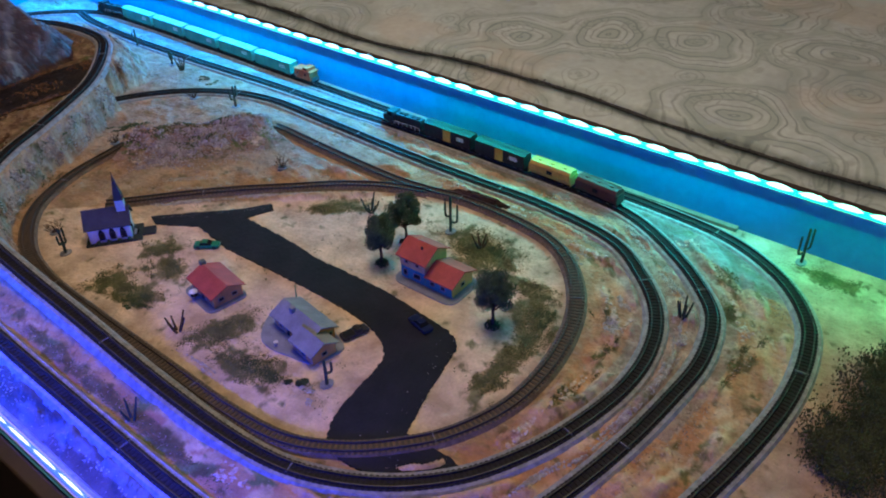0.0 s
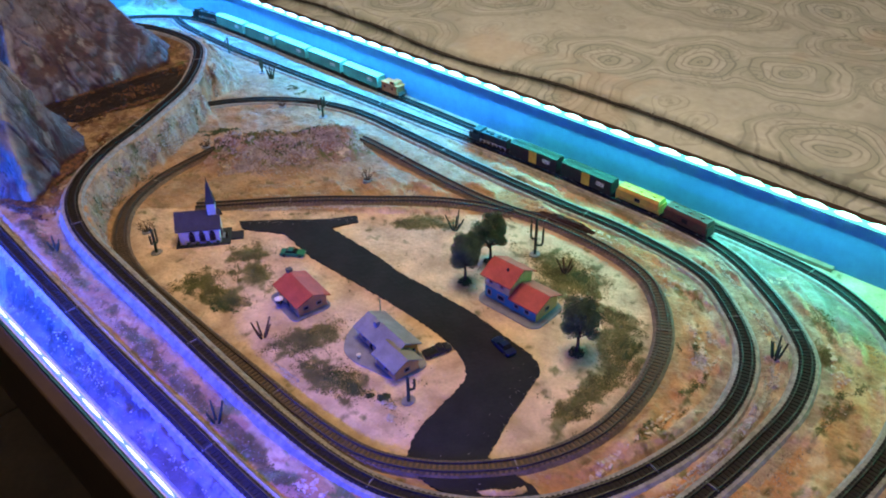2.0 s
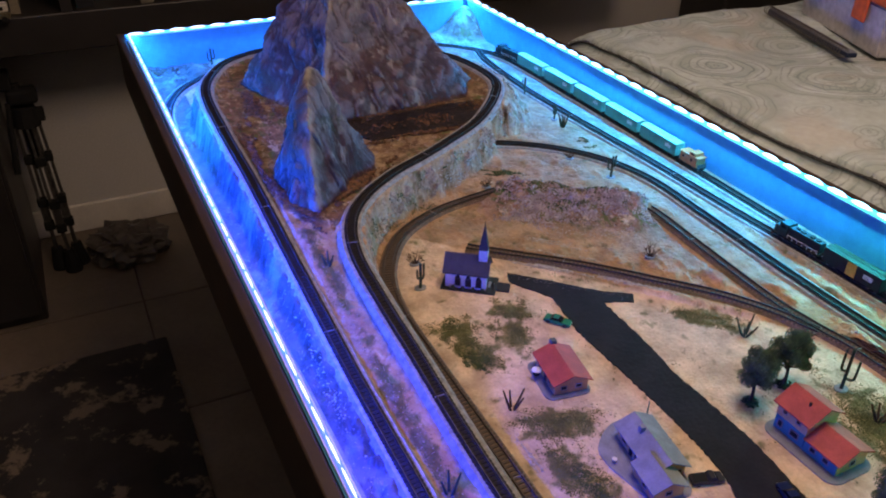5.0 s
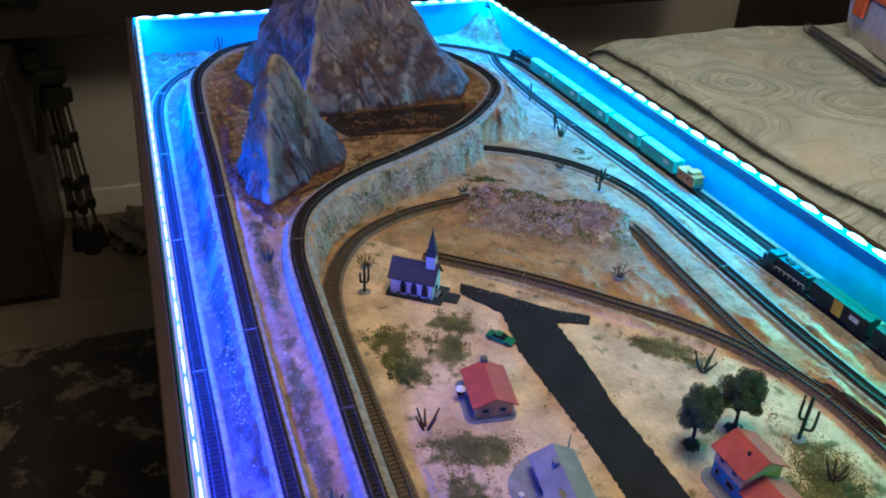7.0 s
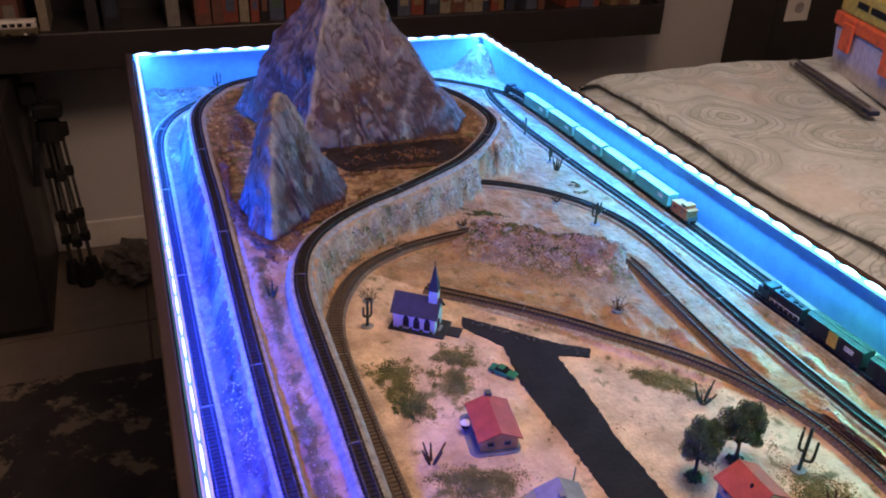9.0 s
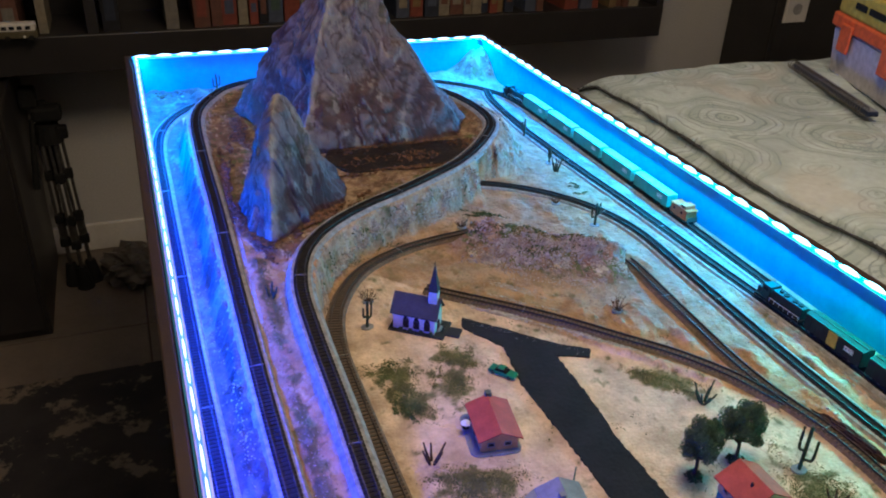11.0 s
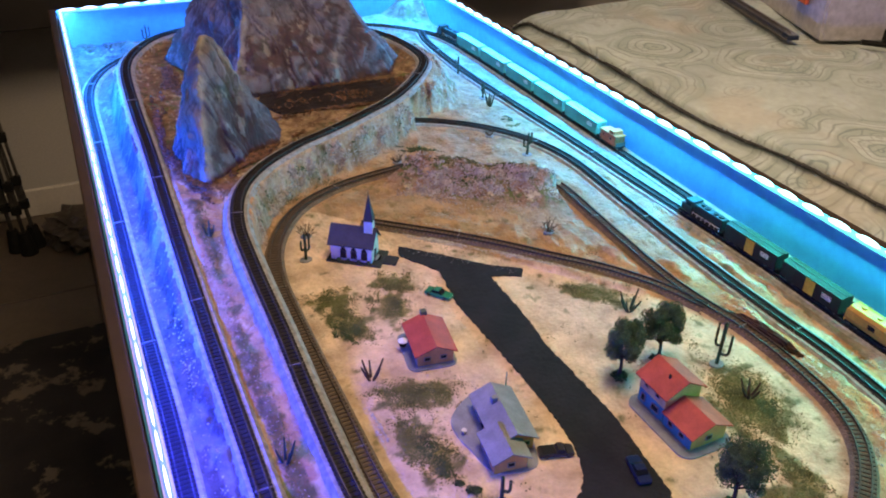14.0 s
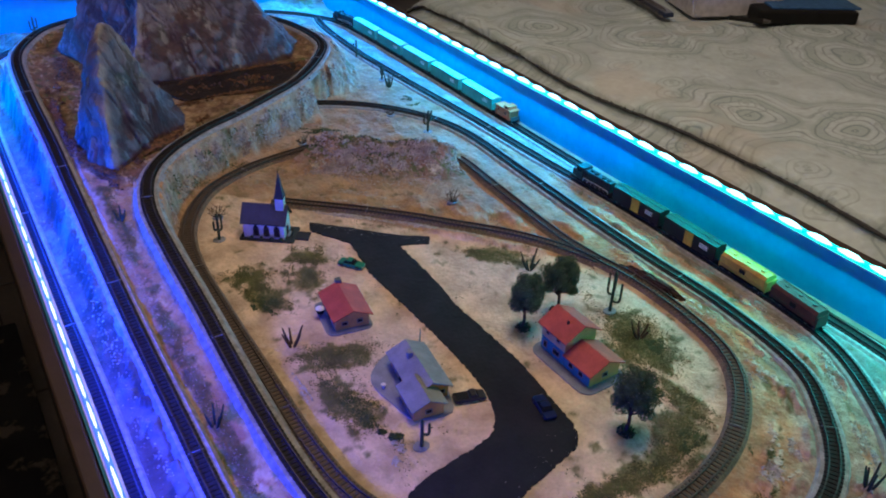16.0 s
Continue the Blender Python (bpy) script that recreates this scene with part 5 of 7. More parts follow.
# ---- cars ----
def car(x, y, z, turn, label, colour, pickup=False, size=1.0):
    c = thing("car", pose(x, y, z, 0, 0, turn), label, "car", "parked cars")
    paint = plain("car_paint", colour, 0.3, bump=0.0)
    l, w = 0.0148 * size, 0.0058 * size
    def hull(sections):
        bm = bmesh.new()
        rings = [[bm.verts.new((px, s * hw, pz)) for s, hw, pz in ((-1, a, b0), (-1, a, b1), (1, a, b1), (1, a, b0))] for px, a, b0, b1 in sections]
        for r, q in zip(rings, rings[1:]):
            for k in range(4):
                bm.faces.new((r[k], r[(k + 1) % 4], q[(k + 1) % 4], q[k]))
        bm.faces.new(rings[0][::-1])
        bm.faces.new(rings[-1])
        bmesh.ops.recalc_face_normals(bm, faces=bm.faces)
        bmesh.ops.bevel(bm, geom=list(bm.edges), offset=0.0004, segments=2, affect="EDGES")
        return bm
    part("body", hull([(-l, w * 0.86, 0.0014, 0.0040), (-l * 0.9, w, 0.0010, 0.0047), (l * 0.35, w, 0.0010, 0.0048), (l * 0.9, w * 0.95, 0.0010, 0.0042), (l, w * 0.82, 0.0014, 0.0034)]), paint, c)
    if pickup:
        part("cab", hull([(-l * 0.05, w * 0.88, 0.0045, 0.0050), (l * 0.06, w * 0.80, 0.0045, 0.0078), (l * 0.36, w * 0.80, 0.0045, 0.0078), (l * 0.52, w * 0.88, 0.0045, 0.0048)]), paint, c)
        part("cargo_bed", boxed(-l * 0.86, -l * 0.10, -w * 0.78, w * 0.78, 0.0046, 0.0051), M_TYRE, c, "dark open cargo bed")
        part("windscreen", boxed(l * 0.38, l * 0.50, -w * 0.72, w * 0.72, 0.0049, 0.0066, 0.0002), M_GLASS, c)
    else:
        part("cab", hull([(-l * 0.55, w * 0.88, 0.0044, 0.0049), (-l * 0.34, w * 0.78, 0.0044, 0.0076), (l * 0.12, w * 0.78, 0.0044, 0.0077), (l * 0.40, w * 0.88, 0.0044, 0.0049)]), M_GLASS, c, "dark glazed cabin")
        part("roof_panel", boxed(-l * 0.32, l * 0.10, -w * 0.72, w * 0.72, 0.0074, 0.0081, 0.0003), paint, c)
    for a in (-0.62, 0.62):
        for s in (-1, 1):
            wh = part("wheel", tube(bmesh.new(), (l * a, s * w * 0.80, 0.0020), (l * a, s * w * 1.02, 0.0020), 0.0020, 0.0020, 12), M_TYRE, c)
            part("rim", tube(bmesh.new(), (l * a, s * w * 0.99, 0.0020), (l * a, s * w * 1.05, 0.0020), 0.0011, 0.0009, 8), M_STEEL, wh)
    for s in (-1, 1):
        part("headlight", boxed(l * 0.975, l * 1.01, s * w * 0.55 - 0.0007, s * w * 0.55 + 0.0007, 0.0022, 0.0032, 0.0001), M_PALE, c)
    return c


car(0.3055, 0.9215, 0.0004, -52, "green model car parked beside the road", (0.02, 0.20, 0.11))
car(0.2995, 0.6795, 0.0006, -17, "dark grey model pickup beside the ranch house", (0.035, 0.034, 0.038), True)
car(0.3485, 0.6345, 0.0017, 76, "dark blue model car on the road", (0.008, 0.018, 0.07))


# ---- trees ----
def clumps(centre_radius, count, size, seed, squash=1.0):
    """Small crumpled bits round a set of centres, as vertices and faces."""
    rnd = random.Random(seed)
    verts, faces = [], []
    for _ in range(count):
        (cx, cy, cz), r = rnd.choice(centre_radius)
        d = Vector((rnd.gauss(0, 1), rnd.gauss(0, 1), rnd.gauss(0, 1))).normalized() * r * (rnd.random() ** 0.45)
        p = Vector((cx + d.x, cy + d.y, cz + d.z * squash))
        s = size * rnd.uniform(0.5, 1.35)
        o = len(verts)
        q = Euler((rnd.uniform(0, 6), rnd.uniform(0, 6), rnd.uniform(0, 6))).to_matrix()
        for a in ((1, 0, 0), (-0.7, 0.8, 0), (-0.7, -0.8, 0.1), (0, 0, 0.8), (0.1, 0.1, -0.7)):
            v = p + q @ (Vector(a) * s * rnd.uniform(0.7, 1.25))
            verts.append(tuple(v))
        faces += [(o, o + 1, o + 3), (o + 1, o + 2, o + 3), (o + 2, o, o + 3), (o + 1, o, o + 4), (o + 2, o + 1, o + 4), (o, o + 2, o + 4)]
    return verts, faces


def tree(x, y, seed, high, wide):
    t = thing("tree", pose(x, y, 0.0), "round dark green foam model tree with bare trunk", "tree", "village trees")
    rnd = random.Random(seed)
    fork = high * 0.37
    bm = tube(bmesh.new(), (0, 0, -0.001), (0.0006, 0, fork * 0.5), 0.0022, 0.0016, 9)
    tube(bm, (0.0006, 0, fork * 0.5), (0, 0.0004, fork), 0.0016, 0.0014, 9)
    lobes = []
    for k in range(14):
        a = 2.4 * k + rnd.uniform(-0.3, 0.3)
        up = (k + 0.5) / 14 * 0.80 + 0.10
        r = wide * 0.66 * math.sqrt(max(0.05, 1 - (2 * up - 0.95) ** 2)) * rnd.uniform(0.75, 1.05)
        e = Vector((r * math.cos(a), r * math.sin(a), fork + (high - fork) * up * 0.95))
        m = Vector((0, 0, fork)).lerp(e, 0.5) + Vector((0, 0, -0.002))
        tube(bm, (0, 0.0003, fork * rnd.uniform(0.8, 1.0)), m, 0.0010, 0.0007, 6)
        tube(bm, m, e, 0.0007, 0.0003, 6)
        lobes.append((tuple(e), wide * rnd.uniform(0.26, 0.40)))
    lobes.append(((0, 0, high * 0.90), wide * 0.34))
    lobes.append(((0.001, 0.001, high * 0.66), wide * 0.50))
    part("trunk", bm, M_BARK, t, "dark brown trunk with spreading limbs")
    v, f = clumps(lobes, 9000, 0.00078, seed)
    raw("crown", v, f, M_LEAF, t, "dark green crown of foam leaves")
    v, f = clumps([((0, 0, 0.001), 0.0085)], 260, 0.0013, seed + 1, 0.3)
    raw("foot", v, f, M_FOAM_DARK, t, "dark foam round the foot")
    return t


tree(0.404, 0.738, 3, 0.063, 0.0225)
tree(0.452, 0.743, 5, 0.064, 0.0235)
tree(0.394, 0.578, 9, 0.066, 0.0255)


def low_bush(x, y, r, count, seed, label):
    b = thing("low_bush", pose(x, y, 0.0), label, "bush", "low bushes")
    v, f = clumps([((0, 0, r * 0.3), r), ((r * 0.9, -r * 0.3, r * 0.2), r * 0.7)], count, 0.0011, seed, 0.5)
    raw("leaves", v, f, M_FOAM_DARK, b)
    return b


low_bush(0.219, 0.672, 0.0050, 320, 61, "small dark bush beside the grey-roofed house")
low_bush(0.212, 0.683, 0.0032, 160, 62, "tiny dark bush beside the grey-roofed house")


# ---- cacti and dry bushes ----
def bent(bm, pts, r0, r1, sides=8):
    """One unbroken round stem along a bent line."""
    line = smooth_line(pts, 0.0016)
    rings = []
    for k, c in enumerate(line):
        a, b = line[max(k - 1, 0)], line[min(k + 1, len(line) - 1)]
        q = Vector(b - a).to_track_quat("Z", "Y")
        r = r0 + (r1 - r0) * k / (len(line) - 1)
        rings.append([bm.verts.new(Vector(c) + q @ Vector((r * math.cos(2 * math.pi * j / sides), r * math.sin(2 * math.pi * j / sides), 0))) for j in range(sides)])
    for a, b in zip(rings, rings[1:]):
        for k in range(sides):
            bm.faces.new((a[k], a[(k + 1) % sides], b[(k + 1) % sides], b[k]))
    bm.faces.new(rings[0][::-1])
    tip = bm.verts.new(Vector(line[-1]) + Vector(line[-1] - line[-2]).normalized() * r1)
    for k in range(sides):
        bm.faces.new((rings[-1][k], rings[-1][(k + 1) % sides], tip))
    return bm


def stand(parent, r=0.0058):
    pts = [(r * 1.25 * math.cos(a), r * math.sin(a)) for a in (2 * math.pi * k / 18 for k in range(18))]
    part("stand", prism(bmesh.new(), pts, -0.0015, 0.0012), M_PAD, parent, "oval grey stand")


def saguaro(x, y, high, arms, turn=0, z=None, label="dark green branching saguaro cactus on an oval stand"):
    z = ground_at(x, y) if z is None else z
    c = thing("cactus", pose(x, y, z, 0, 0, turn), label, "cactus", "cacti")
    stand(c)
    r = 0.0017
    trunk = bent(bmesh.new(), [(0, 0, 0.0), (0.0003, 0, high * 0.5), (0, 0, high * 0.97)], r, r * 0.9)
    part("trunk", trunk, M_CACTUS, c)
    for a, at, out, top in arms:
        d = Vector((math.cos(radians(a)), math.sin(radians(a)), 0)) * out
        pts = [(0, 0, high * at), tuple(d * 0.7 + Vector((0, 0, high * at - 0.0003))), tuple(d + Vector((0, 0, high * (at + 0.08)))), tuple(d * 1.03 + Vector((0, 0, high * top)))]
        part("arm", bent(bmesh.new(), pts, r * 0.8, r * 0.7), M_CACTUS, c)
    return c


def cluster(x, y, stems, high, seed, turn=0, label="cluster of dark upright cactus stems", lean=0.35, mat=None, r=0.0014):
    z = ground_at(x, y)
    c = thing("cactus", pose(x, y, z, 0, 0, turn), label, "cactus", "cacti")
    rnd = random.Random(seed)
    for k in range(stems):
        a = 2 * math.pi * k / stems + rnd.uniform(-0.4, 0.4)
        h = high * rnd.uniform(0.55, 1.0)
        b = Vector((math.cos(a), math.sin(a), 0)) * 0.0025
        e = b + Vector((math.cos(a), math.sin(a), 0)) * h * lean + Vector((0, 0, h))
        part("stem", bent(bmesh.new(), [tuple(b), tuple(b.lerp(e, 0.45) + Vector((0, 0, -0.001))), tuple(e)], r, r * 0.55, 7), mat or M_CACTUS, c)
    return c


def dry_bush(x, y, size, seed, label="bare brown twiggy bush on a stand"):
    z = ground_at(x, y)
    c = thing("dry_bush", pose(x, y, z), label, "bush", "dry bushes")
    stand(c, 0.0055)
    rnd = random.Random(seed)
    for k in range(9):
        a = 2 * math.pi * k / 9 + rnd.uniform(-0.3, 0.3)
        e = Vector((math.cos(a) * size * rnd.uniform(0.5, 0.9), math.sin(a) * size * rnd.uniform(0.5, 0.9), size * rnd.uniform(0.55, 1.1)))
        m = e * 0.5 + Vector((0, 0, -size * 0.05))
        bm = tube(bmesh.new(), (0, 0, 0), m, 0.0007, 0.0005, 5)
        tube(bm, m, e, 0.0005, 0.0002, 5)
        for j in range(3):
            f = m.lerp(e, rnd.uniform(0.1, 0.7))
            tube(bm, f, f + Vector((rnd.uniform(-1, 1), rnd.uniform(-1, 1), rnd.uniform(0.2, 1))) * size * 0.35, 0.0004, 0.00015, 4)
        part("branch", bm, M_TWIG, c)
    return c


ARMS = [(20, 0.35, 0.0062, 0.88), (200, 0.45, 0.0058, 0.80)]
saguaro(0.499, 0.715, 0.050, [(-60, 0.28, 0.0080, 0.74), (125, 0.45, 0.0056, 0.93), (30, 0.5, 0.005, 0.9)], 0, label="tall dark saguaro cactus with three arms beside the inner loop")
saguaro(0.198, 1.043, 0.034, ARMS, 10)
saguaro(0.566, 1.187, 0.034, [(10, 0.5, 0.006, 0.95), (170, 0.4, 0.006, 0.85), (280, 0.55, 0.0045, 0.9)], 0)
saguaro(0.684, 0.370, 0.046, [(150, 0.30, 0.0085, 0.80), (-30, 0.40, 0.0065, 0.92)], 0, label="tall thin saguaro cactus on an oval stand by the backdrop")
saguaro(0.2335, 0.652, 0.030, [(-40, 0.5, 0.006, 0.9)], 0)
saguaro(0.608, 1.405, 0.026, ARMS, 60)
saguaro(0.621, 1.525, 0.032, [(100, 0.5, 0.005, 0.8)], 20)
saguaro(0.145, 1.900, 0.034, [(0, 0.4, 0.006, 0.9), (180, 0.3, 0.006, 0.8), (90, 0.5, 0.004, 0.95)], 0, z=0.0)
cluster(0.474, 0.819, 7, 0.022, 2, lean=0.5)
cluster(0.602, 1.370, 8, 0.026, 4, lean=0.25)
cluster(0.516, 0.431, 5, 0.026, 6, lean=0.22)
cluster(0.495, 0.668, 6, 0.018, 16, lean=0.5, mat=M_TWIG, label="dry brown stems among green ground foam")
cluster(0.095, 0.757, 4, 0.022, 8, lean=0.3)
cluster(0.104, 1.085, 4, 0.016, 9, lean=0.3)
cluster(0.194, 0.826, 5, 0.024, 12, lean=0.45, mat=M_TWIG, label="dry brown cactus stems beside the inner loop")
dry_bush(0.213, 1.092, 0.015, 21)
dry_bush(0.478, 0.984, 0.015, 22)
dry_bush(0.545, 1.262, 0.014, 23)
dry_bush(0.385, 1.232, 0.012, 24)
dry_bush(0.040, 1.865, 0.016, 25)
dry_bush(0.075, 1.885, 0.012, 26)


# ---- trains ----
def along(line, s):
    d = np.r_[0, np.cumsum(np.linalg.norm(np.diff(line, axis=0), axis=1))]
    return Vector([np.interp(s, d, line[:, i]) for i in range(3)])


def distance_at(line, y, first=True):
    """How far along the line its right-hand side passes y."""
    d = np.r_[0, np.cumsum(np.linalg.norm(np.diff(line, axis=0), axis=1))]
    ok = (line[:, 0] > 0.58) & (np.abs(line[:, 1] - y) < 0.006)
    return float(d[np.where(ok)[0][0]])


def set_on(line, s, length):
    a, b = along(line, s - length * 0.32), along(line, s + length * 0.32)
    m = (a + b) / 2
    return pose(m.x, m.y, m.z + 0.0058, 0, 0, math.degrees(math.atan2(b.y - a.y, b.x - a.x)))


def bogies(parent, l):
    for s in (-1, 1):
        t = part("bogie", boxed(s * l * 0.34 - 0.0075, s * l * 0.34 + 0.0075, -0.0050, 0.0050, 0.0018, 0.0036, 0.0004), M_TYRE, parent)
        for a in (-0.0048, 0.0048):
            for side in (-1, 1):
                part("wheel", tube(bmesh.new(), (s * l * 0.34 + a, side * 0.0036, 0.0021), (s * l * 0.34 + a, side * 0.0052, 0.0021), 0.0021, 0.0021, 10), M_STEEL, t)
    part("coupler", boxed(l * 0.49, l * 0.53, -0.0008, 0.0008, 0.0028, 0.0042), M_TYRE, parent)


def boxcar(m, l, mat, label, door=None, logo=None, ribs=11, roof_mat=None):
    c = thing("boxcar", m, label, "train car", "train cars")
    w, z0, z1 = 0.0088, 0.0042, 0.0228
    part("underframe", boxed(-l * 0.48, l * 0.48, -w * 0.9, w * 0.9, 0.0034, 0.0043), M_TYRE, c)
    body = boxed(-l * 0.47, l * 0.47, -w, w, z0, z1, 0.0004)
    shell = part("body", body, mat, c)
    rib = None
    for k in range(ribs):
        x = -l * 0.46 + l * 0.92 * k / (ribs - 1)
        for s in (-1, 1):
            if rib is None:
                rib = part("rib", boxed(-0.0003, 0.0003, -0.0003, 0.0003, z0 + 0.0004, z1 - 0.0006), mat, shell)
                ob = rib
            else:
                ob = new("rib", rib.data)
                ob.parent = shell
            ob.location = (x, s * w, 0)
    roof = bmesh.new()
    prof = [(-w - 0.0002, z1 - 0.0004), (0, z1 + 0.0016), (w + 0.0002, z1 - 0.0004), (0, z1 - 0.0004)]
    a = [roof.verts.new((-l * 0.475, y, z)) for y, z in prof]
    b = [roof.verts.new((l * 0.475, y, z)) for y, z in prof]
    for k in range(4):
        roof.faces.new((a[k], b[k], b[(k + 1) % 4], a[(k + 1) % 4]))
    roof.faces.new(a[::-1])
    roof.faces.new(b)
    box(roof, -l * 0.47, l * 0.47, -0.0018, 0.0018, z1 + 0.0014, z1 + 0.0019)
    part("roof", roof, roof_mat or mat, c)
    for s in (-1, 1):
        d = part("door", boxed(-l * 0.075, l * 0.075, s * w - 0.0004, s * w + 0.0007, z0 + 0.0008, z1 - 0.0012), door or mat, c)
        if logo:
            for k in range(3):
                part("lettering", boxed(s * -l * 0.34, s * -l * 0.20, s * (w + 0.0003) - 0.0003, s * (w + 0.0003) + 0.0003, z1 - 0.0068 - 0.0020 * k, z1 - 0.0058 - 0.0020 * k), logo, c, "pale unreadable lettering bar")
    bogies(c, l)
    return c


def hopper(m, l, mat, label):
    c = thing("hopper_car", m, label, "train car", "train cars")
    bm = bmesh.new()
    prof = [(-0.0066, 0.0045), (0.0066, 0.0045), (0.0088, 0.0100), (0.0090, 0.0185), (0.0066, 0.0220), (0.0, 0.0232), (-0.0066, 0.0220), (-0.0090, 0.0185), (-0.0088, 0.0100)]
    a = [bm.verts.new((-l * 0.45, y, z)) for y, z in prof]
    b = [bm.verts.new((l * 0.45, y, z)) for y, z in prof]
    for k in range(9):
        bm.faces.new((a[k], b[k], b[(k + 1) % 9], a[(k + 1) % 9]))
    bm.faces.new(a[::-1])
    bm.faces.new(b)
    part("body", bm, mat, c)
    for x in (-0.28, 0.0, 0.28):
        part("hatch", tube(bmesh.new(), (l * x, 0, 0.0226), (l * x, 0, 0.0242), 0.0030, 0.0028, 12), mat, c)
        part("chute", tube(bmesh.new(), (l * x, 0, 0.0050), (l * x, 0, 0.0022), 0.0056, 0.0030, 8), mat, c)
    part("running_board", boxed(-l * 0.44, l * 0.44, 0.0040, 0.0052, 0.0232, 0.0238), mat, c)
    for s in (-1, 1):
        part("lettering", boxed(-l * 0.06, l * 0.06, s * 0.0092 - 0.0002, s * 0.0092 + 0.0002, 0.0110, 0.0160), M_TYRE, c, "dark unreadable emblem")
        part("end_frame", boxed(s * l * 0.47 - 0.0006, s * l * 0.47 + 0.0006, -0.0080, 0.0080, 0.0040, 0.0170), mat, c)
    part("underframe", boxed(-l * 0.48, l * 0.48, -0.0075, 0.0075, 0.0034, 0.0043), M_TYRE, c)
    bogies(c, l)
    return c


def locomotive(m, l, mat, label, nose=1):
    c = thing("locomotive", m, label, "locomotive", "locomotives")
    part("frame", boxed(-l * 0.49, l * 0.49, -0.0088, 0.0088, 0.0038, 0.0060, 0.0003), M_TYRE, c)
    part("hood", boxed(-l * 0.46, l * 0.18, -0.0056, 0.0056, 0.0060, 0.0200, 0.0008), mat, c)
    cab = part("cab", boxed(l * 0.18, l * 0.36, -0.0086, 0.0086, 0.0060, 0.0228, 0.0008), mat, c)
    part("nose", boxed(l * 0.36, l * 0.48, -0.0058, 0.0058, 0.0060, 0.0150, 0.0010), mat, c)
    for s in (-1, 1):
        part("window", boxed(l * 0.22, l * 0.32, s * 0.0086 - 0.0002, s * 0.0086 + 0.0003, 0.0165, 0.0205), M_GLASS, cab)
        part("windscreen", boxed(l * 0.36 - 0.0002, l * 0.36 + 0.0004, s * 0.0030 - 0.0018, s * 0.0030 + 0.0018, 0.0165, 0.0205), M_GLASS, cab)
        for k in range(7):
            part("post", tube(bmesh.new(), (-l * 0.46 + l * 0.62 * k / 6, s * 0.0084, 0.0060), (-l * 0.46 + l * 0.62 * k / 6, s * 0.0084, 0.0105), 0.0003, 0.0003, 5), M_PALE, c)
        part("handrail", tube(bmesh.new(), (-l * 0.46, s * 0.0084, 0.0105), (l * 0.17, s * 0.0084, 0.0105), 0.0003, 0.0003, 5), M_PALE, c)
    for x in (-0.36, -0.24, -0.05):
        part("roof_fan", tube(bmesh.new(), (l * x, 0, 0.0198), (l * x, 0, 0.0212), 0.0036, 0.0034, 12), M_TYRE, c)
    part("exhaust", boxed(l * 0.03, l * 0.09, -0.0012, 0.0012, 0.0198, 0.0218), M_TYRE, c)
    part("headlight", tube(bmesh.new(), (l * 0.478, 0, 0.0125), (l * 0.492, 0, 0.0125), 0.0012, 0.0012, 10), M_PALE, c)
    part("pilot", boxed(l * 0.47, l * 0.50, -0.0080, 0.0080, 0.0012, 0.0055, 0.0004), plain("orange_red_pilot", (0.35, 0.06, 0.03)), c)
    bogies(c, l)
    return c


def caboose(m, l, mat, label):
    c = thing("caboose", m, label, "train car", "train cars")
    part("underframe", boxed(-l * 0.49, l * 0.49, -0.0082, 0.0082, 0.0034, 0.0045), M_TYRE, c)
    body = part("body", boxed(-l * 0.40, l * 0.40, -0.0086, 0.0086, 0.0044, 0.0185, 0.0004), mat, c)
    part("roof", boxed(-l * 0.46, l * 0.46, -0.0092, 0.0092, 0.0185, 0.0197, 0.0005), mat, c)
    cup = part("cupola", boxed(l * 0.02, l * 0.30, -0.0080, 0.0080, 0.0197, 0.0248, 0.0005), mat, c)
    for s in (-1, 1):
        for x in (-0.25, 0.15):
            part("window", boxed(l * x - 0.0018, l * x + 0.0018, s * 0.0086 - 0.0002, s * 0.0086 + 0.0003, 0.0110, 0.0150), M_GLASS, body)
        part("cupola_window", boxed(l * 0.08, l * 0.24, s * 0.0080 - 0.0002, s * 0.0080 + 0.0003, 0.0208, 0.0236), M_GLASS, cup)
        part("railing", boxed(s * l * 0.475 - 0.0003, s * l * 0.475 + 0.0003, -0.0078, 0.0078, 0.0045, 0.0105), M_STEEL, c)
    bogies(c, l)
    return c


M_BLACKCAR = plain("black_brown_car_paint", (0.022, 0.016, 0.014), 0.5)
M_LOCO = plain("black_locomotive_paint", (0.018, 0.018, 0.020), 0.45)
M_YELLOWCAR = plain("yellow_car_paint", (0.66, 0.33, 0.06), 0.5)
M_BROWNCAR = plain("rust_brown_car_paint", (0.10, 0.035, 0.025), 0.6)
M_GREENCAR = plain("green_car_paint", (0.10, 0.32, 0.23), 0.5)
M_ROOFGREY = plain("pale_grey_car_roof", (0.40, 0.41, 0.38), 0.55)
M_DOORYELLOW = plain("yellow_door_paint", (0.72, 0.42, 0.05), 0.5)

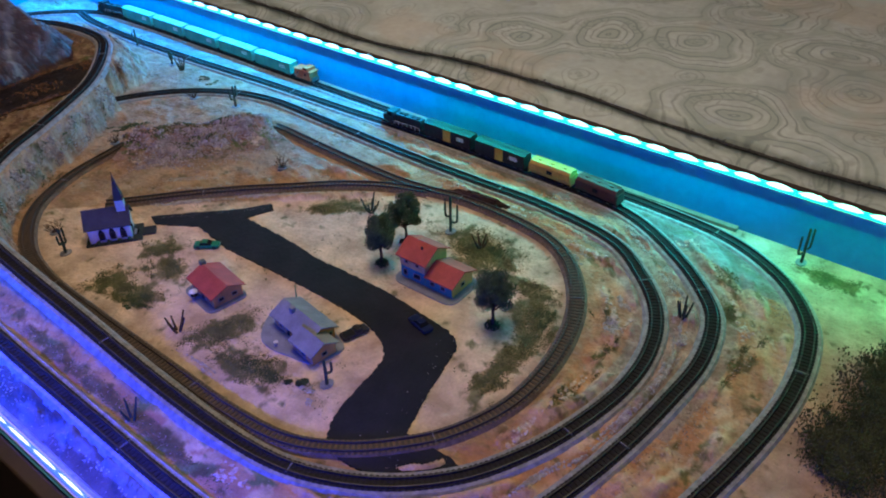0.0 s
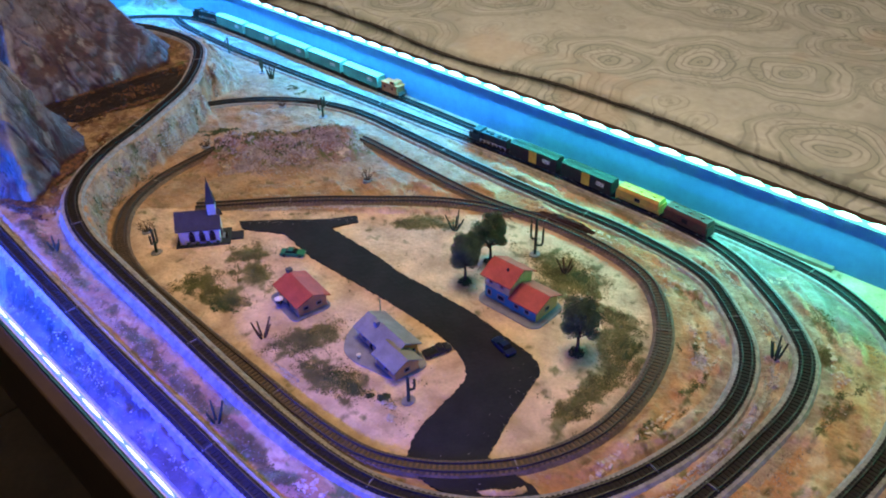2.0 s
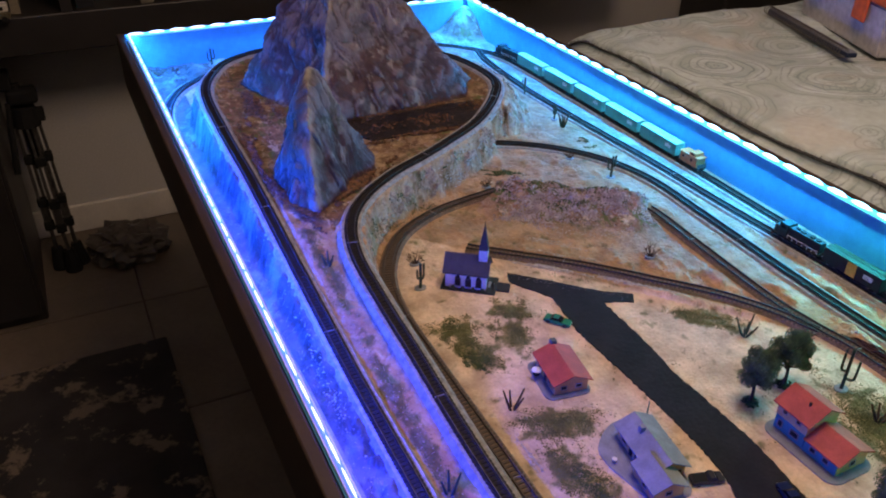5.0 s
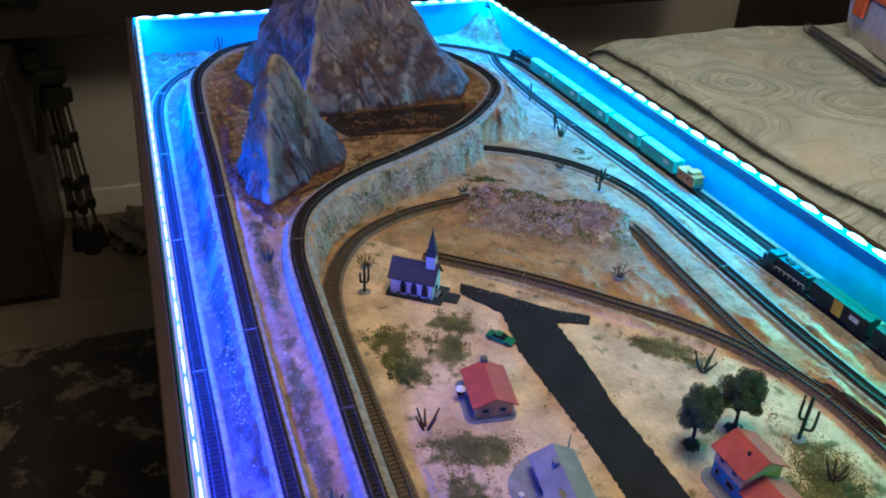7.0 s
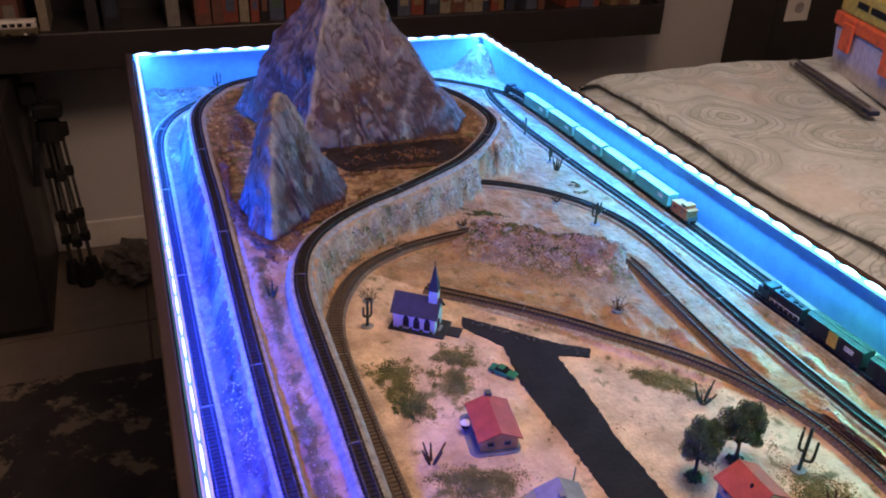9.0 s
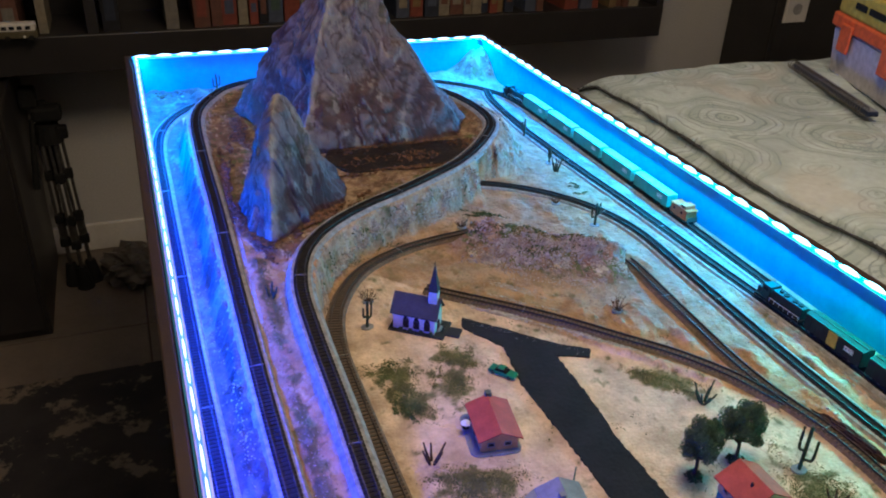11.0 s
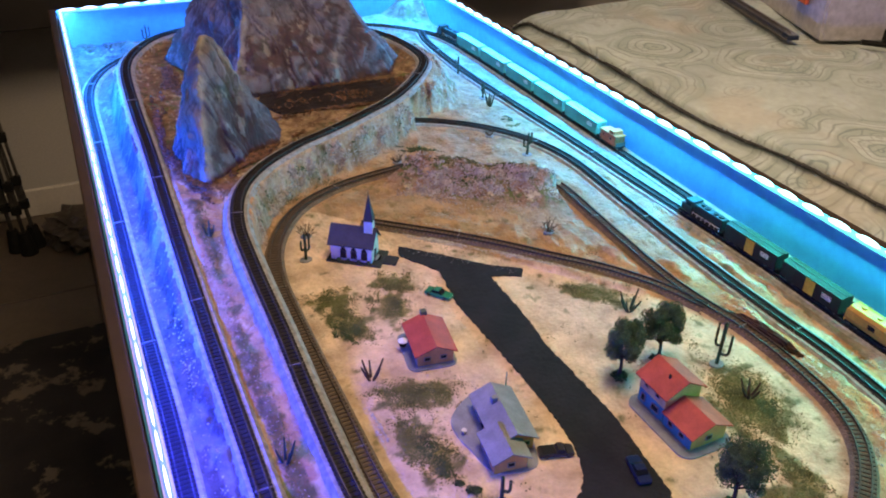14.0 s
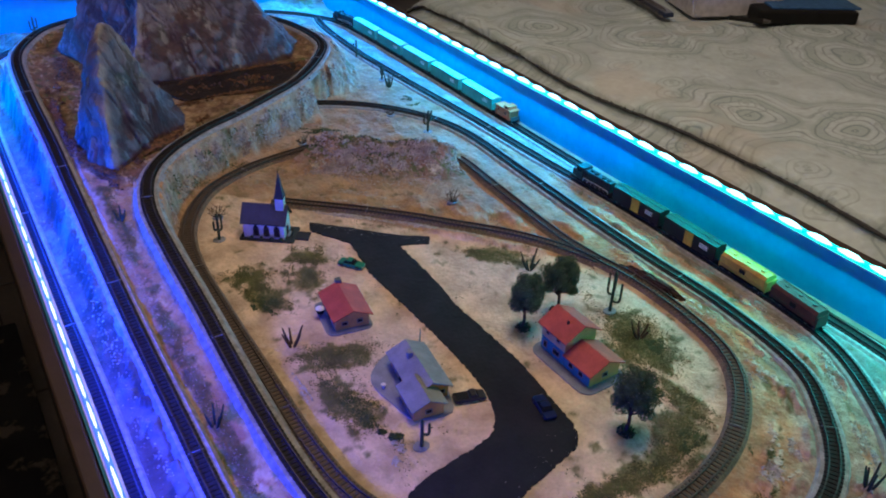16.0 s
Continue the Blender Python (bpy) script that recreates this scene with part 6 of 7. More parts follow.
sec, out = PATHS["second"], PATHS["outer"]
s = distance_at(sec, 0.958)
locomotive(set_on(sec, s + 0.036, 0.072) @ pose(0, 0, 0, 0, 0, 180), 0.072, M_LOCO, "black model diesel locomotive with orange pilot")
s += 0.0745
for _ in range(2):
    boxcar(set_on(sec, s + 0.043, 0.084), 0.084, M_BLACKCAR, "black model boxcar with yellow doors", M_DOORYELLOW, M_PALE)
    s += 0.0875
hopper(set_on(sec, s + 0.034, 0.066), 0.066, M_YELLOWCAR, "yellow model covered hopper car")
s += 0.0695
hopper(set_on(sec, s + 0.033, 0.064), 0.064, M_BROWNCAR, "rust brown model hopper car")

s = distance_at(out, 1.727)
locomotive(set_on(out, s + 0.036, 0.072) @ pose(0, 0, 0, 0, 0, 180), 0.072, M_LOCO, "black model diesel locomotive on the outer loop")
s += 0.0750
for _ in range(5):
    boxcar(set_on(out, s + 0.046, 0.091), 0.091, M_GREENCAR, "green model boxcar with pale roof", None, M_PALE, 13, M_ROOFGREY)
    s += 0.0945
caboose(set_on(out, s + 0.023, 0.044), 0.044, plain("orange_caboose_paint", (0.64, 0.15, 0.055), 0.55), "orange model caboose at the train's end")


# ---- loose scenery: foam, stones ----
def scatter(name, label, category, mat, patches, size, seed, lift=0.35, flat=0.6):
    rnd = random.Random(seed)
    xs, ys, ss = [], [], []
    for x, y, rx, ry, turn, count in patches:
        c, s_ = math.cos(radians(turn)), math.sin(radians(turn))
        seeds = [(rnd.gauss(0, 0.42), rnd.gauss(0, 0.42)) for _ in range(max(3, count // 45))]
        for _ in range(count):
            a, b = rnd.choice(seeds)
            u, v = (a + rnd.gauss(0, 0.13)) * rx, (b + rnd.gauss(0, 0.13)) * ry
            xs.append(x + u * c - v * s_)
            ys.append(y + u * s_ + v * c)
            ss.append(size * rnd.uniform(0.45, 1.5))
    xs, ys = np.array(xs), np.array(ys)
    zs, w = relief(xs, ys)
    clear = (w["d_inn"] > 0.011) & (w["d_sec"] > 0.0145) & (w["d_out"] > 0.0145) & (w["d_sid"] > 0.010) & (xs > 0.006) & (xs < WIDE - 0.006) & (ys < FAR_Y - 0.006)
    clear &= ~inside(xs, ys, ROAD)
    verts, faces = [], []
    for x, y, z, s_, ok in zip(xs, ys, zs, ss, clear):
        if not ok:
            continue
        o = len(verts)
        q = Euler((rnd.uniform(0, 6), rnd.uniform(0, 6), rnd.uniform(0, 6))).to_matrix()
        for a in ((1, 0, 0), (-0.6, 0.8, 0), (-0.7, -0.8, 0.1), (0, 0, 0.9), (0.1, 0.1, -0.8)):
            p = q @ (Vector(a) * s_ * rnd.uniform(0.7, 1.3))
            verts.append((x + p.x, y + p.y, z + s_ * lift + p.z * flat))
        faces += [(o, o + 1, o + 3), (o + 1, o + 2, o + 3), (o + 2, o, o + 3), (o + 1, o, o + 4), (o + 2, o + 1, o + 4), (o, o + 2, o + 4)]
    me = bpy.data.meshes.new(name)
    me.from_pydata(verts, [], faces)
    me.materials.append(mat)
    me.update()
    return tagged(new(name, me), label, category, kind="stuff")


scatter("ground_foam", "olive green ground foam scattered over the sand", "ground cover", M_FOAM, [(f[0], f[1], f[2] * 1.0, f[3] * 1.0, f[4], int(f[5] * 2.6)) for f in FOAM_PATCHES], 0.00075, 31)
scatter("dark_foam", "dark green ground foam on the banks", "ground cover", M_FOAM_DARK, [(*f[:5], int(f[5] * 1.8)) for f in [
    (0.200, 0.905, 0.014, 0.026, 12, 320), (0.425, 1.262, 0.034, 0.012, -35, 380), (0.480, 1.155, 0.060, 0.014, -38, 520), (0.455, 1.178, 0.070, 0.012, -38, 420), (0.440, 1.130, 0.040, 0.014, -38, 160), (0.205, 0.715, 0.014, 0.026, 10, 220), (0.440, 0.545, 0.010, 0.026, -60, 200), (0.500, 0.650, 0.014, 0.018, -25, 260), (0.27, 1.21, 0.06, 0.012, 27, 90), (0.605, 1.31, 0.013, 0.007, -30, 160)]], 0.0010, 33)
scatter("foam_bush", "large dark green foam bush at the layout's corner", "bush", M_FOAM_BUSH, [(0.485, 0.235, 0.085, 0.040, 0, 19000), (0.44, 0.255, 0.045, 0.028, 10, 6000), (0.56, 0.240, 0.04, 0.03, 0, 5000)], 0.0008, 35, 4.0, 2.0)
scatter("ballast_stones", "grey ballast stones strewn beside the siding", "stones", M_STONE, [
    (0.352, 1.022, 0.045, 0.008, -45, 1100), (0.43, 0.947, 0.055, 0.008, -46, 1100), (0.40, 1.02, 0.06, 0.010, -45, 160), (0.545, 0.585, 0.012, 0.030, -15, 420), (0.50, 0.49, 0.018, 0.010, 45, 260), (0.215, 0.655, 0.014, 0.018, 0, 160), (0.52, 1.06, 0.016, 0.03, 30, 200), (0.18, 0.78, 0.005, 0.05, 0, 110), (0.35, 1.26, 0.10, 0.012, 32, 240), (0.63, 0.53, 0.010, 0.03, -30, 120), (0.635, 0.80, 0.008, 0.16, 0, 260), (0.05, 0.95, 0.012, 0.30, 0, 160)], 0.0010, 37)
scatter("rubble", "chunky rusty brown rocks along the small mountain's foot", "rocks", M_SCREE, [(0.205, 1.236, 0.060, 0.006, 38, 70), (0.155, 1.190, 0.020, 0.006, 50, 22), (0.112, 1.45, 0.010, 0.06, 0, 45), (0.098, 1.25, 0.006, 0.06, 0, 40)], 0.0030, 71, 0.4, 0.9)
scatter("gravel", "grey gravel laid between the two climbing lines", "stones", M_STONE, [(0.27, 0.436, 0.05, 0.006, -18, 500), (0.35, 0.413, 0.05, 0.006, -6, 600), (0.43, 0.410, 0.05, 0.006, 3, 600), (0.505, 0.425, 0.04, 0.006, 24, 500), (0.562, 0.462, 0.04, 0.007, 45, 500), (0.610, 0.525, 0.04, 0.007, 62, 420), (0.637, 0.62, 0.006, 0.05, 0, 420), (0.466, 0.486, 0.020, 0.010, 42, 420)], 0.0011, 73)
scatter("plaster_chips", "pale chips of broken plaster along the near curve", "rocks", M_CHIP, [(0.40, 0.470, 0.10, 0.008, 0, 60), (0.50, 0.500, 0.05, 0.010, 42, 60), (0.565, 0.58, 0.012, 0.06, -10, 80), (0.585, 0.72, 0.010, 0.08, 0, 60), (0.56, 0.39, 0.05, 0.015, 35, 40), (0.64, 0.47, 0.03, 0.02, 50, 40), (0.11, 0.62, 0.015, 0.05, 0, 30), (0.17, 0.50, 0.05, 0.010, -45, 50), (0.30, 0.475, 0.05, 0.006, -12, 50)], 0.0026, 75, 0.1, 0.45)
scatter("scree", "rusty brown scree at the mountains' feet", "stones", M_SCREE, [(0.19, 1.232, 0.055, 0.012, 38, 1300), (0.11, 1.20, 0.014, 0.06, 10, 900), (0.092, 1.40, 0.012, 0.13, 0, 900), (0.35, 1.345, 0.11, 0.008, 0, 500), (0.47, 1.41, 0.04, 0.03, 10, 600), (0.36, 1.436, 0.12, 0.006, 0, 500), (0.14, 1.56, 0.03, 0.10, 0, 700), (0.36, 1.39, 0.12, 0.04, 0, 420), (0.13, 1.23, 0.04, 0.05, 0, 700), (0.45, 1.36, 0.05, 0.012, 35, 300)], 0.0019, 39, 1.3)

# grit and pebbles glued over the painted plaster
GRIT_AREAS = [(0.50, 0.43, 0.14, 0.05, 20, 900), (0.30, 0.38, 0.20, 0.03, -8, 800), (0.58, 0.60, 0.04, 0.14, 0, 500), (0.10, 0.90, 0.03, 0.36, 0, 800), (0.045, 1.1, 0.025, 0.6, 0, 700), (0.42, 1.08, 0.16, 0.09, -42, 900), (0.26, 1.20, 0.12, 0.03, 30, 700), (0.60, 0.95, 0.05, 0.30, 0, 700), (0.54, 1.35, 0.06, 0.10, 0, 500), (0.60, 0.38, 0.08, 0.06, 20, 500), (0.30, 1.38, 0.22, 0.10, 0, 700)]
M_GRIT = material("mixed_grit", (0.50, 0.40, 0.32), 0.9, dark=(0.16, 0.11, 0.085), scale=260, bump=0.0, spots=(0.08, 0.06, 0.05), spot_scale=190, spot_at=0.56)
scatter("grit", "mixed grit and small pebbles over the painted scenery", "stones", M_GRIT, GRIT_AREAS, 0.00075, 43)
rnd = random.Random(91)
scatter("loose_specks", "loose dark specks of foam and grit on the sand", "ground cover", M_FOAM_DARK, [(rnd.uniform(0.18, 0.54), rnd.uniform(0.55, 1.0), 0.02, 0.02, 0, 9) for _ in range(70)] + [(0.44, 1.11, 0.10, 0.035, -38, 520), (0.50, 1.13, 0.06, 0.02, -38, 380)], 0.0008, 51)
BANK = [(0.156, 1.03, 0.006, 0.05, 0), (0.166, 1.10, 0.006, 0.035, -12), (0.198, 1.162, 0.030, 0.007, 50), (0.245, 1.205, 0.034, 0.007, 36), (0.305, 1.238, 0.040, 0.007, 30), (0.370, 1.276, 0.040, 0.007, 32), (0.438, 1.322, 0.040, 0.007, 38), (0.505, 1.385, 0.034, 0.008, 48), (0.553, 1.46, 0.010, 0.04, 0), (0.560, 1.55, 0.012, 0.05, 0)]
M_BANKROCK = material("mauve_bank_rock", (0.46, 0.37, 0.31), 0.9, dark=(0.26, 0.19, 0.155), scale=120, bump=0.4, fine=400, spots=(0.36, 0.31, 0.27), spot_scale=150, spot_at=0.60)
scatter("bank_rocks", "mauve grey rocks set into the steep bank", "rocks", M_BANKROCK, [(*b, 230) for b in BANK], 0.0026, 45, 0.0, 0.9)
scatter("bank_shrubs", "small dark shrubs growing on the bank and hill", "ground cover", M_FOAM_DARK, [(*b, 34) for b in BANK] + [(0.465, 1.145, 0.090, 0.030, -38, 420)], 0.0013, 47, 0.6, 1.0)
scatter("hill_stones", "rust and violet stones on the hill over the hidden line", "rocks", material("violet_hill_stone", (0.42, 0.35, 0.32), 0.9, dark=(0.24, 0.19, 0.185), scale=70, bump=0.3), [(0.445, 1.125, 0.095, 0.036, -38, 1100), (0.49, 1.10, 0.06, 0.03, -38, 500), (0.40, 1.13, 0.06, 0.03, -38, 500)], 0.0019, 49, 0.1, 0.9)
scatter("hill_gravel", "pale gravel washed down the hill's slope", "stones", M_STONE, [(0.45, 1.12, 0.10, 0.040, -38, 600), (0.43, 1.085, 0.10, 0.030, -38, 420), (0.39, 1.07, 0.10, 0.014, -44, 300)], 0.0008, 53)
rnd = random.Random(77)
verts, faces = [], []
for _ in range(190):
    u = rnd.random()
    if rnd.random() < 0.72:
        x, y = 0.303 + 0.109 * u + rnd.gauss(0, 0.0022), 1.028 - 0.100 * u - 0.006 + rnd.gauss(0, 0.0060)
    else:
        x, y = 0.20 + 0.16 * u + rnd.gauss(0, 0.006), 0.548 + 0.045 * u + rnd.gauss(0, 0.012)
    r, o = rnd.uniform(0.0002, 0.0008), len(verts)
    for a in ((1, 0, 0), (-0.6, 0.8, 0), (-0.7, -0.8, 0.1), (0, 0, 0.9)):
        verts.append((x + a[0] * r * rnd.uniform(0.7, 1.3), y + a[1] * r * rnd.uniform(0.7, 1.3), 0.0016 + a[2] * r))
    faces += [(o, o + 1, o + 3), (o + 1, o + 2, o + 3), (o + 2, o, o + 3)]
me = bpy.data.meshes.new("road_pebbles")
me.from_pydata(verts, [], faces)
me.materials.append(M_STONE)
tagged(new("road_pebbles", me), "pale pebbles strewn over the black road", "stones", kind="stuff")

# dark rock ridge beside the junction
bm = bmesh.new()
bmesh.ops.create_icosphere(bm, subdivisions=4, radius=1.0)
for v in bm.verts:
    n_ = noise.fractal(v.co * 3.0, 0.9, 2.0, 4)
    v.co = Vector((v.co.x * 0.0070, v.co.y * 0.040, max(v.co.z, -0.3) * 0.0095)) * (1 + 0.28 * n_)
ridge = part("rock_ridge", bm, plain("dark_brown_rock", (0.055, 0.030, 0.022), 0.85, bump=0.8, fine=300))
ridge.matrix_basis = pose(0.574, 0.732, 0.0, 0, 0, 8)
tagged(ridge, "low dark brown rock ridge beside the junction", "rock")


# ---- the room's things ----
def shelf_and_books():
    x0, x1, y0, y1 = -1.3, 1.545, 2.45, 2.698
    sh = thing("bookcase", Matrix(), "long black wooden bookcase full of books on the wall", "bookcase")
    part("bottom_board", boxed(x0, x1, y0, y1, -0.105, -0.014, 0.003), M_BLACK, sh)
    part("top_board", boxed(x0, x1, y0, y1, 0.34, 0.375, 0.003), M_BLACK, sh)
    part("back_panel", boxed(x0, x1, y1 - 0.012, y1, -0.014, 0.34), M_BLACK, sh)
    for x in (x0, -0.09, 0.62, x1 - 0.025):
        part("upright", boxed(x, x + 0.025, y0 + 0.004, y1 - 0.012, -0.014, 0.34), M_BLACK, sh)
    rnd = random.Random(5)
    tones = [(0.30, 0.27, 0.22), (0.05, 0.06, 0.09), (0.35, 0.09, 0.06), (0.10, 0.16, 0.12), (0.40, 0.34, 0.24), (0.03, 0.03, 0.035), (0.22, 0.10, 0.07), (0.33, 0.22, 0.10), (0.12, 0.14, 0.20)]
    mats = [plain("book_cover", tuple(v * 0.55 for v in c), 0.6) for c in tones]
    pages = plain("book_pages", (0.62, 0.57, 0.46), 0.9)
    for a, b in ((-0.62, -0.10), (-0.055, 0.60), (0.655, 1.50)):
        x = a
        while x < b - 0.05:
            t, hgt, dp = rnd.uniform(0.014, 0.042), rnd.uniform(0.19, 0.27), rnd.uniform(0.13, 0.18)
            if rnd.random() < 0.30:
                x += 0.035
                continue
            front = y0 + rnd.uniform(0.012, 0.030)
            bk = thing("book", pose(x, front, -0.014), "worn book standing on the black bookcase", "book", "books on the bookcase")
            m = rnd.choice(mats)
            bm = boxed(0, t, 0, 0.003, 0, hgt, 0.0008)
            box(bm, 0, 0.0025, 0.003, dp, 0, hgt)
            box(bm, t - 0.0025, t, 0.003, dp, 0, hgt)
            part("cover", bm, m, bk)
            part("pages", boxed(0.0026, t - 0.0026, 0.0031, dp - 0.003, 0.003, hgt - 0.004), pages, bk)
            if rnd.random() < 0.6:
                part("spine_label", boxed(t * 0.2, t * 0.8, -0.0006, 0.0002, hgt * 0.12, hgt * rnd.uniform(0.2, 0.45)), rnd.choice(mats), bk)
            x += t + rnd.uniform(0.0005, 0.004)


shelf_and_books()

van = thing("toy_van", pose(-0.236, 2.433, -0.014), "white and olive toy camper van on the bookcase", "toy van")
part("body", boxed(-0.040, 0.040, -0.0155, 0.0155, 0.006, 0.022, 0.003), plain("olive_van_paint", (0.10, 0.085, 0.05), 0.35), van)
top = part("upper_body", boxed(-0.040, 0.038, -0.0150, 0.0150, 0.0215, 0.040, 0.004), plain("white_van_paint", (0.66, 0.62, 0.55), 0.35), van)
for x in (-0.028, -0.012, 0.004, 0.022):
    part("window", boxed(x - 0.0055, x + 0.0055, -0.0155, -0.0145, 0.026, 0.034, 0.0006), M_GLASS, top)
for x in (-0.024, 0.026):
    for s in (-1, 1):
        part("wheel", tube(bmesh.new(), (x, s * 0.012, 0.0065), (x, s * 0.0165, 0.0065), 0.0065, 0.0065, 16), M_TYRE, van)
part("headlight", tube(bmesh.new(), (0.012, -0.0160, 0.010), (0.012, -0.0175, 0.010), 0.0028, 0.0028, 10), M_PALE, van)


def tripod():
    t = thing("tripod", pose(-0.211, 2.50, FLOOR_Z), "black folded camera tripod standing against the wall", "tripod")
    top = Vector((-0.018, 0.035, 0.435))
    for dx, dy in ((-0.020, 0.003), (0.020, 0.008), (0.003, -0.018)):
        a, b = Vector((dx * 1.3, dy * 1.3, 0.0)), top + Vector((dx, dy, 0))
        side = Vector((0.0065, 0.003, 0))
        leg = part("leg", tube(bmesh.new(), a, a.lerp(b, 0.45), 0.0055, 0.0055, 10), M_STEEL, t, "grey metal lower leg")
        for k in (-1, 1):
            part("upper_rod", tube(bmesh.new(), a.lerp(b, 0.30) + side * k, b + side * k, 0.0042, 0.0042, 8), M_STEEL, leg)
        for u in (0.30, 0.46, 0.74):
            p = a.lerp(b, u)
            part("clamp", boxed(p.x - 0.013, p.x + 0.013, p.y - 0.010, p.y + 0.010, p.z - 0.012, p.z + 0.014, 0.004), M_TYRE, leg)
        part("rubber_foot", tube(bmesh.new(), a, a.lerp(b, 0.15), 0.024, 0.014, 12), M_TYRE, leg)
    part("column", tube(bmesh.new(), top + Vector((0, 0, -0.14)), top + Vector((-0.004, 0, 0.09)), 0.011, 0.011, 10), M_TYRE, t)
    part("collar", tube(bmesh.new(), top + Vector((0, 0, -0.020)), top + Vector((0, 0, 0.030)), 0.034, 0.028, 14), M_TYRE, t)
    part("crank", boxed(top.x + 0.022, top.x + 0.046, top.y - 0.014, top.y + 0.012, top.z - 0.012, top.z + 0.022, 0.004), M_TYRE, t)
    part("head", boxed(top.x - 0.030, top.x + 0.040, top.y - 0.026, top.y + 0.024, top.z + 0.040, top.z + 0.078, 0.008), M_TYRE, t)
    part("mount", boxed(top.x - 0.052, top.x - 0.012, top.y - 0.022, top.y + 0.022, top.z + 0.078, top.z + 0.128, 0.007), M_TYRE, t)
    part("pan_handle", tube(bmesh.new(), top + Vector((-0.03, -0.02, 0.05)), top + Vector((-0.050, -0.045, -0.13)), 0.006, 0.009, 10), M_TYRE, t)


tripod()

bag = bmesh.new()
bmesh.ops.create_icosphere(bag, subdivisions=4, radius=1.0)
for v in bag.verts:
    n_ = noise.fractal(v.co * 2.4, 0.8, 2.0, 5)
    v.co = Vector((v.co.x * 0.10, v.co.y * 0.09, max(v.co.z, -0.55) * 0.055)) * (1 + 0.35 * n_)
ob = part("bag", bag, plain("grey_crumpled_plastic", (0.10, 0.085, 0.075), 0.35, bump=0.4, fine=60))
ob.matrix_basis = pose(-0.055, 2.50, FLOOR_Z + 0.032)
tagged(ob, "crumpled grey plastic bag on the floor", "bag")

cab = thing("cabinet", pose(-0.715, 2.42, FLOOR_Z), "black cabinet standing against the wall", "cabinet")
part("body", boxed(-0.46, 0.43, -0.16, 0.26, 0.0, 0.60, 0.006), M_BLACK, cab)
for s in (-1, 1):
    d = part("door", boxed(s * 0.215 - 0.205, s * 0.215 + 0.205, -0.178, -0.161, 0.03, 0.58, 0.003), M_BLACK, cab)
    part("knob", tube(bmesh.new(), (s * 0.03, -0.178, 0.33), (s * 0.03, -0.196, 0.33), 0.010, 0.012, 12), M_STEEL, d)

dark = thing("wardrobe", pose(2.29, 2.55, FLOOR_Z), "dark blue-black wardrobe beside the bed", "wardrobe")
part("body", boxed(-0.29, 0.29, -0.08, 0.14, 0.0, 1.9, 0.005), M_BLACK, dark)
for s in (-1, 1):
    part("door", boxed(s * 0.1455 - 0.1435, s * 0.1455 + 0.1435, -0.10, -0.081, 0.02, 1.88, 0.003), M_BLACK, dark)
plate = thing("socket_plate", pose(2.062, 2.4465, -0.052), "white wall socket plate on the dark panel", "socket")
part("plate", boxed(-0.045, 0.045, -0.008, 0.003, -0.034, 0.060, 0.003), M_WHITE, plate)
part("socket", tube(bmesh.new(), (0, -0.0075, 0.010), (0, -0.010, 0.010), 0.018, 0.018, 16), plain("grey_socket", (0.35, 0.34, 0.33)), plate)


def storage_box():
    turn = math.degrees(math.atan2(-0.29, -0.11)) + 90
    b = thing("storage_box", pose(1.292, 1.455, 0.052, 0, 0, 180 + turn + 180), "translucent storage box with orange lid on the bed", "storage box")
    clear = plain("frosted_plastic", (0.60, 0.57, 0.60), 0.3, bump=0.05)
    orange = plain("orange_plastic_lid", (0.80, 0.15, 0.05), 0.4)
    tan = plain("yellow_label_card", (0.52, 0.40, 0.08), 0.6)
    l, w = 0.158, 0.20
    bm = bmesh.new()
    lo = [bm.verts.new(p) for p in ((0.008, -l + 0.008, -0.004), (w, -l + 0.008, -0.004), (w, l - 0.008, -0.004), (0.008, l - 0.008, -0.004))]
    hi = [bm.verts.new(p) for p in ((0, -l, 0.088), (w, -l, 0.088), (w, l, 0.088), (0, l, 0.088))]
    for k in range(4):
        bm.faces.new((lo[k], lo[(k + 1) % 4], hi[(k + 1) % 4], hi[k]))
    bm.faces.new(lo[::-1])
    bm.faces.new(hi)
    bmesh.ops.bevel(bm, geom=list(bm.edges), offset=0.004, segments=2, affect="EDGES")
    part("body", bm, clear, b, "translucent grey-violet body")
    lid = part("lid", boxed(-0.006, w + 0.004, -l - 0.005, l + 0.005, 0.088, 0.116, 0.005), orange, b, "orange lid")
    part("label", boxed(-0.003, w, -l + 0.004, l - 0.004, 0.116, 0.168, 0.006), tan, lid, "yellow card label with dark bars")
    part("top_panel", boxed(0.004, w - 0.004, -l + 0.02, l - 0.07, 0.168, 0.186, 0.005), orange, lid)
    for y0, y1 in ((0.040, 0.085), (-0.035, 0.030)):
        part("lettering", boxed(-0.0042, -0.0028, y0, y1, 0.136, 0.148), M_TYRE, lid, "dark unreadable lettering bar")
    for y in (0.085, -0.085):
        part("latch", boxed(-0.012, -0.0055, y - 0.022, y + 0.022, 0.050, 0.104, 0.003), orange, b)


storage_box()

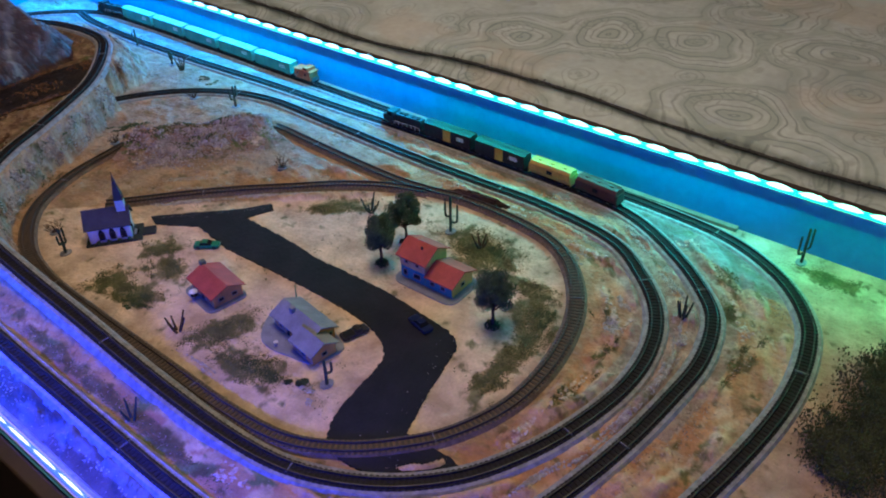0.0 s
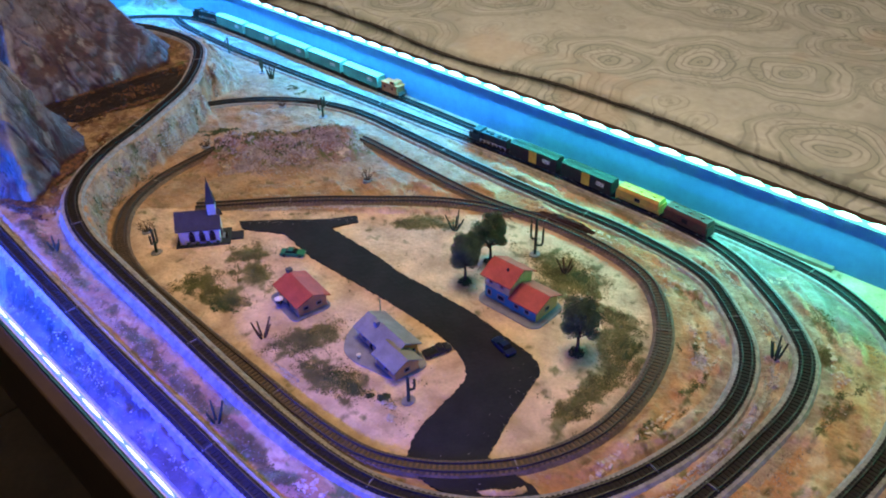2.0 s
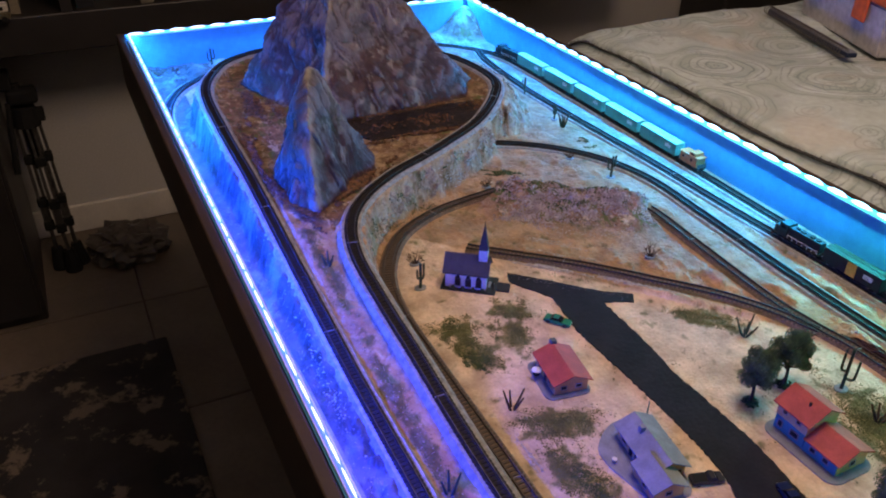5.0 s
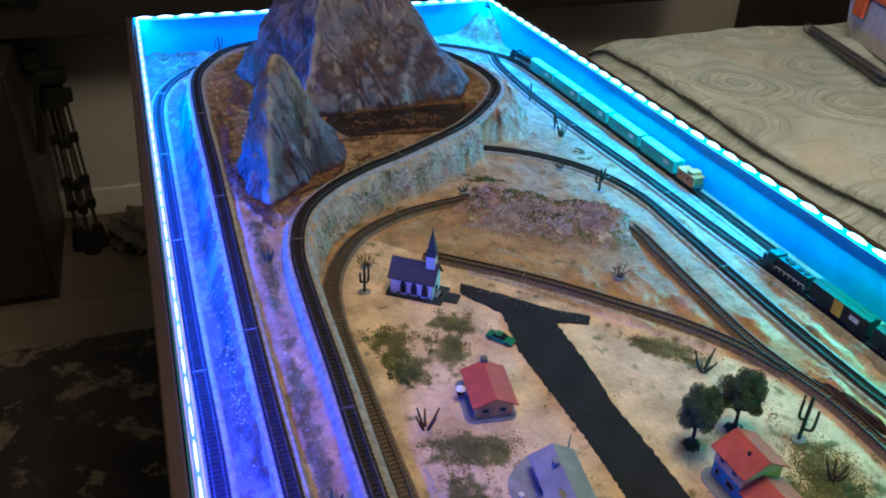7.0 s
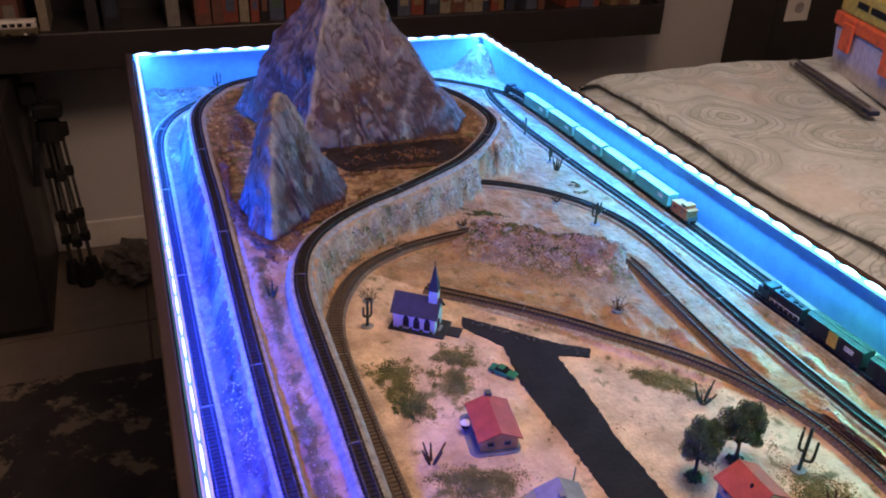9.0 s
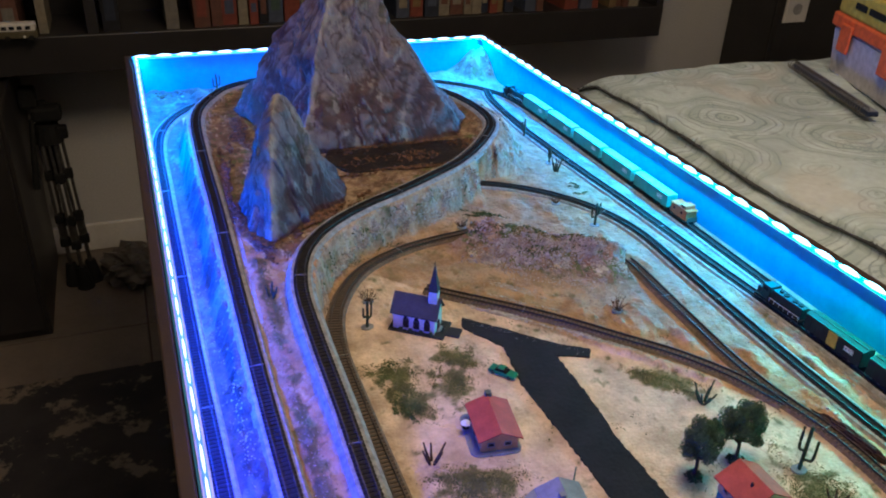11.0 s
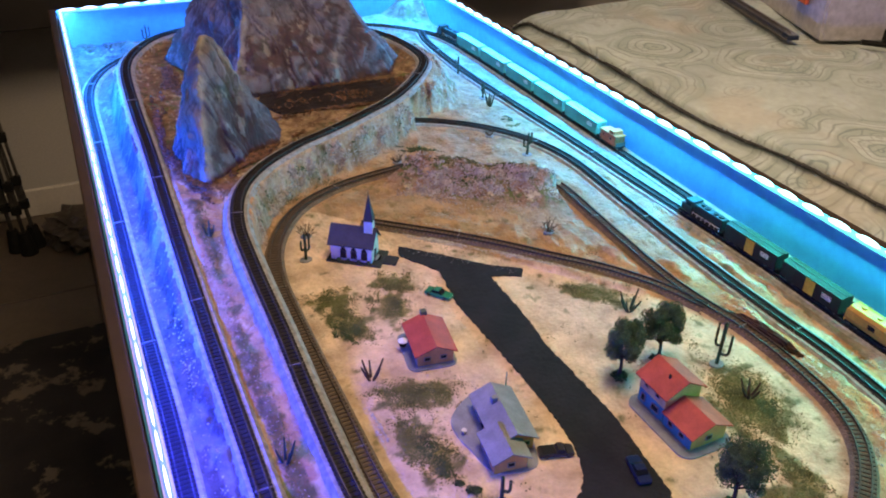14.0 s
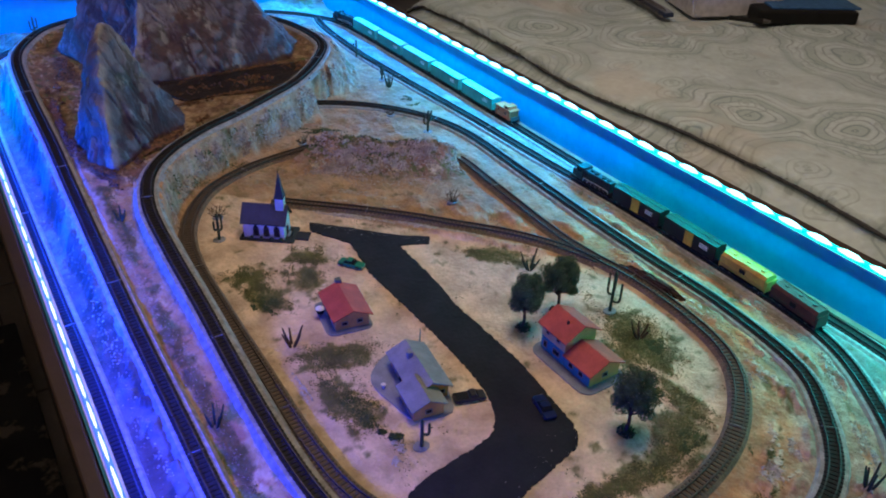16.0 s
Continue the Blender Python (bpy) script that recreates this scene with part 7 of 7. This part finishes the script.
nb = thing("notebook", pose(1.240, 1.468, 0.052, 0, 0, math.degrees(math.atan2(0.28, 0.09))), "dark blue spiral notebook lying on the quilt", "notebook")
part("cover", boxed(-0.150, 0.150, -0.012, 0.010, 0.0, 0.009, 0.002), plain("dark_blue_cover", (0.022, 0.035, 0.085), 0.5), nb)
part("page_block", boxed(-0.148, 0.148, -0.010, 0.008, 0.002, 0.0105), plain("blue_grey_pages", (0.22, 0.24, 0.30), 0.8), nb)
coil = bmesh.new()
for k in range(34):
    x = -0.145 + 0.29 * k / 33
    for j in range(10):
        a0, a1 = 2 * math.pi * j / 10, 2 * math.pi * (j + 1) / 10
        tube(coil, (x, 0.014 + 0.009 * math.cos(a0), 0.010 + 0.009 * math.sin(a0)), (x + 0.0008, 0.014 + 0.009 * math.cos(a1), 0.010 + 0.009 * math.sin(a1)), 0.0011, 0.0011, 5, False)
part("coil", coil, M_STEEL, nb, "grey wire coil")

tray = thing("tray", pose(1.44, 1.215, 0.053, 0, 0, -28), "black shallow tray with a blue sheet on the bed", "tray")
part("body", boxed(-0.10, 0.10, -0.045, 0.045, -0.004, 0.022, 0.004), M_TYRE, tray)
part("sheet", boxed(-0.07, 0.11, -0.030, 0.050, 0.022, 0.026, 0.001), plain("blue_sheet", (0.05, 0.14, 0.30), 0.6), tray)
pen = thing("pen", pose(1.316, 1.236, 0.056, 0, 0, -47), "black pen lying on the quilt", "pen")
part("barrel", tube(bmesh.new(), (-0.035, 0, 0.001), (0.028, 0, 0.001), 0.0048, 0.0048, 10), M_TYRE, pen)
part("cap", tube(bmesh.new(), (0.028, 0, 0.001), (0.042, 0, 0.001), 0.0050, 0.0030, 10), M_STEEL, pen)


M_TILE = material("beige_floor_tile_piece", (0.17, 0.135, 0.105), 0.45, dark=(0.12, 0.095, 0.072), scale=5, bump=0.15, fine=90, vary=0.10)

# ---- floor tiles ----
tile_mesh = None
for i in range(6):
    for j in range(9):
        if tile_mesh is None:
            ob = part("tile", boxed(-0.226, 0.226, -0.226, 0.226, -0.006, 0.003, 0.002), M_TILE)
            tile_mesh = ob.data
        else:
            ob = new("tile", tile_mesh)
        ob.parent = floor
        ob.location = (-1.66 + 0.458 * i, 2.47 - 0.458 * j, FLOOR_Z)
